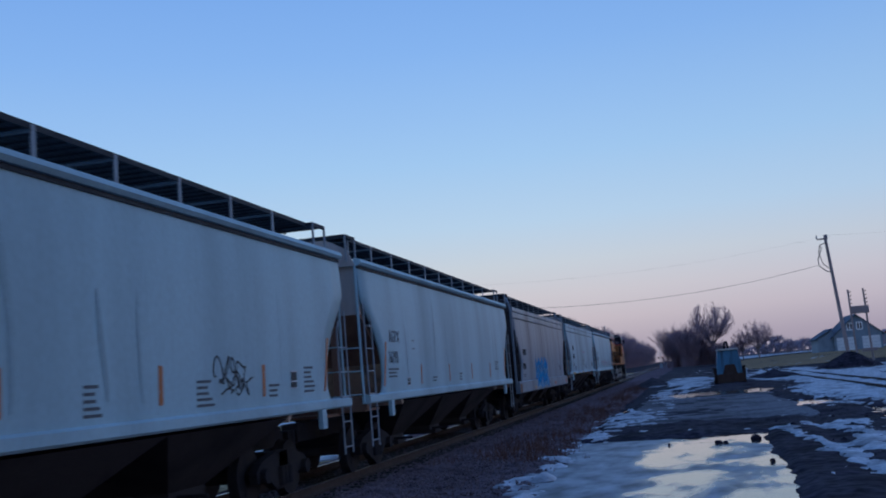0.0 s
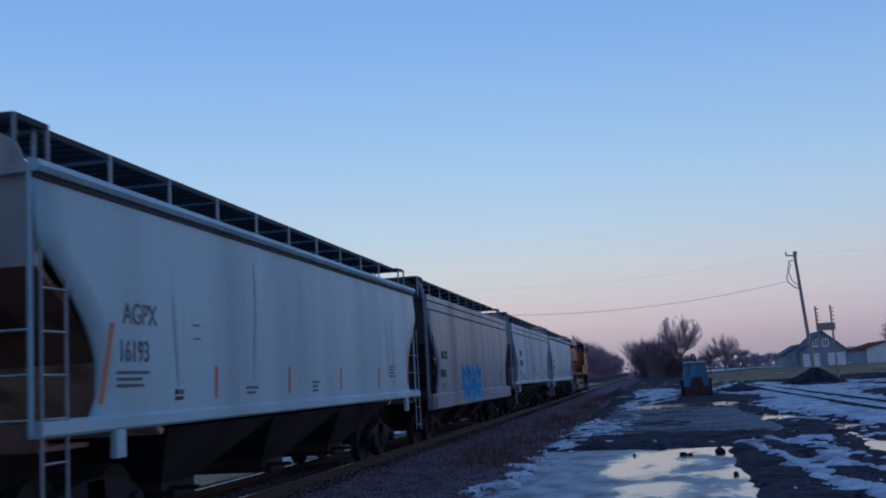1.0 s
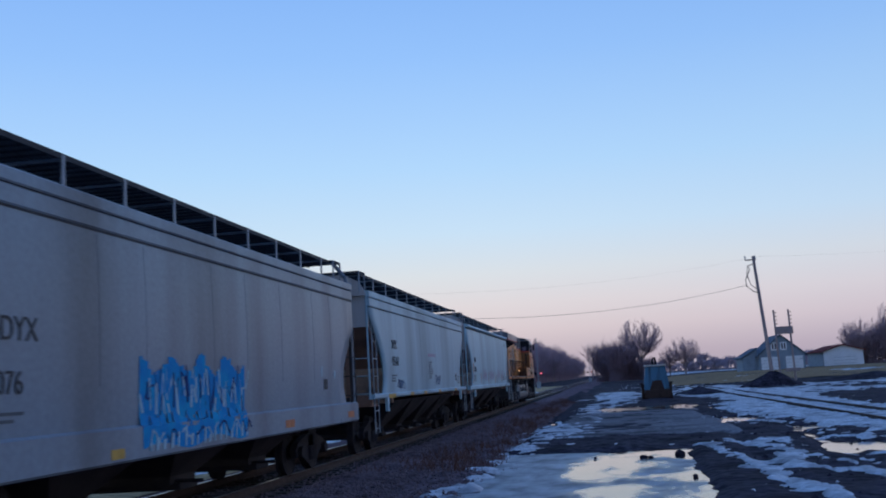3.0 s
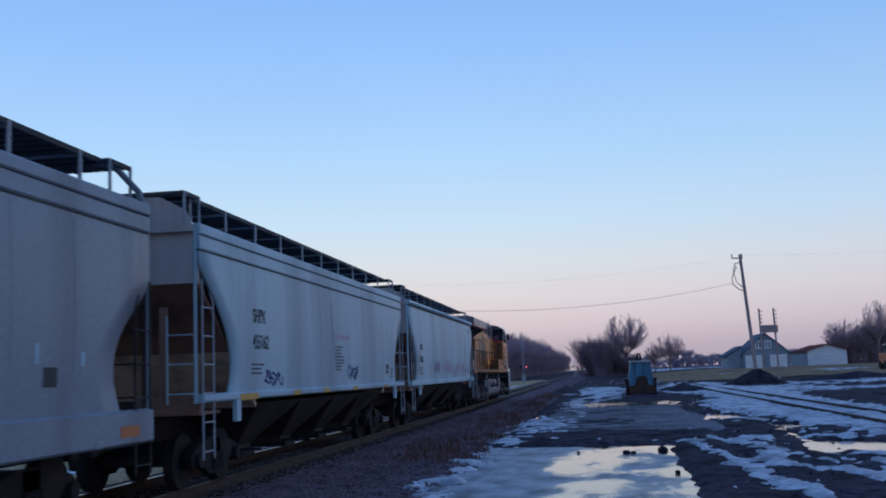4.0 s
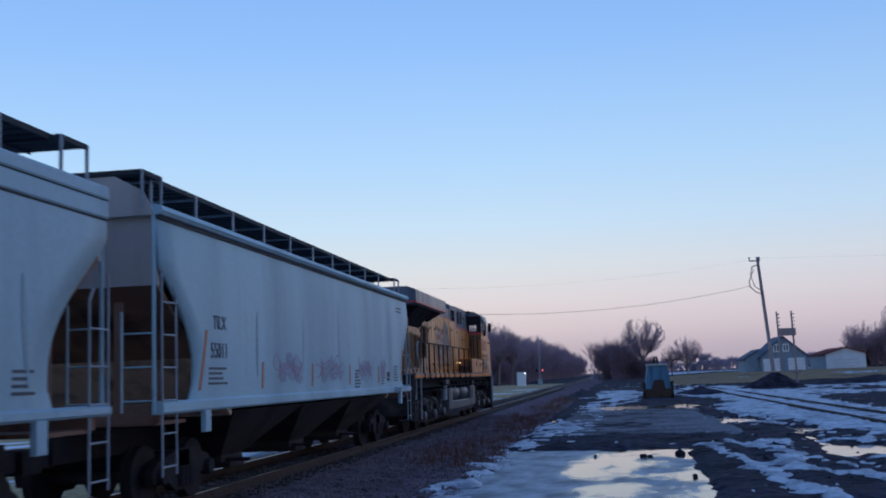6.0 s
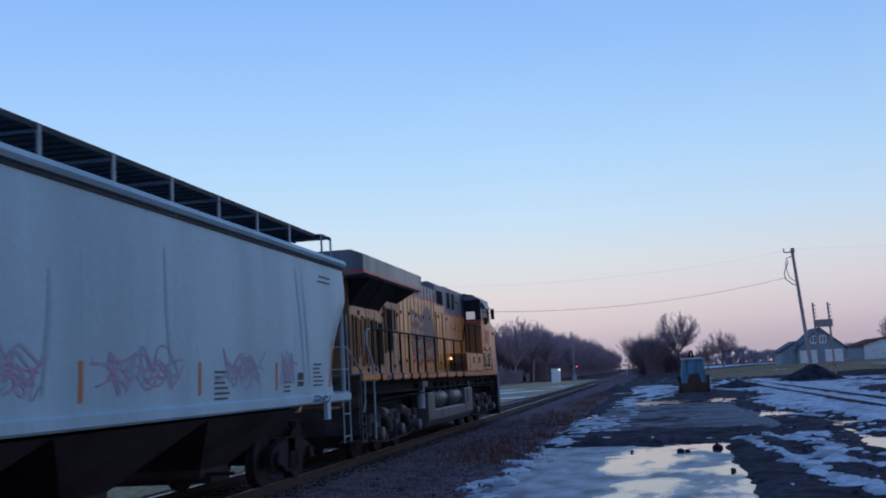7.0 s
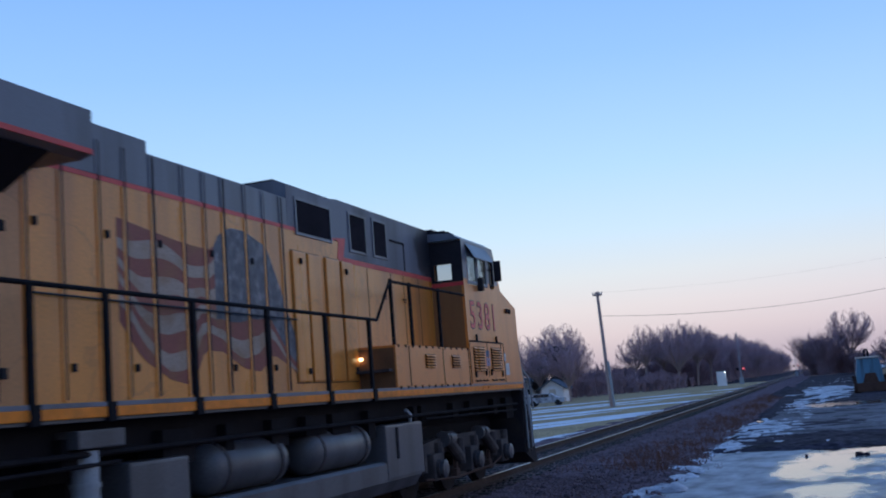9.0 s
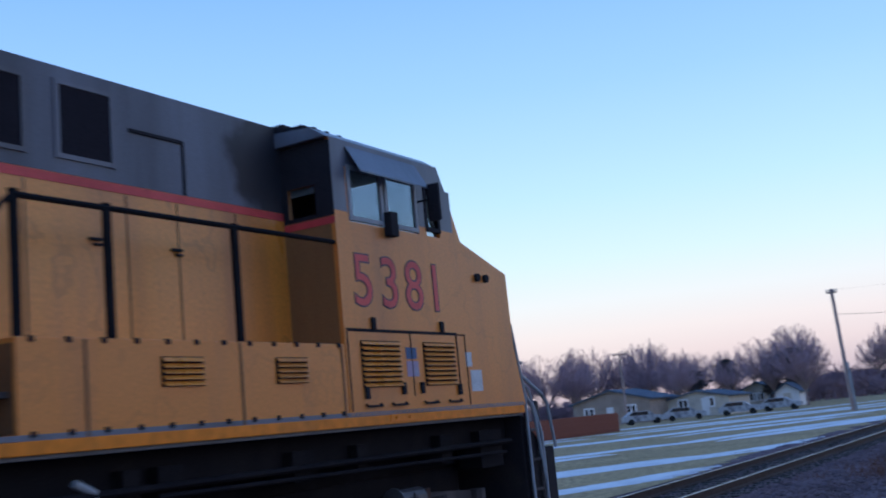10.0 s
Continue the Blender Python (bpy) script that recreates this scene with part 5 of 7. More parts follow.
        for nm, pts in (("window_post", [(18.67, 3.84), (18.9, 3.84), (18.9, 4.42), (18.67, 4.42)]), ("window_post", [(20.17, 3.84), (20.34, 3.84), (20.34, 4.42), (20.17, 4.42)]),
                        ("window_post", [(20.62, 3.84), (21.06, 3.84), (20.80, 4.42), (20.62, 4.42)]), ("window_header", [(18.67, 4.42), (20.80, 4.42), (20.66, 4.66), (18.67, 4.66)])):
            b = B()
            prism(b, pts, x0, x1, "x")
            part(nm, b, DUSTY_YELLOW, cab)
    for k in (-1, 1):
        x0, x1 = sorted((k * (W + 0.003), k * (W - 0.002)))
        b = B()
        prism(b, [(18.665, 4.40), (20.81, 4.40), (20.665, 4.665), (18.665, 4.665)], x0, x1, "x")
        part("cab_upper_side", b, UP_GREY, cab)
        for y0, y1 in ((18.665, 18.88), (20.19, 20.32), (20.64, 20.9)):
            b = B()
            prism(b, [(y0, 3.93), (y1, 3.93), (y1, 4.40), (y0, 4.40)], x0, x1, "x")
            part("grey_post_cover", b, UP_GREY, cab)
    b = B()
    prism(b, [(-W, 4.66), (-1.35, 4.78), (-0.5, 4.84), (0.5, 4.84), (1.35, 4.78), (W, 4.66)], 18.6, 20.68)
    part("cab_roof", b, UP_GREY, cab)
    # rear wall around its door window, browned and blackened for shade; then the front
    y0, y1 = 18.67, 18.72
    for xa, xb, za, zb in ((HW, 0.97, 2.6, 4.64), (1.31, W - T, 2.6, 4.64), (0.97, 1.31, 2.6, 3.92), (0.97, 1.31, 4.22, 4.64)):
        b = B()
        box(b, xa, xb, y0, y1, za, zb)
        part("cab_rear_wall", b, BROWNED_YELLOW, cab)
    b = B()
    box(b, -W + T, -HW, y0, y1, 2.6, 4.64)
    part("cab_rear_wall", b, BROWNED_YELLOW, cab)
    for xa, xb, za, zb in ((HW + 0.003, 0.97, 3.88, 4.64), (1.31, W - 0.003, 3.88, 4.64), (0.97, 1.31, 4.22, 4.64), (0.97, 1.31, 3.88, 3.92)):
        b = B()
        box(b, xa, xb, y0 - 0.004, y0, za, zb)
        part("cab_rear_upper", b, SOOT, cab, "sooty upper rear wall, also blackened for its shade")
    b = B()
    box(b, HW + 0.003, W - 0.003, y0 - 0.006, y0, 3.80, 3.87)
    part("red_stripe", b, UP_RED, cab)
    for nm, pts in (("nose_top", [(21.05, 3.84), (22.10, 3.53), (22.10, 3.48), (21.05, 3.79)]), ("nose_front", [(22.10, 3.53), (22.30, 1.90), (22.24, 1.90), (22.04, 3.5)])):
        b = B()
        prism(b, pts, -W + T, W - T, "x")
        part(nm, b, UP_YELLOW, cab)
    for k in (-1, 1):
        b = B()
        x0, x1 = sorted((k * (W - T), k * W))
        prism(b, [(18.67, 1.935), (22.29, 1.935), (22.13, 2.6), (18.67, 2.6)], x0, x1, "x")
        part("nose_side", b, DUSTY_YELLOW, cab)
    b = B()
    for x0, x1 in ((-W + T, -1.25), (-0.12, 0.12), (1.25, W - T)):
        prism(b, [(21.05, 3.84), (21.0, 3.84), (20.62, 4.64), (20.68, 4.64)], x0, x1, "x")
    part("windscreen_post", b, UP_GREY, cab)
    b = B()
    prism(b, [(21.03, 3.85), (21.02, 3.85), (20.64, 4.64), (20.65, 4.64)], -1.25, 1.25, "x")
    gl = part("windscreen", b, GLASS, cab)
    gl.visible_shadow = False
    for y0, y1, z0, z1 in ((18.93, 19.50, 3.88, 4.40), (19.58, 20.15, 3.88, 4.40), (20.35, 20.61, 3.92, 4.40)):
        b = B()
        box(b, W - 0.02, W - 0.012, y0, y1, z0, z1)
        pane = part("side_window", b, GLASS, cab, "sliding cab window")
        pane.visible_shadow = False
        b = B()
        for ya in (y0, y1):
            box(b, W - 0.03, W + 0.012, ya - 0.025, ya + 0.025, z0 - 0.03, z1 + 0.02, 0.006)
        for za in (z0, z1):
            box(b, W - 0.03, W + 0.012, y0 - 0.02, y1 + 0.02, za - 0.025, za + 0.02)
        part("window_frame", b, PALE_STEEL if y0 < 20.2 else SOOT, pane)
    b = B()
    box(b, -W + T, W - T, 18.75, 21.0, 2.55, 2.6)
    box(b, 0.35, 0.95, 19.2, 19.75, 2.6, 3.9, 0.05)
    # added panel keeps the bright windscreen from showing through the rear window
    box(b, -1.25, 0.42, 20.25, 20.45, 2.6, 4.60, 0.04)
    part("cab_interior_and_blocker", b, SOOT, cab)
    b = B()
    prism(b, [(W, 4.62), (W + 0.17, 4.33), (W + 0.17, 4.315), (W, 4.60)], 18.92, 20.2)
    part("sunshade", b, UP_GREY, cab, "grey window awning")
    b = B()
    box(b, W + 0.16, W + 0.30, 20.16, 20.20, 3.95, 4.36, 0.01)
    rod(b, (W, 20.2, 4.2), (W + 0.2, 20.18, 4.2), 0.012)
    part("mirror", b, SOOT, cab, "black folding mirror")
    b = B()
    box(b, W + 0.0, W + 0.10, 19.50, 19.64, 3.74, 4.0, 0.02)
    part("armrest", b, SOOT, cab, "black window armrest")
    for i in range(7):
        b = B()
        rod(b, (1.25 - 0.05 * i, 18.8 + 0.28 * i, 4.76), (1.25 - 0.05 * i, 18.8 + 0.28 * i, 4.84 + 0.02 * (i % 3)), 0.035)
        part("roof_vent", b, SOOT, cab)
    b = B()
    box(b, 0.4, 1.0, 18.62, 19.4, 4.80, 4.905, 0.03)
    box(b, 0.7, 1.22, 18.66, 19.0, 4.74, 4.86, 0.03)
    part("roof_fitting", b, SOOT, cab)
    # faded red number on the cab side
    for i, ch in enumerate("5381"):
        y = 18.86 + (0.0, 0.47, 0.93, 1.36)[i]
        text_part("numeral_outline", ch, 0.74, side_text(W + 0.002, y, 3.01), INK_BLUE, cab, 0.002, 1.0, 0.016)
        text_part("numeral", ch, 0.74, side_text(W + 0.004, y, 3.01), UP_RED, cab, 0.003, 1.0)
    b = B()
    box(b, W, W + 0.008, 18.7, 20.75, 2.755, 2.775)
    box(b, W, W + 0.008, 20.74, 20.76, 2.1, 2.775)
    part("door_seam", b, SOOT, cab)
    for y0, y1, z0, z1 in ((18.72, 20.95, 2.745, 2.76), (19.80, 19.815, 2.1, 2.745), (18.70, 18.715, 1.98, 2.745), (20.93, 20.945, 1.98, 2.745)):
        b = B()
        box(b, W - 0.004, W + 0.006, y0, y1, z0, z1)
        part("door_edge", b, SOOT, cab, "dark door edge")
    for y in (19.05, 19.5, 20.1, 20.6):
        b = B()
        pipe(b, [(W, y - 0.12, 2.04), (W + 0.03, y - 0.12, 2.02), (W + 0.03, y + 0.12, 2.02), (W, y + 0.12, 2.04)], 0.012, 6)
        part("grab_iron", b, SOOT, cab, "small dark grab iron")
    b = B()
    box(b, W, W + 0.006, 19.32, 19.78, 1.86, 1.93)
    for y in (19.42, 19.66):
        rod(b, (W, y, 1.895), (W + 0.02, y, 1.895), 0.014, 8)
    part("jacking_plate", b, UP_ORANGE, cab, "orange jacking plate with two bolts")
    louvre(cab, W, 18.91, 19.59, 2.2, 2.66, 9)
    louvre(cab, W, 20.04, 20.68, 2.2, 2.66, 9)
    for y, z in ((18.95, 2.15), (19.6, 2.18), (19.95, 2.18), (20.72, 2.15), (19.15, 2.83), (20.45, 2.83)):
        b = B()
        box(b, W, W + 0.03, y - 0.03, y + 0.03, z - 0.06, z + 0.06, 0.01)
        part("hinge", b, SOOT, cab, "black door hinge")
    for nm, m_, y0, y1, z0, z1 in (("sticker", WHITE_TAPE, 21.0, 21.25, 2.12, 2.36), ("sticker", WHITE_TAPE, 20.92, 21.05, 2.40, 2.56), ("placard", PLACARD_BLUE, 19.70, 19.90, 2.48, 2.60), ("placard", SPRAY_PINK, 19.7, 19.92, 2.3, 2.46)):
        b = B()
        box(b, W, W + 0.005, y0, y1, z0, z1)
        part(nm, b, m_, cab)
    for y in (21.35, 21.55):
        b = B()
        rod(b, (W, y, 3.44), (W + 0.04, y, 3.44), 0.05, 10)
        part("marker_light", b, SOOT, cab)
    # low wide cabinet behind the cab
    b = B()
    box(b, HW - 0.01, W - 0.002, 15.03, 18.66, 1.9, 2.62, 0.01)
    box(b, -W + 0.002, -HW + 0.01, 15.03, 18.66, 1.9, 2.62, 0.01)
    lowc = part("battery_cabinet", b, DUSTY_YELLOW, car, "low yellow equipment cabinet")
    lowc.location = (0, 0, -0.07)
    b = B()
    box(b, -0.02, 0.012, -0.02, 0.02, -0.02, 0.02)
    me = mesh_of("bolt", b, SOOT)
    for i in range(12):
        for z in (2.605, 1.97):
            o = new("bolt", me)
            o.parent, o.location = lowc, (W, 15.15 + 0.31 * i, z)
    for y in (15.6, 17.2, 18.6):
        b = B()
        box(b, W - 0.006, W + 0.004, y - 0.012, y + 0.012, 1.93, 2.61)
        part("panel_seam", b, SHADE_AND_GRIME_YELLOW, lowc, "grimy panel seam")
    # dark plate imitates the shade on the cabinet's rear face
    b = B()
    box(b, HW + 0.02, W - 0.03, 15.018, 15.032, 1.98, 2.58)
    part("cabinet_end", b, SHADE_AND_GRIME_YELLOW, lowc, "cabinet end painted dark for its shade")
    b = B()
    box(b, HW + 0.02, W - 0.06, 14.86, 15.02, 2.22, 2.26)
    part("end_shelf", b, LOCO_GRIME, lowc)
    louvre(lowc, W, 16.31, 16.76, 2.26, 2.49, 5)
    louvre(lowc, W, 17.64, 18.07, 2.26, 2.49, 5)
    b = B()
    box(b, HW + 0.05, HW + 0.10, 14.95, 15.00, 2.34, 2.39, 0.01)
    part("step_lamp", b, LAMP_GLOW, car, "small lit amber step lamp")
    for y, z in ((16.27, 3.43), (17.16, 3.42)):
        b = B()
        box(b, HW, HW + 0.035, y - 0.06, y + 0.06, z - 0.01, z + 0.012, 0.006)
        box(b, HW, HW + 0.025, y - 0.01, y + 0.07, z - 0.05, z - 0.03, 0.006)
        part("door_handle", b, SOOT, hood, "dark door handle")
    for y in (15.62, 16.62, 17.2, 17.95):
        b = B()
        box(b, HW - 0.004, HW + 0.005, y - 0.008, y + 0.008, 2.56, 3.84)
        part("door_gap", b, SHADE_AND_GRIME_YELLOW, hood, "grimy gap round a hood door")
    # waving flag in two billows, faded, on the hood doors
    crest = [(9.12, 3.80), (9.8, 3.72), (10.4, 3.66), (10.95, 3.64), (11.12, 3.86), (11.4, 3.97), (11.75, 3.97), (12.3, 3.82), (12.6, 3.35), (13.0, 2.65), (13.3, 2.15)]
    foot = [(9.12, 2.72), (9.5, 2.34), (10.0, 2.12), (10.45, 2.05), (10.7, 2.45), (11.1, 2.44), (11.6, 2.24), (12.0, 2.20), (12.35, 2.42), (12.7, 2.30), (13.3, 2.08)]

    def along(pts, y):
        for (ya, za), (yb, zb) in zip(pts, pts[1:]):
            if y <= yb:
                return za + (zb - za) * (y - ya) / (yb - ya)
        return pts[-1][1]
    n = 9
    for i in range(n):
        b, c = B(), B()
        for j in range(38):
            ya, yb = 9.12 + 0.11 * j, 9.12 + 0.11 * (j + 1)
            blue = ya > 10.95 and i >= 3
            q = c if blue else b

            def at(y, k):
                lo, hi = along(foot, y), along(crest, y)
                return (HW + 0.0045, y, lo + (hi - lo) * k / n + 0.085 * math.sin(y * 4.2 + 0.5 * k) * (0 < k < n))
            q.faces.new([q.verts.new(p) for p in (at(ya, i), at(yb, i), at(yb, i + 1), at(ya, i + 1))])
        part("flag_stripe", b, FLAG_RED if i % 2 == 0 else FLAG_WHITE, hood, "faded painted flag stripe")
        if len(c.faces):
            part("flag_canton", c, FLAG_BLUE, hood, "faded blue flag corner")
    # handrails
    x = W - 0.03
    b = B()
    pipe(b, [(x, 2.0, 2.90), (x, 14.45, 2.90), (x, 15.05, 3.52), (x, 18.66, 3.54)], 0.024, 8)
    hr = part("handrail", b, RAIL_DARK, car)
    for y in (2.9, 4.0, 5.1, 6.1, 7.1, 8.1, 9.54, 11.11, 12.68, 14.13):
        b = B()
        box(b, x - 0.02, x + 0.02, y - 0.033, y + 0.033, 1.72, 2.90)
        box(b, x - 0.03, x + 0.05, y - 0.06, y + 0.06, 1.72, 1.90, 0.01)
        part("stanchion", b, RAIL_DARK, hr)
    for y in (15.07, 15.87, 17.25):
        b = B()
        box(b, x - 0.02, x + 0.02, y - 0.03, y + 0.03, 2.32, 3.56)
        part("stanchion", b, RAIL_DARK, hr)
    b = B()
    pipe(b, [(-x, 1.55, 1.95), (-x, 1.62, 2.82), (-x, 1.9, 2.90), (-x, 18.6, 2.90)], 0.024)
    part("handrail", b, DARK_STEEL, car)
    b = B()
    pipe(b, [(x, 2.10, 2.90), (x, 1.90, 2.87), (x, 1.79, 2.74), (x, 1.79, 2.55), (x, 2.24, 2.14), (x, 2.30, 1.98), (x, 2.28, 0.45)], 0.026, 8)
    part("rear_handrail", b, PALE_STEEL, car, "white bent rear step handrail")
    b = B()
    pipe(b, [(x, 0.25, 2.42), (x, 1.44, 1.84), (x, 1.50, 1.72), (x, 1.48, 1.28), (x, 1.32, 1.08)], 0.022, 8)
    part("rear_handrail", b, PALE_STEEL, car, "white bent rear step handrail")
    # end steps
    for q, yy in ((-1, 1.35), (1, 22.5)):
        for k in (-1, 1):
            b = B()
            for i in range(4):
                z = 0.45 + 0.36 * i
                box(b, min(k * 0.95, k * 1.5), max(k * 0.95, k * 1.5), yy - 0.16, yy + 0.16, z, z + 0.03)
            box(b, min(k * 1.47, k * 1.5), max(k * 1.47, k * 1.5), yy - 0.18, yy - 0.12, 0.42, 1.9)
            box(b, min(k * 1.47, k * 1.5), max(k * 1.47, k * 1.5), yy + 0.12, yy + 0.18, 0.42, 1.9)
            st = part("step_well", b, LOCO_GRIME, car)
        for k in (-1, 1):
            if q < 0:
                continue
            b = B()
            pipe(b, [(k * 1.51, yy + q * 0.18, 0.5), (k * 1.51, yy + q * 0.18, 1.5), (k * 1.46, yy + q * 0.02, 2.05), (k * 1.3, yy - q * 0.4, 2.5)], 0.02)
            part("step_handrail", b, PALE_STEEL, st, "white step handrail")
            b = B()
            pipe(b, [(k * 1.52, yy - q * 0.2, 0.5), (k * 1.52, yy - q * 0.2, 2.0), (k * 1.5, yy - q * 0.35, 2.85)], 0.02)
            part("step_handrail", b, PALE_STEEL, st, "white step handrail")
            b = B()
            pipe(b, [(k * 0.6, yy + q * 0.25, 1.2), (k * 0.6, yy + q * 0.25, 2.4), (k * 1.3, yy + q * 0.25, 2.4)], 0.02)
            part("end_rail", b, PALE_STEEL, st, "white end rail")
    # pilot and plow
    b = B()
    prism(b, [(22.25, 0.42), (22.95, 0.15), (23.2, 0.15), (22.95, 0.9), (22.75, 1.35), (22.25, 1.8)], -1.45, 1.45, "x")
    part("pilot_plow", b, GRIME, car)
    b = B()
    box(b, -1.42, 1.42, 22.72, 23.18, 0.35, 1.32, 0.05)
    part("front_pilot", b, GRIME, car)
    for k in (-1, 1):
        b = B()
        pipe(b, [(k * 1.48, 22.2, 2.28), (k * 1.48, 22.85, 1.98), (k * 1.48, 22.98, 1.85), (k * 1.48, 23.1, 1.3)], 0.022, 8)
        part("front_handrail", b, PALE_STEEL, car, "white curved front handrail")
        b = B()
        pipe(b, [(k * 1.5, 22.3, 2.0), (k * 1.5, 22.5, 1.85), (k * 1.5, 22.56, 1.7), (k * 1.5, 22.68, 0.95)], 0.022, 8)
        part("front_handrail", b, PALE_STEEL, car, "white curved front handrail")
    for yy in (0.95, 23.2):
        b = B()
        box(b, -0.12, 0.12, yy - 0.35, yy + 0.35, 0.72, 1.0, 0.03)
        part("coupler", b, LOCO_GRIME, car)
    b = B()
    box(b, -1.4, 1.4, 1.28, 1.36, 0.6, 1.9)
    part("rear_pilot", b, LOCO_GRIME, car)
    # brown darker than the hood puts this wall's shade into its paint
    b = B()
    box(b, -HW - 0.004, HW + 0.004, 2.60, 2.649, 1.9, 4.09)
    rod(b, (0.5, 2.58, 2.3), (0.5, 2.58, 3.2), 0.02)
    part("rear_hood_wall", b, SHADE_AND_GRIME_YELLOW, car, "rear hood wall painted brown for its shade")
    b = B()
    box(b, -0.53, -0.45, 2.56, 2.60, 2.08, 2.16, 0.01)
    part("rear_lamp", b, LAMP_GLOW, car, "small lit amber rear lamp")
    # fuel tank with its end boxes, and the air reservoirs in the notch above it
    b = B()
    prism(b, [(-1.0, 0.30), (-1.32, 0.38), (-1.44, 0.55), (-1.44, 0.80), (-1.40, 0.84), (1.40, 0.84), (1.44, 0.80), (1.44, 0.55), (1.32, 0.38), (1.0, 0.30)], 8.42, 16.0)
    part("fuel_tank", b, TANK, car, "grimy grey fuel tank")
    b = B()
    box(b, -0.85, 0.85, 8.3, 16.0, 0.84, 1.5)
    part("tank_top", b, GRIME, car)
    for y0, y1 in ((9.95, 11.75), (12.30, 14.25)):
        b = B()
        lathe(b, 1.15, 1.13, [(y0, 0.10), (y0 + 0.05, 0.22), (y0 + 0.16, 0.28), (y1 - 0.16, 0.28), (y1 - 0.05, 0.22), (y1, 0.10)])
        at_ = part("air_tank", b, TANK, car, "grey cylindrical air reservoir", True)
        for yy in (y0 + 0.3, y1 - 0.3):
            b = B()
            rod(b, (1.15, yy - 0.03, 1.13), (1.15, yy + 0.03, 1.13), 0.29, 20)
            part("tank_strap", b, LOCO_GRIME, at_)
    for y0, y1, z1 in ((14.6, 16.12, 1.36), (8.44, 9.42, 1.33)):
        b = B()
        box(b, 0.95, 1.455, y0, y1, 0.56, z1, 0.035)
        eb = part("equipment_box", b, TANK, car, "grey steel box at the end of the fuel tank")
        if y0 > 10:
            b = B()
            box(b, 1.45, 1.475, 14.98, 15.05, 0.85, 1.31, 0.008)
            part("sight_gauge", b, SOOT, eb, "black sight gauge")
            b = B()
            pipe(b, [(1.40, 15.75, 1.33), (1.42, 15.72, 1.47), (1.42, 15.55, 1.55)], 0.03, 8)
            part("filler_neck", b, PALE_STEEL, eb)
    b = B()
    rod(b, (1.34, 7.95, 0.92), (1.34, 7.95, 1.48), 0.12, 14)
    rod(b, (1.34, 7.95, 1.16), (1.34, 7.95, 1.20), 0.135, 14)
    part("air_filter", b, PALE_STEEL, car, "pale canister filter")
    b = B()
    box(b, 1.1, 1.48, 7.7, 8.35, 1.50, 1.66, 0.015)
    part("junction_box", b, TANK, car)
    b = B()
    for i in range(30):
        y = 7.5 + 0.9 * random.random() + i * 1.1
        if y > 21.8:
            break
        box(b, 1.05, 1.36, y, y + random.uniform(0.15, 0.6), 1.36 - random.uniform(0, 0.2), 1.60)
    rod(b, (1.42, 2.0, 1.45), (1.42, 22.0, 1.45), 0.03)
    rod(b, (1.45, 3.0, 1.30), (1.45, 8.3, 1.36), 0.02)
    rod(b, (1.45, 16.3, 1.38), (1.45, 21.8, 1.33), 0.02)
    part("air_piping", b, OIL_BLACK, car)
    # three-axle trucks
    for yc in (5.0, 19.0):
        b = B()
        for k in (-1, 1):
            x = k * 1.12
            prism(b, [(yc - 2.65, 0.62), (yc - 2.3, 0.95), (yc - 1.2, 1.02), (yc + 1.2, 1.02), (yc + 2.3, 0.95), (yc + 2.65, 0.62), (yc + 2.35, 0.45), (yc + 1.5, 0.75), (yc + 0.5, 0.75),
                      (yc, 0.5), (yc - 0.5, 0.75), (yc - 1.5, 0.75), (yc - 2.35, 0.45)], x - 0.08, x + 0.08, "x")
            for q in (-2.0, 0, 2.0):
                box(b, x - 0.05, x + 0.20 * k + 0.05, yc + q - 0.22, yc + q + 0.22, 0.34, 0.78, 0.03)
                rod(b, (x + 0.05 * k, yc + q, 0.53), (x + 0.3 * k, yc + q, 0.53), 0.16, 12)
                for s_ in (-0.42, 0.42):
                    rod(b, (x + 0.1 * k, yc + q + s_, 0.5), (x + 0.1 * k, yc + q + s_, 0.95), 0.10, 10)
            for q in (-1.2, 0.9):
                rod(b, (x + 0.15 * k, yc + q, 0.98), (x + 0.2 * k, yc + q + 0.5, 0.62), 0.10, 10)
        tr = part("truck", b, LOCO_GRIME, car, "grimy three-axle truck frame")
        for q in (-2.0, 0, 2.0):
            b = B()
            box(b, -0.62, 0.62, yc + q - 0.55 + 0.3, yc + q + 0.55 + 0.3, 0.26, 1.0, 0.06)
            part("traction_motor", b, GRIME, tr, "grimy traction motor")
        b = B()
        box(b, -0.95, 0.95, yc - 2.5, yc + 2.5, 0.85, 1.22, 0.04)
        part("bolster", b, OIL_BLACK, tr)
        for q in (-1.0, 1.0):
            b = B()
            rod(b, (1.22, yc + q - 0.28, 0.98), (1.22, yc + q + 0.18, 0.98), 0.115, 14)
            rod(b, (1.22, yc + q + 0.18, 0.98), (1.22, yc + q + 0.30, 0.98), 0.04, 8)
            rod(b, (1.22, yc + q - 0.30, 0.98), (1.22, yc + q - 0.27, 0.98), 0.14, 14)
            part("brake_cylinder", b, TANK, tr, "grey brake cylinder")
            b = B()
            prism(b, [(yc + q + 0.28, 1.06), (yc + q + 0.36, 1.06), (yc + q + 0.30, 0.30), (yc + q + 0.22, 0.30)], 1.20, 1.26, "x")
            box(b, 1.16, 1.28, yc + q + 0.16, yc + q + 0.36, 0.26, 0.44, 0.02)
            part("brake_lever", b, MUDDY_BROWN, tr)
        for q in (-2.0, 0, 2.0):
            b = B()
            lathe(b, 0, 0, [(0.0, 0.10), (0.03, 0.15), (0.10, 0.15), (0.13, 0.08)], 14)
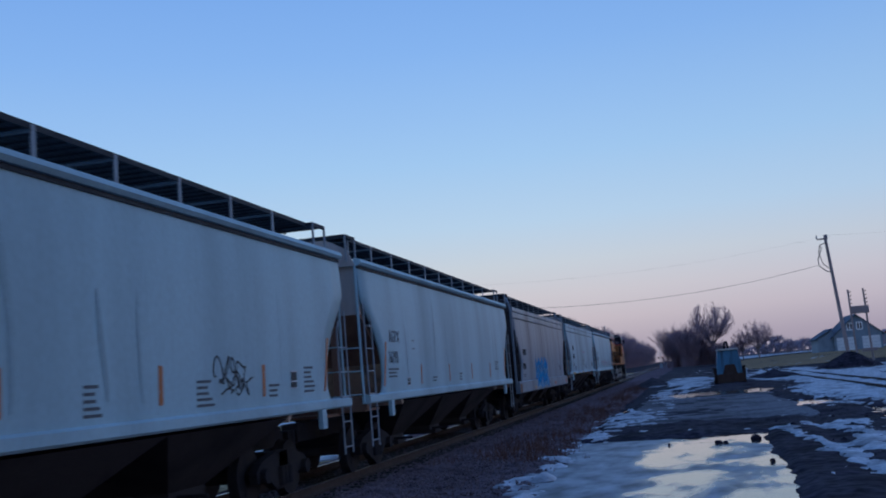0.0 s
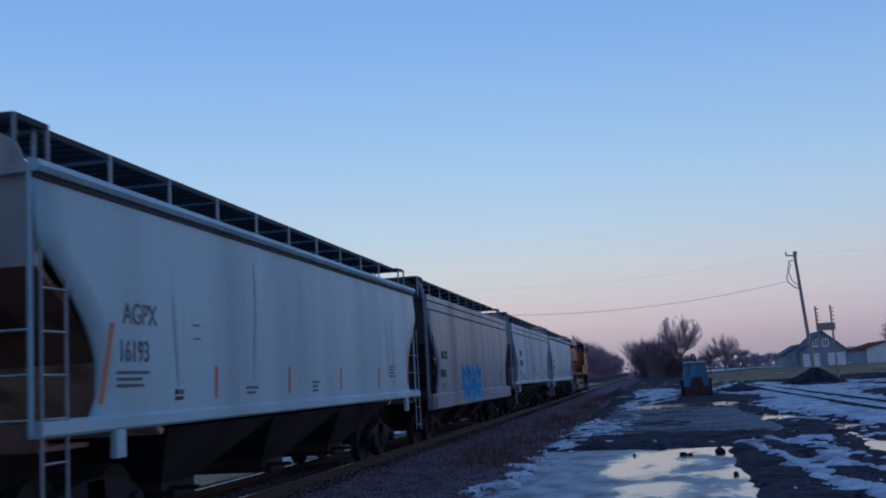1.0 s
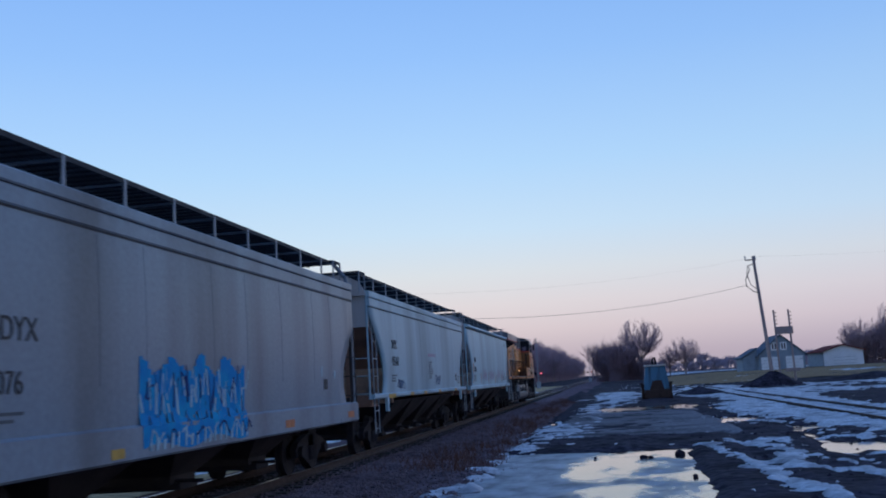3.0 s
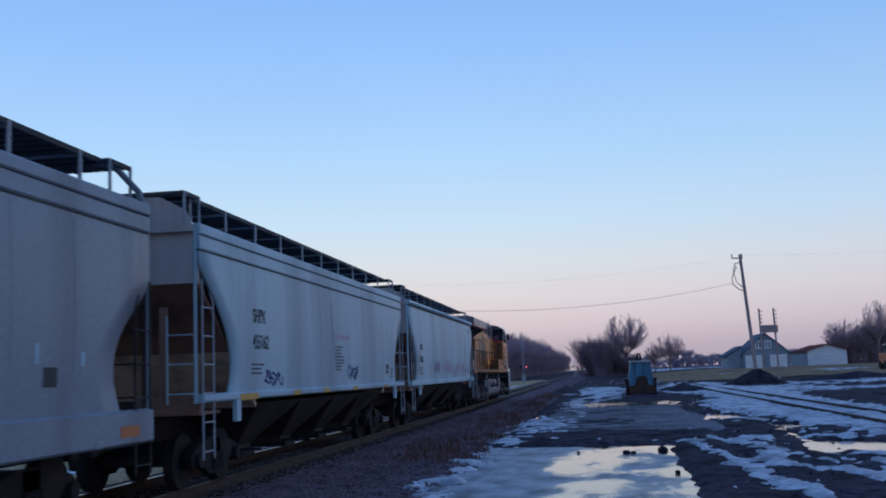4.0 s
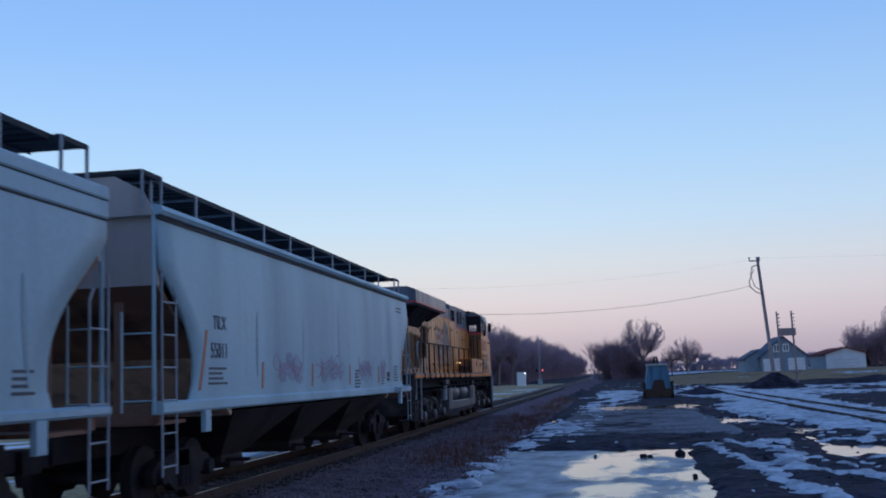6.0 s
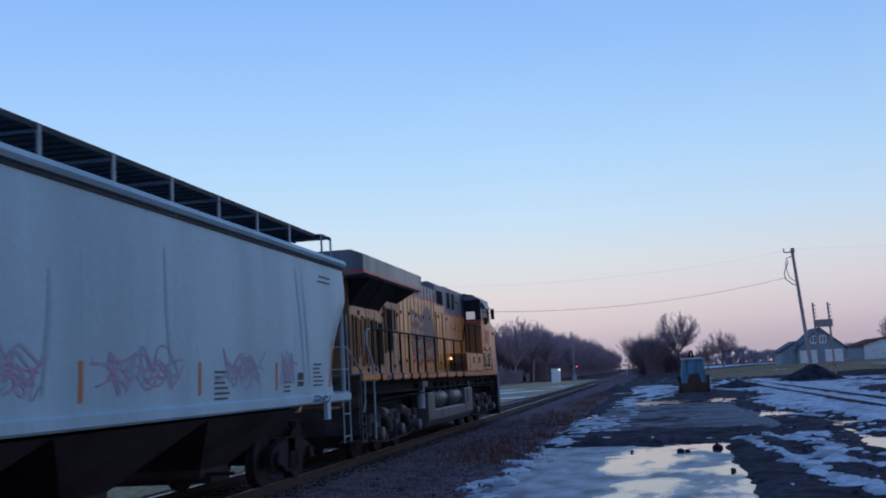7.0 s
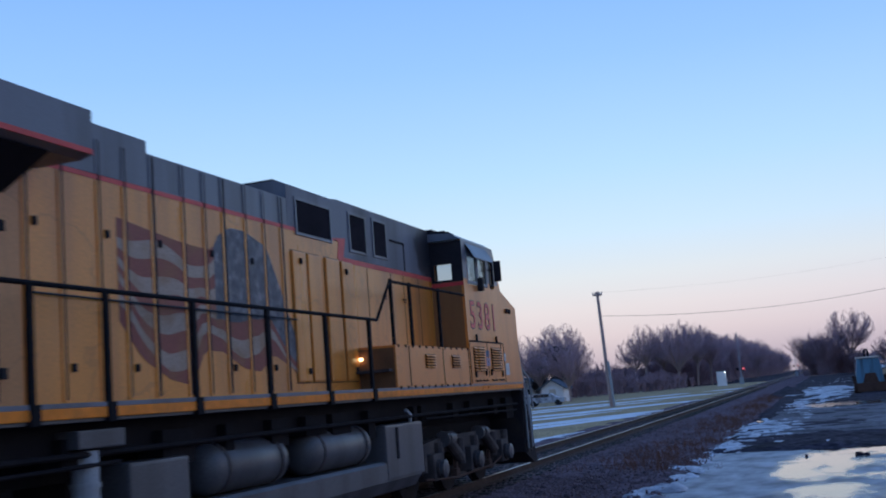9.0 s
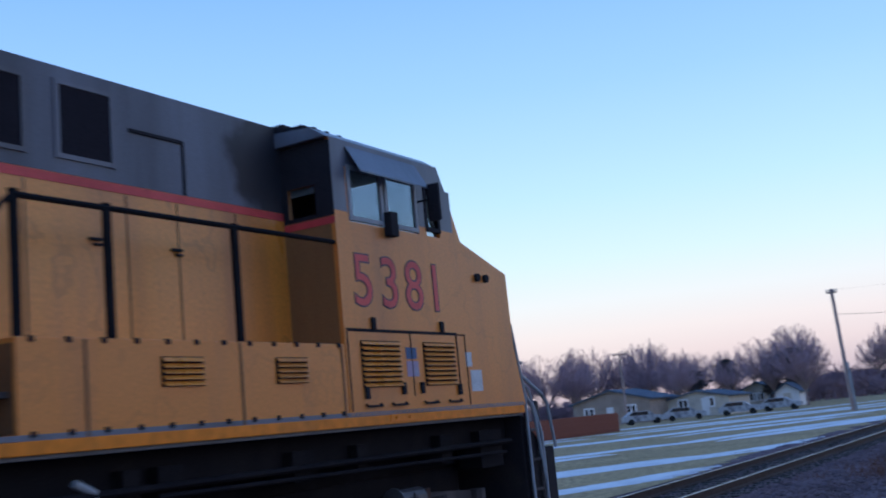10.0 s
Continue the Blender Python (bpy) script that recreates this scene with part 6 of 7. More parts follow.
            b.transform(Matrix.Translation((1.40, yc + q, 0.53)) @ Matrix.Rotation(radians(-90), 4, "Z"))
            part("axle_cap", b, TANK, tr, "grey axle bearing cap")
        b = B()
        pipe(b, [(1.34, yc - 2.6, 0.40), (1.34, yc - 1.0, 0.30), (1.34, yc + 1.2, 0.34), (1.34, yc + 2.5, 0.58)], 0.022, 6)
        part("sand_pipe", b, MUDDY_BROWN, tr)
        for q in (-2.0, 0, 2.0):
            wheelset(tr, yc + q, 0.53)
    return car


# ---- things that move ----
def place(t):
    for (ta, a), (tb, b_) in zip(RUN, RUN[1:]):
        if ta <= t <= tb:
            return a + (b_ - a) * (t - ta) / (tb - ta)
    return RUN[-1][1]


def motions():
    for car, c in TRAIN:
        walk(car, [(t, pose(XC, c + s, 0)) for t, s in RUN])
    for ob, y, r in ROLLING:
        rows = []
        for i in range(301):
            a = (place(i / 30) - RUN[0][1]) / r
            rows.append((i / 30, Matrix.Translation((0, y, r)) @ Matrix.Rotation(-a, 4, "X")))
        walk(ob, rows)


# ---- trees ----
def tube(co, fa, a, b, r0, r1):
    d = b - a
    s = d.orthogonal().normalized()
    t = d.normalized().cross(s)
    i = len(co)
    for p, r in ((a, r0), (b, r1)):
        for k in range(3):
            q = p + r * (s * math.cos(k * 2.094) + t * math.sin(k * 2.094))
            co.append((q.x, q.y, q.z))
    for k in range(3):
        fa.append((i + k, i + (k + 1) % 3, i + 3 + (k + 1) % 3, i + 3 + k))


def spike(co, fa, a, b, r):
    """A thin twig that runs out to a point."""
    d = b - a
    s = d.orthogonal().normalized()
    t = d.normalized().cross(s)
    i = len(co)
    for k in range(3):
        q = a + r * (s * math.cos(k * 2.094) + t * math.sin(k * 2.094))
        co.append((q.x, q.y, q.z))
    co.append((b.x, b.y, b.z))
    fa.extend(((i, i + 1, i + 3), (i + 1, i + 2, i + 3), (i + 2, i, i + 3)))


def branch_out(rng, p, d, length, r, level, levels, out, thin, spread):
    """A limb that forks again and again; out(level) gives the lists that it goes to."""
    q = p
    if level + 1 >= levels:
        spike(*out(level), p, p + d * length * 1.2, r * 1.25)
        return
    for s in range(2):
        d = (d + Vector((rng.uniform(-1, 1), rng.uniform(-1, 1), rng.uniform(-0.3, 0.6))) * 0.13).normalized()
        e = q + d * length / 2
        r2 = max(thin * 0.6, r * 0.86)
        tube(*out(level), q, e, r, r2)
        q, r = e, r2
        if s == 0 and level > 0 and level < levels - 1 and rng.random() < 0.55:
            a = rng.uniform(0, math.tau)
            g = (d + Vector((math.cos(a), math.sin(a), rng.uniform(0.0, 0.5))) * spread).normalized()
            branch_out(rng, q, g, length * 0.62, max(thin, r * 0.55), min(levels - 1, level + 2), levels, out, thin, spread)
    a0 = rng.uniform(0, math.tau)
    n = 3 if level in (0, 1, 3, 5) else 2
    for i in range(n):
        a = a0 + i * math.tau / n + rng.uniform(-0.5, 0.5)
        g = (d + Vector((math.cos(a), math.sin(a), rng.uniform(0.05, 0.35))) * spread * rng.uniform(0.6, 1.15)).normalized()
        branch_out(rng, q, g, length * rng.uniform(0.68, 0.88), max(thin, r * 0.66), level + 1, levels, out, thin, spread)


def tree_meshes(seed, height, wide, bare_trunk, clumps=1.0):
    """A forked trunk, limbs that sweep up and out like a vase, and a rounded crown of fine bare twigs."""
    rng = random.Random(seed)
    trunk, twigs = ([], []), ([], [])

    def curve(out, p, q, r0, r1, lean, n=4):
        """From p to q; leaves p along lean."""
        m_ = p + lean * (q - p).length * 0.5
        pts = [p.lerp(m_, i / n).lerp(m_.lerp(q, i / n), i / n) for i in range(n + 1)]
        for i in range(n):
            tube(*out, pts[i], pts[i + 1], r0 + (r1 - r0) * i / n, r0 + (r1 - r0) * (i + 1) / n)
        return pts

    up = Vector((0, 0, 1))
    fork = Vector((rng.uniform(-0.3, 0.3), 0.0, height * bare_trunk))
    curve(trunk, Vector((0, 0, -0.4)), fork, 0.024 * height, 0.018 * height, up)
    cz, rz = height * (0.5 + bare_trunk * 0.30), height * (0.5 - bare_trunk * 0.30)

    def inside(q, k=1.0):
        v = Vector((q.x / wide, q.y / wide, (q.z - cz) / rz))
        if v.length > k:
            v *= k / v.length
        return Vector((v.x * wide, v.y * wide, cz + v.z * rz))

    for i in range(20):
        a, e = i * 2.4 + rng.uniform(-0.4, 0.4), 0.97 - 1.42 * (i + 0.3) / 20
        c = math.sqrt(max(0.03, 1 - e * e))
        k = rng.uniform(0.80, 0.95)
        tip = Vector((wide * k * c * math.cos(a), wide * k * c * math.sin(a), cz + rz * k * e))
        start = Vector((0, 0, -0.4)).lerp(fork, rng.uniform(0.85, 1.0))
        limb = curve(trunk, start, tip, 0.0085 * height, 0.025, (up + Vector((math.cos(a), math.sin(a), 0)) * 0.75 * c).normalized(), 7)
        for j in range(int(11 * clumps)):
            f = rng.uniform(0.3, 0.95)
            p = limb[int(f * 7)]
            d = (limb[min(7, int(f * 7) + 1)] - limb[int(f * 7) - 1]).normalized()
            d = (d * 0.8 + up * 0.35 + Vector((rng.uniform(-1, 1), rng.uniform(-1, 1), rng.uniform(-0.5, 0.5))) * 0.75).normalized()
            q = inside(p + d * rng.uniform(0.12, 0.24) * height, 0.97)
            bough = curve(twigs, p, q, 0.028, 0.014, d, 3)
            for _ in range(16):
                u = bough[rng.randrange(1, 4)]
                g = (d * 0.7 + up * 0.3 + Vector((rng.uniform(-1, 1), rng.uniform(-1, 1), rng.uniform(-0.7, 0.7))) * 0.8).normalized()
                w = inside(u + g * rng.uniform(0.04, 0.10) * height, 1.02)
                if (w - u).length > 0.05:
                    spike(*twigs, u, w, 0.019)
    k = height / max(c[2] for c in twigs[0])
    out = []
    for nm, (co, fa), m_ in (("trunk", trunk, BARK), ("crown", twigs, TWIG)):
        me = bpy.data.meshes.new(nm)
        me.from_pydata([(x, y, z * k) for x, y, z in co], [], fa)
        me.materials.append(m_)
        out.append(me)
    return out


def put_tree(kinds, i, x, y, z, scale, turn, group, label):
    t = tagged(new("bare_tree"), label, "tree", group)
    t.location, t.scale, t.rotation_euler = (x, y, z), (scale, scale, scale), (0, 0, turn)
    for nm, me in zip(("trunk", "crown"), kinds[i]):
        o = new(nm, me)
        o.parent = t
    return t


def thicket(name, rows, label, seed, material=None, density=1.0, w=0.030):
    """A dense mass of bare forking stems. rows: (x, y, z, radius, height)."""
    rng = random.Random(seed)
    co, fa = [], []
    for x, y, z, r, h in rows:
        for _ in range(int(26 * density)):
            a, q = rng.uniform(0, math.tau), r * math.sqrt(rng.random())
            hh = h * rng.uniform(0.45, 1.0) * (1 - 0.35 * (q / r) ** 2)
            d = Vector((rng.uniform(-0.2, 0.2), rng.uniform(-0.2, 0.2), 1)).normalized()
            branch_out(rng, Vector((x + q * math.cos(a), y + q * math.sin(a), z)), d, hh * 0.34, w * 1.6, 0, 4, lambda lv: (co, fa), w, 0.55)
    me = bpy.data.meshes.new(name)
    me.from_pydata(co, [], fa)
    me.materials.append(material or BRUSH)
    return tagged(new(name, me), label, "woods", kind="stuff")


def build_trees():
    kinds = [tree_meshes(s, 12.0, wd, bt, cl) for s, wd, bt, cl in ((1, 4.9, 0.22, 1.7), (2, 4.0, 0.36, 1.0), (3, 4.7, 0.30, 1.8), (4, 3.0, 0.38, 0.8), (5, 4.6, 0.26, 1.2))]
    rng = random.Random(12)
    lab = "tall bare winter tree with a fine twiggy crown"
    # the pair of trees beyond the yard
    put_tree(kinds, 2, 7.7, 262, 0.3, 1.22, 0.4, "trees beyond the yard", "large bare rounded tree standing beyond the yard")
    put_tree(kinds, 0, 18.0, 264, 0.5, 0.80, 1.4, "trees beyond the yard", "smaller bare rounded tree standing in the field")
    put_tree(kinds, 4, 14.6, 268, 0.5, 0.62, 2.4, "trees beyond the yard", "smaller bare rounded tree standing in the field")
    rows = [(-2.2 + 1.6 * i, 258 + rng.uniform(-5, 5), 0.0, 1.5, rng.uniform(10.0, 12.5) if i < 5 else 6.0) for i in range(8)]
    thicket("thicket", rows, "dense dark bare thicket at the foot of a tree", 1, density=2.2, w=0.042)
    # tall open-crowned trees at the near end of the woods
    for i, (x, y, k) in enumerate(((-38.5, 238, 1.0), (-35.0, 232, 1.2), (-32.0, 240, 1.12), (-28.2, 233, 1.22), (-24.8, 238, 1.18), (-22.5, 244, 1.04), (-30.2, 246, 1.2))):
        put_tree(kinds, (1, 3, 1, 4, 1, 3, 2)[i], x, y, -0.1, k, 1.7 * i, "woods along the track", "tall open-crowned bare tree at the end of the woods")
    # woods along the far side of the track
    for i in range(50):
        y = 262 + 900 * (i / 49) ** 1.5 + rng.uniform(-6, 6)
        x = -25 - rng.uniform(0, 14)
        put_tree(kinds, i % 5, x, y, -0.1, rng.uniform(1.0, 1.2) + 0.35 * min(1.0, (y - 262) / 180), rng.uniform(0, 6), "woods along the track", lab)
    rows = [(-25 - rng.uniform(0, 13), 250 + 700 * (i / 89) ** 1.4, -0.2, 4.5, rng.uniform(6.5, 9.5) + 4.0 * min(1.0, i / 30)) for i in range(90)]
    thicket("woods_thicket", rows, "dense dark bare woods along the railway", 2, density=0.95, w=0.06)
    rows = [(-26 - 1.5 * i, 246 + rng.uniform(-5, 5), -0.2, 3.0, rng.uniform(5.5, 8.0)) for i in range(20)]
    thicket("woods_edge", rows, "dense dark bare undergrowth at the edge of the woods", 21, density=1.3, w=0.05)
    # trees behind the houses across the track
    for i in range(30):
        y = rng.uniform(140, 215)
        x = -32 - 75 * (i / 29) - rng.uniform(0, 6)
        put_tree(kinds, rng.randrange(5), x, y, -0.1, rng.uniform(0.75, 1.05) * y / 165, rng.uniform(0, 6), "trees behind the houses", "bare winter tree behind the low houses")
    rows = [(-26 - 1.2 * i, 205 + rng.uniform(-14, 14) - 0.5 * i, -0.2, 4.0, rng.uniform(3.0, 5.5)) for i in range(80)]
    thicket("hedgerow", rows, "dark bare hedgerow behind the low houses", 3, density=0.6, w=0.075)
    # clump at the right
    for i in range(9):
        put_tree(kinds, i % 5, 50.5 + 2.2 * i + rng.uniform(-1, 1), 232 + rng.uniform(-4, 8), 0.8, rng.uniform(0.65, 0.85), rng.uniform(0, 6), "trees beside the shed", "bare tree in a dark clump beside the shed")
    put_tree(kinds, 3, 57.5, 228, 0.8, 1.10, 2.0, "trees beside the shed", "tall slender bare tree rising over a dark clump")
    rows = [(51 + 1.5 * i, 233 + rng.uniform(-3, 3), 0.6, 2.6, rng.uniform(7, 10)) for i in range(12)]
    thicket("thicket", rows, "dense dark bare thicket beside the shed", 5, density=1.5, w=0.072)
    # far wood line on the horizon, distance haze mixed into its twig colour
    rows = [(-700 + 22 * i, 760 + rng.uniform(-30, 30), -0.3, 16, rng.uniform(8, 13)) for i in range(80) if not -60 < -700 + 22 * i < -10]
    thicket("far_woods", rows, "far bare wood line on the horizon", 6, HAZE_TINTED_TWIG, density=0.3, w=0.42)
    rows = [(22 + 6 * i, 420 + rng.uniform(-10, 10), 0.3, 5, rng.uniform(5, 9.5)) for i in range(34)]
    thicket("far_hedge", rows, "bare hedge behind the houses, coloured paler for haze", 7, HAZE_TINTED_TWIG, density=0.8, w=0.14)


def build_evergreens():
    rng = random.Random(8)
    co, fa = [], []
    for i in range(700):
        z = rng.uniform(1.0, 10.0)
        r = (1.2 + 1.5 * math.sin((10.6 - z) * 0.42) ** 2 + 0.5 * math.sin(z * 2.1)) * rng.uniform(0.3, 1.15)
        a = rng.uniform(0, math.tau)
        p = Vector((0, 0, z + 0.3))
        q = Vector((r * math.cos(a), r * math.sin(a), z - 0.25 * r))
        tube(co, fa, p, q, 0.04, 0.02)
        for _ in range(7):
            m_ = p.lerp(q, rng.uniform(0.35, 1.0))
            tube(co, fa, m_, m_ + Vector((rng.uniform(-0.5, 0.5), rng.uniform(-0.5, 0.5), rng.uniform(-0.3, 0.35))), 0.06, 0.02)
    crown = bpy.data.meshes.new("crown")
    crown.from_pydata(co, [], fa)
    crown.materials.append(EVERGREEN)
    b = B()
    rod(b, (0, 0, -0.3), (0, 0, 10.2), 0.18, 8, 0.03)
    trunk = mesh_of("trunk", b, BARK)
    for x, y, s in ((-36.5, 156, 0.80), (-41, 162, 0.72), (-46.5, 158, 0.75), (-53, 162, 0.65)):
        t = tagged(new("evergreen_tree"), "dark shaggy evergreen behind the low houses", "tree", "trees behind the houses")
        t.location, t.scale, t.rotation_euler = (x, y, -0.2), (s * 1.25, s * 1.25, s), (0, 0, x)
        for nm, me in (("trunk", trunk), ("crown", crown)):
            new(nm, me).parent = t


# ---- poles, wires, buildings and machines ----
def build_pole(name, base, top, r, label, arm=0.0):
    p = thing(name, label, "utility pole")
    b = B()
    rod(b, base, top, r, 12, r * 0.7)
    part("post", b, POLE_WOOD, p)
    if arm:
        b = B()
        t = Vector(top)
        box(b, t.x - arm, t.x + arm, t.y - 0.06, t.y + 0.06, t.z - 0.35, t.z - 0.22)
        part("crossarm", b, POLE_WOOD, p)
        for k in (-1, -0.5, 0.5, 1):
            b = B()
            rod(b, (t.x + arm * 0.92 * k, t.y, t.z - 0.22), (t.x + arm * 0.92 * k, t.y, t.z - 0.02), 0.05, 8)
            part("insulator", b, PALE_STEEL, p)
    return p


def build_wire(name, a, b_, sag, r, label):
    b = B()
    a, b_ = Vector(a), Vector(b_)
    pts = [a.lerp(b_, i / 20) - Vector((0, 0, sag * 4 * (i / 20) * (1 - i / 20))) for i in range(21)]
    pipe(b, pts, r, 5)
    single(name, b, WIRE, label, "wire")


def build_poles():
    p = build_pole("utility_pole", (15.2, 105, -0.4), (14.35, 105, 12.15), 0.19, "leaning weathered wooden utility pole with looping cables")
    b = B()
    box(b, 13.6, 14.6, 104.9, 105.02, 11.75, 11.87)
    part("crossarm", b, POLE_WOOD, p)
    for dx in (-0.75, 0.0, 0.18):
        b = B()
        rod(b, (14.35 + dx, 105, 11.85), (14.35 + dx, 105, 12.2), 0.06, 8)
        part("insulator", b, PALE_STEEL, p)
    b = B()
    pipe(b, [(14.4, 104.8, 11.4), (13.75, 104.8, 11.25), (13.9, 104.8, 10.9), (13.45, 104.8, 9.9), (13.5, 104.8, 9.3), (14.1, 104.8, 8.75), (14.6, 104.8, 8.6)], 0.045, 6)
    pipe(b, [(13.75, 104.8, 11.2), (13.6, 104.8, 10.5), (13.9, 104.8, 9.4), (14.5, 104.8, 8.9)], 0.035, 6)
    part("cable_loop", b, WIRE, p, "dark looping service cables")
    build_wire("service_wire", (13.5, 105, 9.4), (-16.6, 88.5, 7.4), 1.1, 0.016, "dark sagging service cable")
    build_wire("line_wire", (13.7, 105, 11.95), (-16.75, 88.5, 9.4), 0.74, 0.0035, "thin pale power line")
    build_wire("line_wire", (14.4, 105, 12.1), (60, 92, 12.0), 0.9, 0.0035, "thin pale power line")
    p = build_pole("utility_pole", (-16.45, 88.5, -0.4), (-16.75, 88.5, 9.45), 0.17, "weathered wooden utility pole beyond the track", 0.4)
    b = B()
    rod(b, (-16.2, 88.3, -0.3), (-16.35, 88.3, 3.6), 0.10, 8)
    part("cable_riser", b, PALE_STEEL, p)
    build_pole("utility_pole", (-47, 118, -0.3), (-47, 118, 8.2), 0.16, "wooden utility pole among the houses", 0.9)
    # twin-pole frame with a board and insulator pegs
    f = thing("pole_frame", "dark twin-pole frame with a crossboard and insulator pegs", "pole frame")
    for x in (18.75, 20.35):
        b = B()
        rod(b, (x + 0.15, 125, -0.4), (x, 125, 7.85), 0.13, 10, 0.10)
        post = part("post", b, POLE_WOOD, f)
        for k in range(4):
            b = B()
            rod(b, (x + 0.05, 125, 7.5 - 0.42 * k), (x + 0.32, 125, 7.56 - 0.42 * k), 0.05, 6)
            part("insulator_peg", b, DARK_STEEL, post)
    b = B()
    box(b, 18.9, 20.7, 124.85, 125.1, 5.1, 5.95, 0.03)
    part("crossboard", b, POLE_WOOD, f)
    b = B()
    box(b, 19.5, 21.1, 124.8, 125.2, 0.9, 1.25, 0.03)
    part("lower_board", b, POLE_WOOD, f)


def window(parent, x0, x1, y, z0, z1):
    b = B()
    box(b, x0, x1, y - 0.02, y + 0.02, z0, z1)
    w = part("window", b, WINDOW, parent, "dark window with a white frame")
    b = B()
    for xa in (x0, (x0 + x1) / 2, x1):
        box(b, xa - 0.11, xa + 0.11, y - 0.06, y + 0.02, z0 - 0.06, z1 + 0.06)
    for za in (z0, z1):
        box(b, x0, x1, y - 0.055, y + 0.02, za - 0.11, za + 0.11)
    part("window_frame", b, WHITE_PAINT, w)


def gable_house(name, label, x0, x1, y0, y1, z0, eave, apex, wall_mat, roof_mat):
    h = thing(name, label, "house")
    xm = (x0 + x1) / 2
    b = B()
    prism(b, [(x0, z0 - 0.5), (x1, z0 - 0.5), (x1, eave), (xm, apex - 0.15), (x0, eave)], y0, y1)
    part("wall", b, wall_mat, h)
    for k, xe in ((-1, x0), (1, x1)):
        b = B()
        sl = (apex - eave) / abs(xe - xm)
        o = 0.45
        prism(b, [(xm, apex - 0.14), (xe + k * o, eave - sl * o - 0.02), (xe + k * o, eave - sl * o + 0.16), (xm, apex + 0.06)], y0 - 0.4, y1 + 0.4)
        part("roof", b, roof_mat, h)
    return h


def build_buildings():
    # grey-blue house with two white garage doors
    Y = 195.0
    h = gable_house("house", "grey-blue gabled house with two white garage doors", 26.0, 33.9, Y, Y + 12, 0.75, 3.5, 6.95, HOUSE_BLUE, ROOF_GREY)
    for x0, x1 in ((26.4, 29.3), (30.6, 33.5)):
        b = B()
        box(b, x0, x1, Y - 0.06, Y, 0.8, 3.1, 0.02)
        d = part("garage_door", b, WHITE_PAINT, h, "white garage door")
        b = B()
        for k in (1, 2, 3):
            box(b, x0 + 0.05, x1 - 0.05, Y - 0.075, Y - 0.055, 0.8 + 0.575 * k - 0.02, 0.8 + 0.575 * k + 0.02)
        part("door_seam", b, PALE_STEEL, d)
    window(h, 28.35, 29.25, Y, 4.3, 5.5)
    window(h, 29.95, 30.85, Y, 4.3, 5.5)
    b = B()
    prism(b, [(23.4, 0.3), (26.0, 0.3), (26.0, 4.6), (23.4, 3.1)], Y + 1.0, Y + 11)
    part("lean_to", b, HOUSE_BLUE, h)
    b = B()
    prism(b, [(23.0, 3.0), (26.0, 4.72), (26.0, 4.9), (23.0, 3.2)], Y + 0.7, Y + 11.3)
    part("lean_to_roof", b, ROOF_GREY, h)
    # white shed
    Y = 205.0
    h = gable_house("shed", "white gabled shed with a wide garage door and dull red roof", 38.9, 45.9, Y, Y + 16, 0.7, 3.6, 4.75, WHITE_PAINT, ROOF_RED)
    h["category"] = "shed"
    b = B()
    box(b, 40.6, 44.6, Y - 0.06, Y, 0.72, 3.0, 0.02)
    d = part("garage_door", b, WHITE_PAINT, h, "white garage door")
    for k in (1, 2, 3):
        b = B()
        box(b, 40.65, 44.55, Y - 0.08, Y - 0.055, 0.72 + 0.57 * k - 0.02, 0.72 + 0.57 * k + 0.02)
        part("door_seam", b, PALE_STEEL, d)
    # grey-blue overlay paints the shade onto the shed's white left wall
    b = B()
    box(b, 38.87, 38.9, Y + 0.02, Y + 15.98, 0.6, 3.45)
    part("side_wall_shade", b, HOUSE_BLUE, h, "white side wall painted grey-blue for its shade")
    # low houses across the track
    for x0, x1, y0, z, ea, ap, w_, lab in ((-55.5, -45.5, 122, -0.2, 2.6, 4.0, BROWN_WALL, "low tan house with a snowy grey roof"), (-45.6, -37.8, 128, -0.2, 2.05, 2.95, CREAM_WALL, "low cream house with a snowy grey roof"),
                                           (-47.0, -41.5, 165, -0.2, 2.4, 3.7, CREAM_WALL, "low cream house among bare trees")):
        h = gable_house("house", lab, x0, x1, y0, y0 + 9, z, ea, ap, w_, ROOF_GREY)
        window(h, x0 + 1.5, x0 + 2.7, y0, 0.9, 2.0)
        window(h, x1 - 3.0, x1 - 1.8, y0, 0.9, 2.0)
        b = B()
        box(b, x0 + 4.4, x0 + 5.3, y0 - 0.05, y0, -0.1, 1.95)
        part("door", b, WHITE_PAINT, h)
    h = gable_house("shed", "small white shed on the snowy lawn", -37.8, -34.6, 150, 154, -0.2, 1.9, 3.0, WHITE_PAINT, ROOF_GREY)
    h["category"] = "shed"
    b = B()
    box(b, -36.7, -35.7, 149.95, 150, -0.2, 1.6)
    part("door", b, CREAM_WALL, h)
    # board fence
    f = thing("board_fence", "rust-red board fence beside the snowy lawn", "fence")
    b = B()
    box(b, -0.07, 0.07, -0.02, 0.02, -0.3, 1.35)
    me = mesh_of("board", b, RED_FENCE)
    for i in range(110):
        o = new("board", me)
        o.parent = f
        o.location = (-37.5 + 0.02 * i, 68 + 0.17 * i, 0.03 * random.random())
        o.rotation_euler = (0, 0, radians(83))
    # white equipment cabinet and signal masts by the track
    c = thing("signal_cabinet", "white metal signal cabinet beside the track", "cabinet")
    b = B()
    box(b, -17.1, -15.6, 194.5, 196.5, -0.2, 2.35, 0.05)
    part("body", b, WHITE_PAINT, c)
    b = B()
    box(b, -17.2, -15.5, 194.4, 196.6, 2.35, 2.45, 0.03)
    part("roof", b, PALE_STEEL, c)
    b = B()
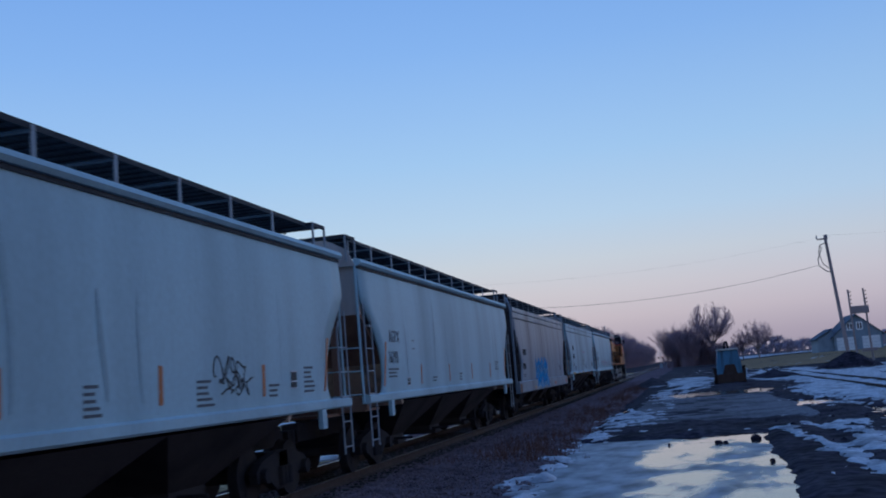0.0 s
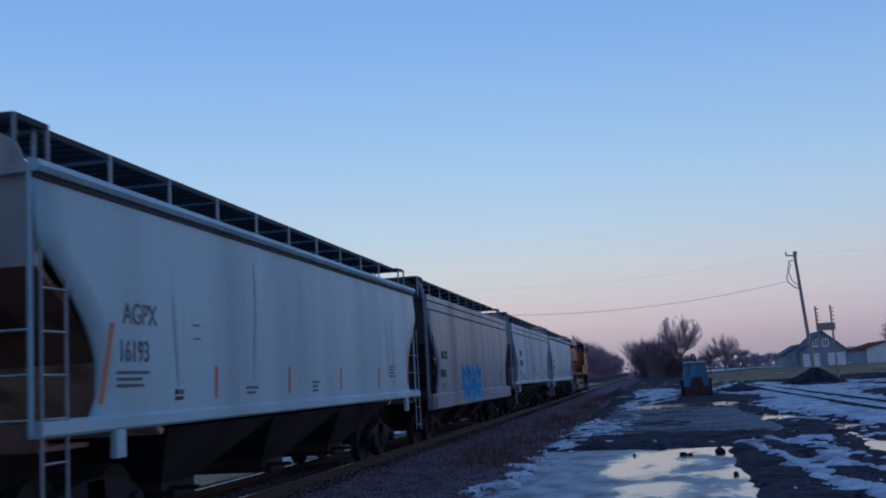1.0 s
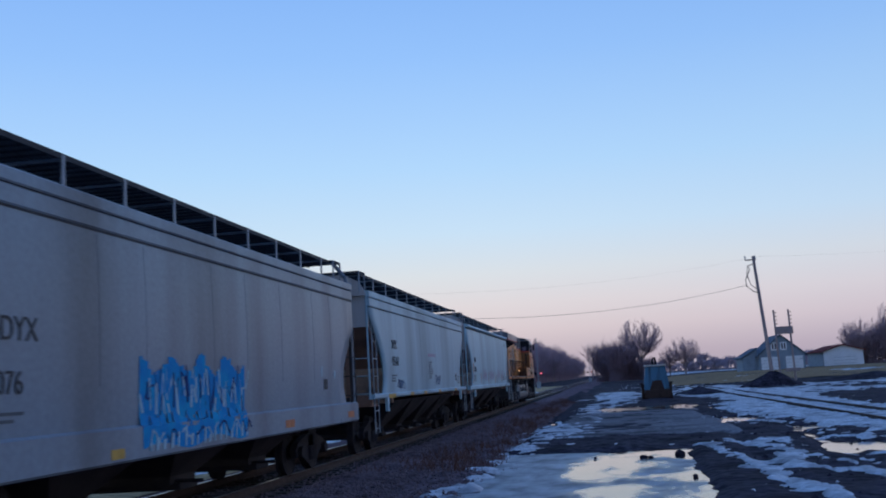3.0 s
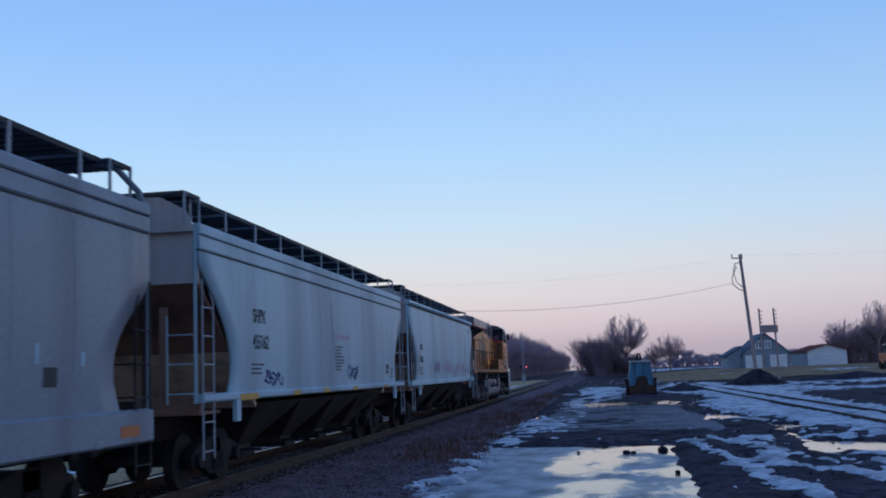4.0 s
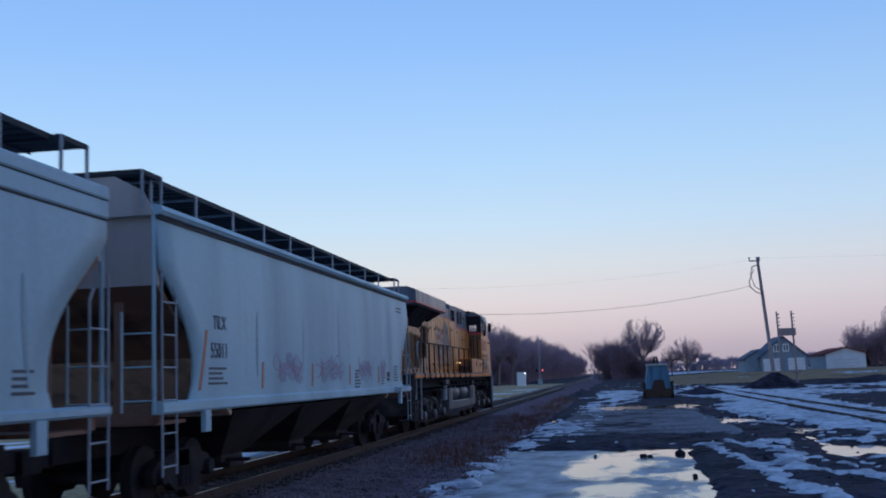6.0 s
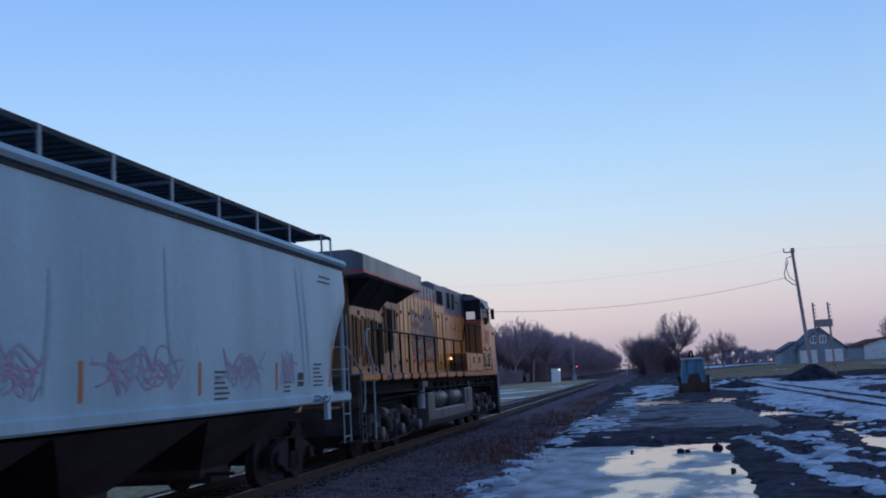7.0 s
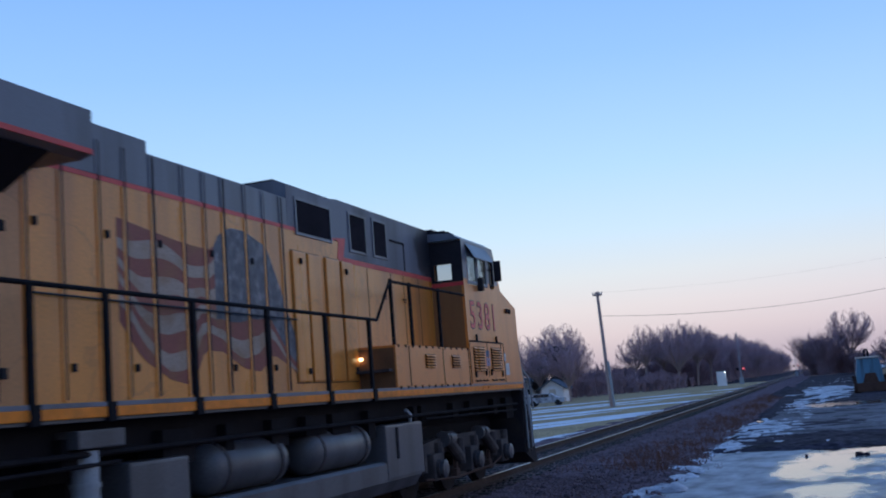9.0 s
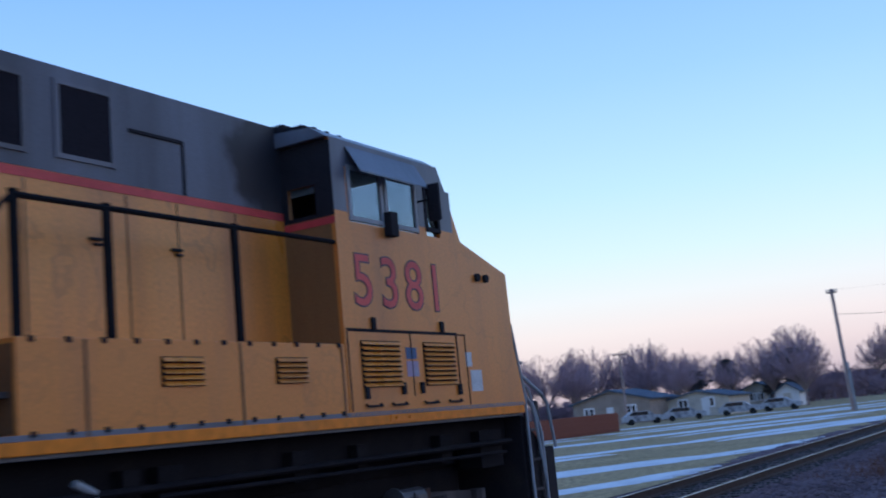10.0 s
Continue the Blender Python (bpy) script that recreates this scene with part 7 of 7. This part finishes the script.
    box(b, -15.7, -15.52, 194.36, 194.5, 2.05, 2.22, 0.02)
    part("lamp", b, WHITE_GLOW, c, "small lit white lamp")
    for x, y, hgt in ((-13.6, 205, 9.35), (-5.6, 300, 10.2)):
        s = thing("crossing_signal", "slim grey railway signal mast with lamps", "signal mast")
        b = B()
        rod(b, (x, y, -0.3), (x, y, hgt), 0.10, 8, 0.06)
        mast = part("mast", b, PALE_STEEL, s)
        b = B()
        box(b, x - 0.4, x + 0.4, y - 0.3, y + 0.3, -0.2, 1.0, 0.05)
        part("base_box", b, PALE_STEEL, s)
        for sg in (-1, 1):
            b = B()
            rod(b, (x + sg * 0.55, y - 0.2, 2.6), (x + sg * 0.55, y - 0.05, 2.6), 0.28, 14)
            lamp = part("signal_lamp", b, SOOT, s, "black round signal lamp")
            if sg > 0:
                b = B()
                rod(b, (x + 0.55, y - 0.23, 2.6), (x + 0.55, y - 0.195, 2.6), 0.15, 12)
                part("lens", b, RED_GLOW, lamp, "lit red lens")
            if y < 250:
                continue
            b = B()
            o = Vector((0.85, 0, 0.6 * sg))
            rod(b, Vector((x, y - 0.1, 3.8)) - o, Vector((x, y - 0.1, 3.8)) + o, 0.10, 4)
            part("crossbuck_arm", b, WHITE_TAPE, s, "white crossbuck arm")
    # parked cars in front of the low houses
    for x, y, a in ((-38, 112, 20), (-33.5, 117, 10), (-42, 110, 30), (-30, 121, 5)):
        car = thing("parked_car", "frosted dark parked car by the low houses", "car", pose(x, y, -0.2, 0, 0, a), "parked cars")
        b = B()
        prism(b, [(-2.2, 0.35), (2.2, 0.35), (2.2, 0.8), (1.2, 0.95), (0.6, 1.4), (-1.3, 1.42), (-1.9, 0.98), (-2.2, 0.9)], -0.85, 0.85)
        for v in b.verts:
            v.co = (v.co.x, v.co.y, v.co.z)
        part("body", b, CAR_PAINT, car)
        for yy in (-0.87, 0.87):
            b = B()
            prism(b, [(0.5, 0.98), (0.45, 1.34), (-1.2, 1.36), (-1.6, 1.0)], min(yy, yy * 0.98), max(yy, yy * 0.98))
            part("side_window", b, WINDOW, car)
        for sx in (-1.4, 1.4):
            for yy in (-0.8, 0.8):
                b = B()
                rod(b, (sx, yy - 0.1, 0.32), (sx, yy + 0.1, 0.32), 0.32, 14)
                part("wheel", b, RUBBER, car)
    # dirt pile at the pole's foot
    n = 40
    px, py = np.meshgrid(np.linspace(-1, 1, n), np.linspace(-1, 1, n))
    r = np.sqrt(px ** 2 + py ** 2)
    pz = 1.45 * np.clip(1 - r, -0.3, 1) ** 1.0 * (0.75 + 0.5 * fbm(px * 3 + 5, py * 3 + 5, 121, 4)) - 0.25
    tagged(new("dirt_mound", sheet_mesh("dirt_mound", 14.5 + 3.1 * px, 101.5 + 2.6 * py, pz, MUD)), "dark heaped dirt pile at the foot of the utility pole", "dirt mound")
    pz2 = 0.7 * np.clip(1 - r, -0.3, 1) * (0.7 + 0.6 * fbm(px * 4 + 9, py * 4 + 9, 131, 4)) - 0.3
    tagged(new("dirt_mound", sheet_mesh("dirt_mound", 6.6 + 2.6 * px, 84 + 3.0 * py, pz2, MUD)), "low dark mound of dirt beside the blue tractor", "dirt mound")
    tagged(new("dirt_mound", sheet_mesh("dirt_mound", -2.6 + 1.6 * px, 92 + 9.0 * py, pz2, MUD)), "low dark ridge of dirt along the ballast", "dirt mound")
    tagged(new("dirt_mound", sheet_mesh("dirt_mound", 26 + 9 * px, 112 + 5.0 * py, pz2 * 1.3, MUD)), "broad dark bank of earth in front of the shed", "dirt mound")


def build_tractor():
    t = thing("tractor", "faded blue tractor seen from behind, standing in the mud", "tractor", pose(3.1, 76.0, -0.22))
    t.scale = (0.86, 0.9, 0.97)
    b = B()
    prism(b, [(-1.0, 0.5), (1.0, 0.5), (0.95, 1.3), (0.76, 2.36), (-0.76, 2.36), (-0.95, 1.3)], -0.6, 1.6)
    part("cab", b, TRACTOR_BLUE, t, "faded blue cab")
    b = B()
    prism(b, [(-0.55, 0.7), (0.6, 0.7), (0.42, 1.35), (-0.3, 1.35)], -0.64, -0.6)
    part("rear_panel", b, MUDDY_BROWN, t, "mud-splashed rear panel")
    b = B()
    box(b, -0.86, 0.80, -0.75, 1.7, 2.36, 2.47, 0.04)
    part("cab_roof", b, CREAM_WALL, t, "pale cab roof")
    b = B()
    box(b, -0.5, 0.5, 1.6, 3.3, 1.0, 1.9, 0.12)
    part("bonnet", b, TRACTOR_BLUE, t)
    b = B()
    rod(b, (-0.1, 2.0, 1.8), (-0.1, 2.0, 2.85), 0.08, 10)
    rod(b, (0.15, 2.0, 1.8), (0.15, 2.0, 2.8), 0.08, 10)
    pipe(b, [(-0.1, 2.0, 2.8), (-0.05, 2.0, 2.98), (0.1, 2.0, 2.98), (0.15, 2.0, 2.75)], 0.07, 8)
    part("exhaust_stack", b, SOOT, t, "dark exhaust stack")
    for x in (-1.0, 1.0):
        b = B()
        rod(b, (x - 0.2, 0.2, 0.56), (x + 0.2, 0.2, 0.56), 0.56, 22)
        for i in range(16):
            a = i * math.tau / 16
            p = Vector((x, 0.2 + 0.55 * math.cos(a), 0.56 + 0.55 * math.sin(a)))
            rod(b, p - Vector((0.25, 0, 0)), p + Vector((0.25, 0, 0)), 0.05, 4)
        w = part("rear_wheel", b, MUDDY_BROWN, t, "mud-caked rear wheel")
        b = B()
        rod(b, (x - 0.22, 0.2, 0.56), (x + 0.22, 0.2, 0.56), 0.3, 16)
        part("rim", b, PALE_STEEL, w)
        b = B()
        rod(b, (x * 0.8 - 0.14, 2.8, 0.45), (x * 0.8 + 0.14, 2.8, 0.45), 0.45, 16)
        part("front_wheel", b, RUBBER, t)
    b = B()
    box(b, -1.0, 1.0, -0.9, -0.61, 0.12, 0.72, 0.05)
    for x in (-1.2, 1.2):
        box(b, x - 0.15, x + 0.1, -0.6, 0.8, 1.15, 1.22, 0.03)
    part("rear_hitch", b, MUDDY_BROWN, t)
    # orange machine at the edge of the trees
    m_ = thing("loader", "orange loader parked before the bare trees", "loader", pose(39.2, 150.0, 0.2))
    b = B()
    box(b, -1.1, 1.1, -2.0, 2.0, 0.8, 2.2, 0.15)
    part("body", b, MACHINE_ORANGE, m_)
    b = B()
    box(b, -0.8, 0.8, -0.8, 0.8, 2.2, 3.4, 0.1)
    part("cab", b, WINDOW, m_)
    for x in (-1.0, 1.0):
        for y in (-1.3, 1.3):
            b = B()
            rod(b, (x - 0.2, y, 0.6), (x + 0.2, y, 0.6), 0.65, 18)
            part("wheel", b, RUBBER, m_)


def build_debris():
    """Stones, clods and a half-sunk board in and around the puddle."""
    rng = random.Random(77)
    for x, y, s in ((1.48, 26.2, 0.15), (0.62, 25.5, 0.11), (0.78, 25.4, 0.08), (2.05, 26.6, 0.10), (1.42, 20.6, 0.06), (-0.5, 26.0, 0.05)):
        b = B()
        bmesh.ops.create_icosphere(b, subdivisions=2, radius=s * 0.8)
        for v in b.verts:
            v.co = v.co * (1 + 0.35 * noise.noise(v.co * 9 + Vector((x, y, 0)))) * 1.0
            v.co.z *= 0.8
        single("mud_clod", b, MUD, "dark wet clod of mud standing in the puddle", "clod", "clods in the puddle", m=pose(x, y, -0.26, 0, 0, rng.uniform(0, 180)))
    n = 900
    co, fa = [], []
    for _ in range(n):
        y = 14 + 85 * rng.random() ** 1.7
        x = rng.uniform(-2.4, 12)
        r = rng.uniform(0.03, 0.09)
        if x < 2.6 and y < 31:
            continue
        i = len(co)
        a = rng.uniform(0, 6)
        for dx, dy, dz in ((1, 0, 0), (0, 1, 0), (-1, 0, 0), (0, -1, 0), (0, 0, 0.7)):
            co.append((x + r * (dx * math.cos(a) - dy * math.sin(a)) * rng.uniform(0.6, 1.4), y + r * (dx * math.sin(a) + dy * math.cos(a)) * rng.uniform(0.6, 1.4), GROUND - 0.02 + r * dz))
        fa += [(i, i + 1, i + 4), (i + 1, i + 2, i + 4), (i + 2, i + 3, i + 4), (i + 3, i, i + 4)]
    me = bpy.data.meshes.new("mud_clods")
    me.from_pydata(co, [], fa)
    me.materials.append(MUD)
    tagged(new("mud_clods", me), "scattered clods and stones on the thawing yard", "clods", kind="stuff")


build_ground()
build_ballast()
build_buildings()
build_poles()
build_trees()
build_evergreens()
build_tractor()
build_hoppers()
locomotive()
build_debris()
build_track("track_siding", 8.95, 20.0, 135.0, -0.06, "rusty siding rails half sunk in mud and snow", 60)
build_track("track_main", XC, -40.0, 2400.0, 0.0, "main line track on dark ballast", 250)
motions()
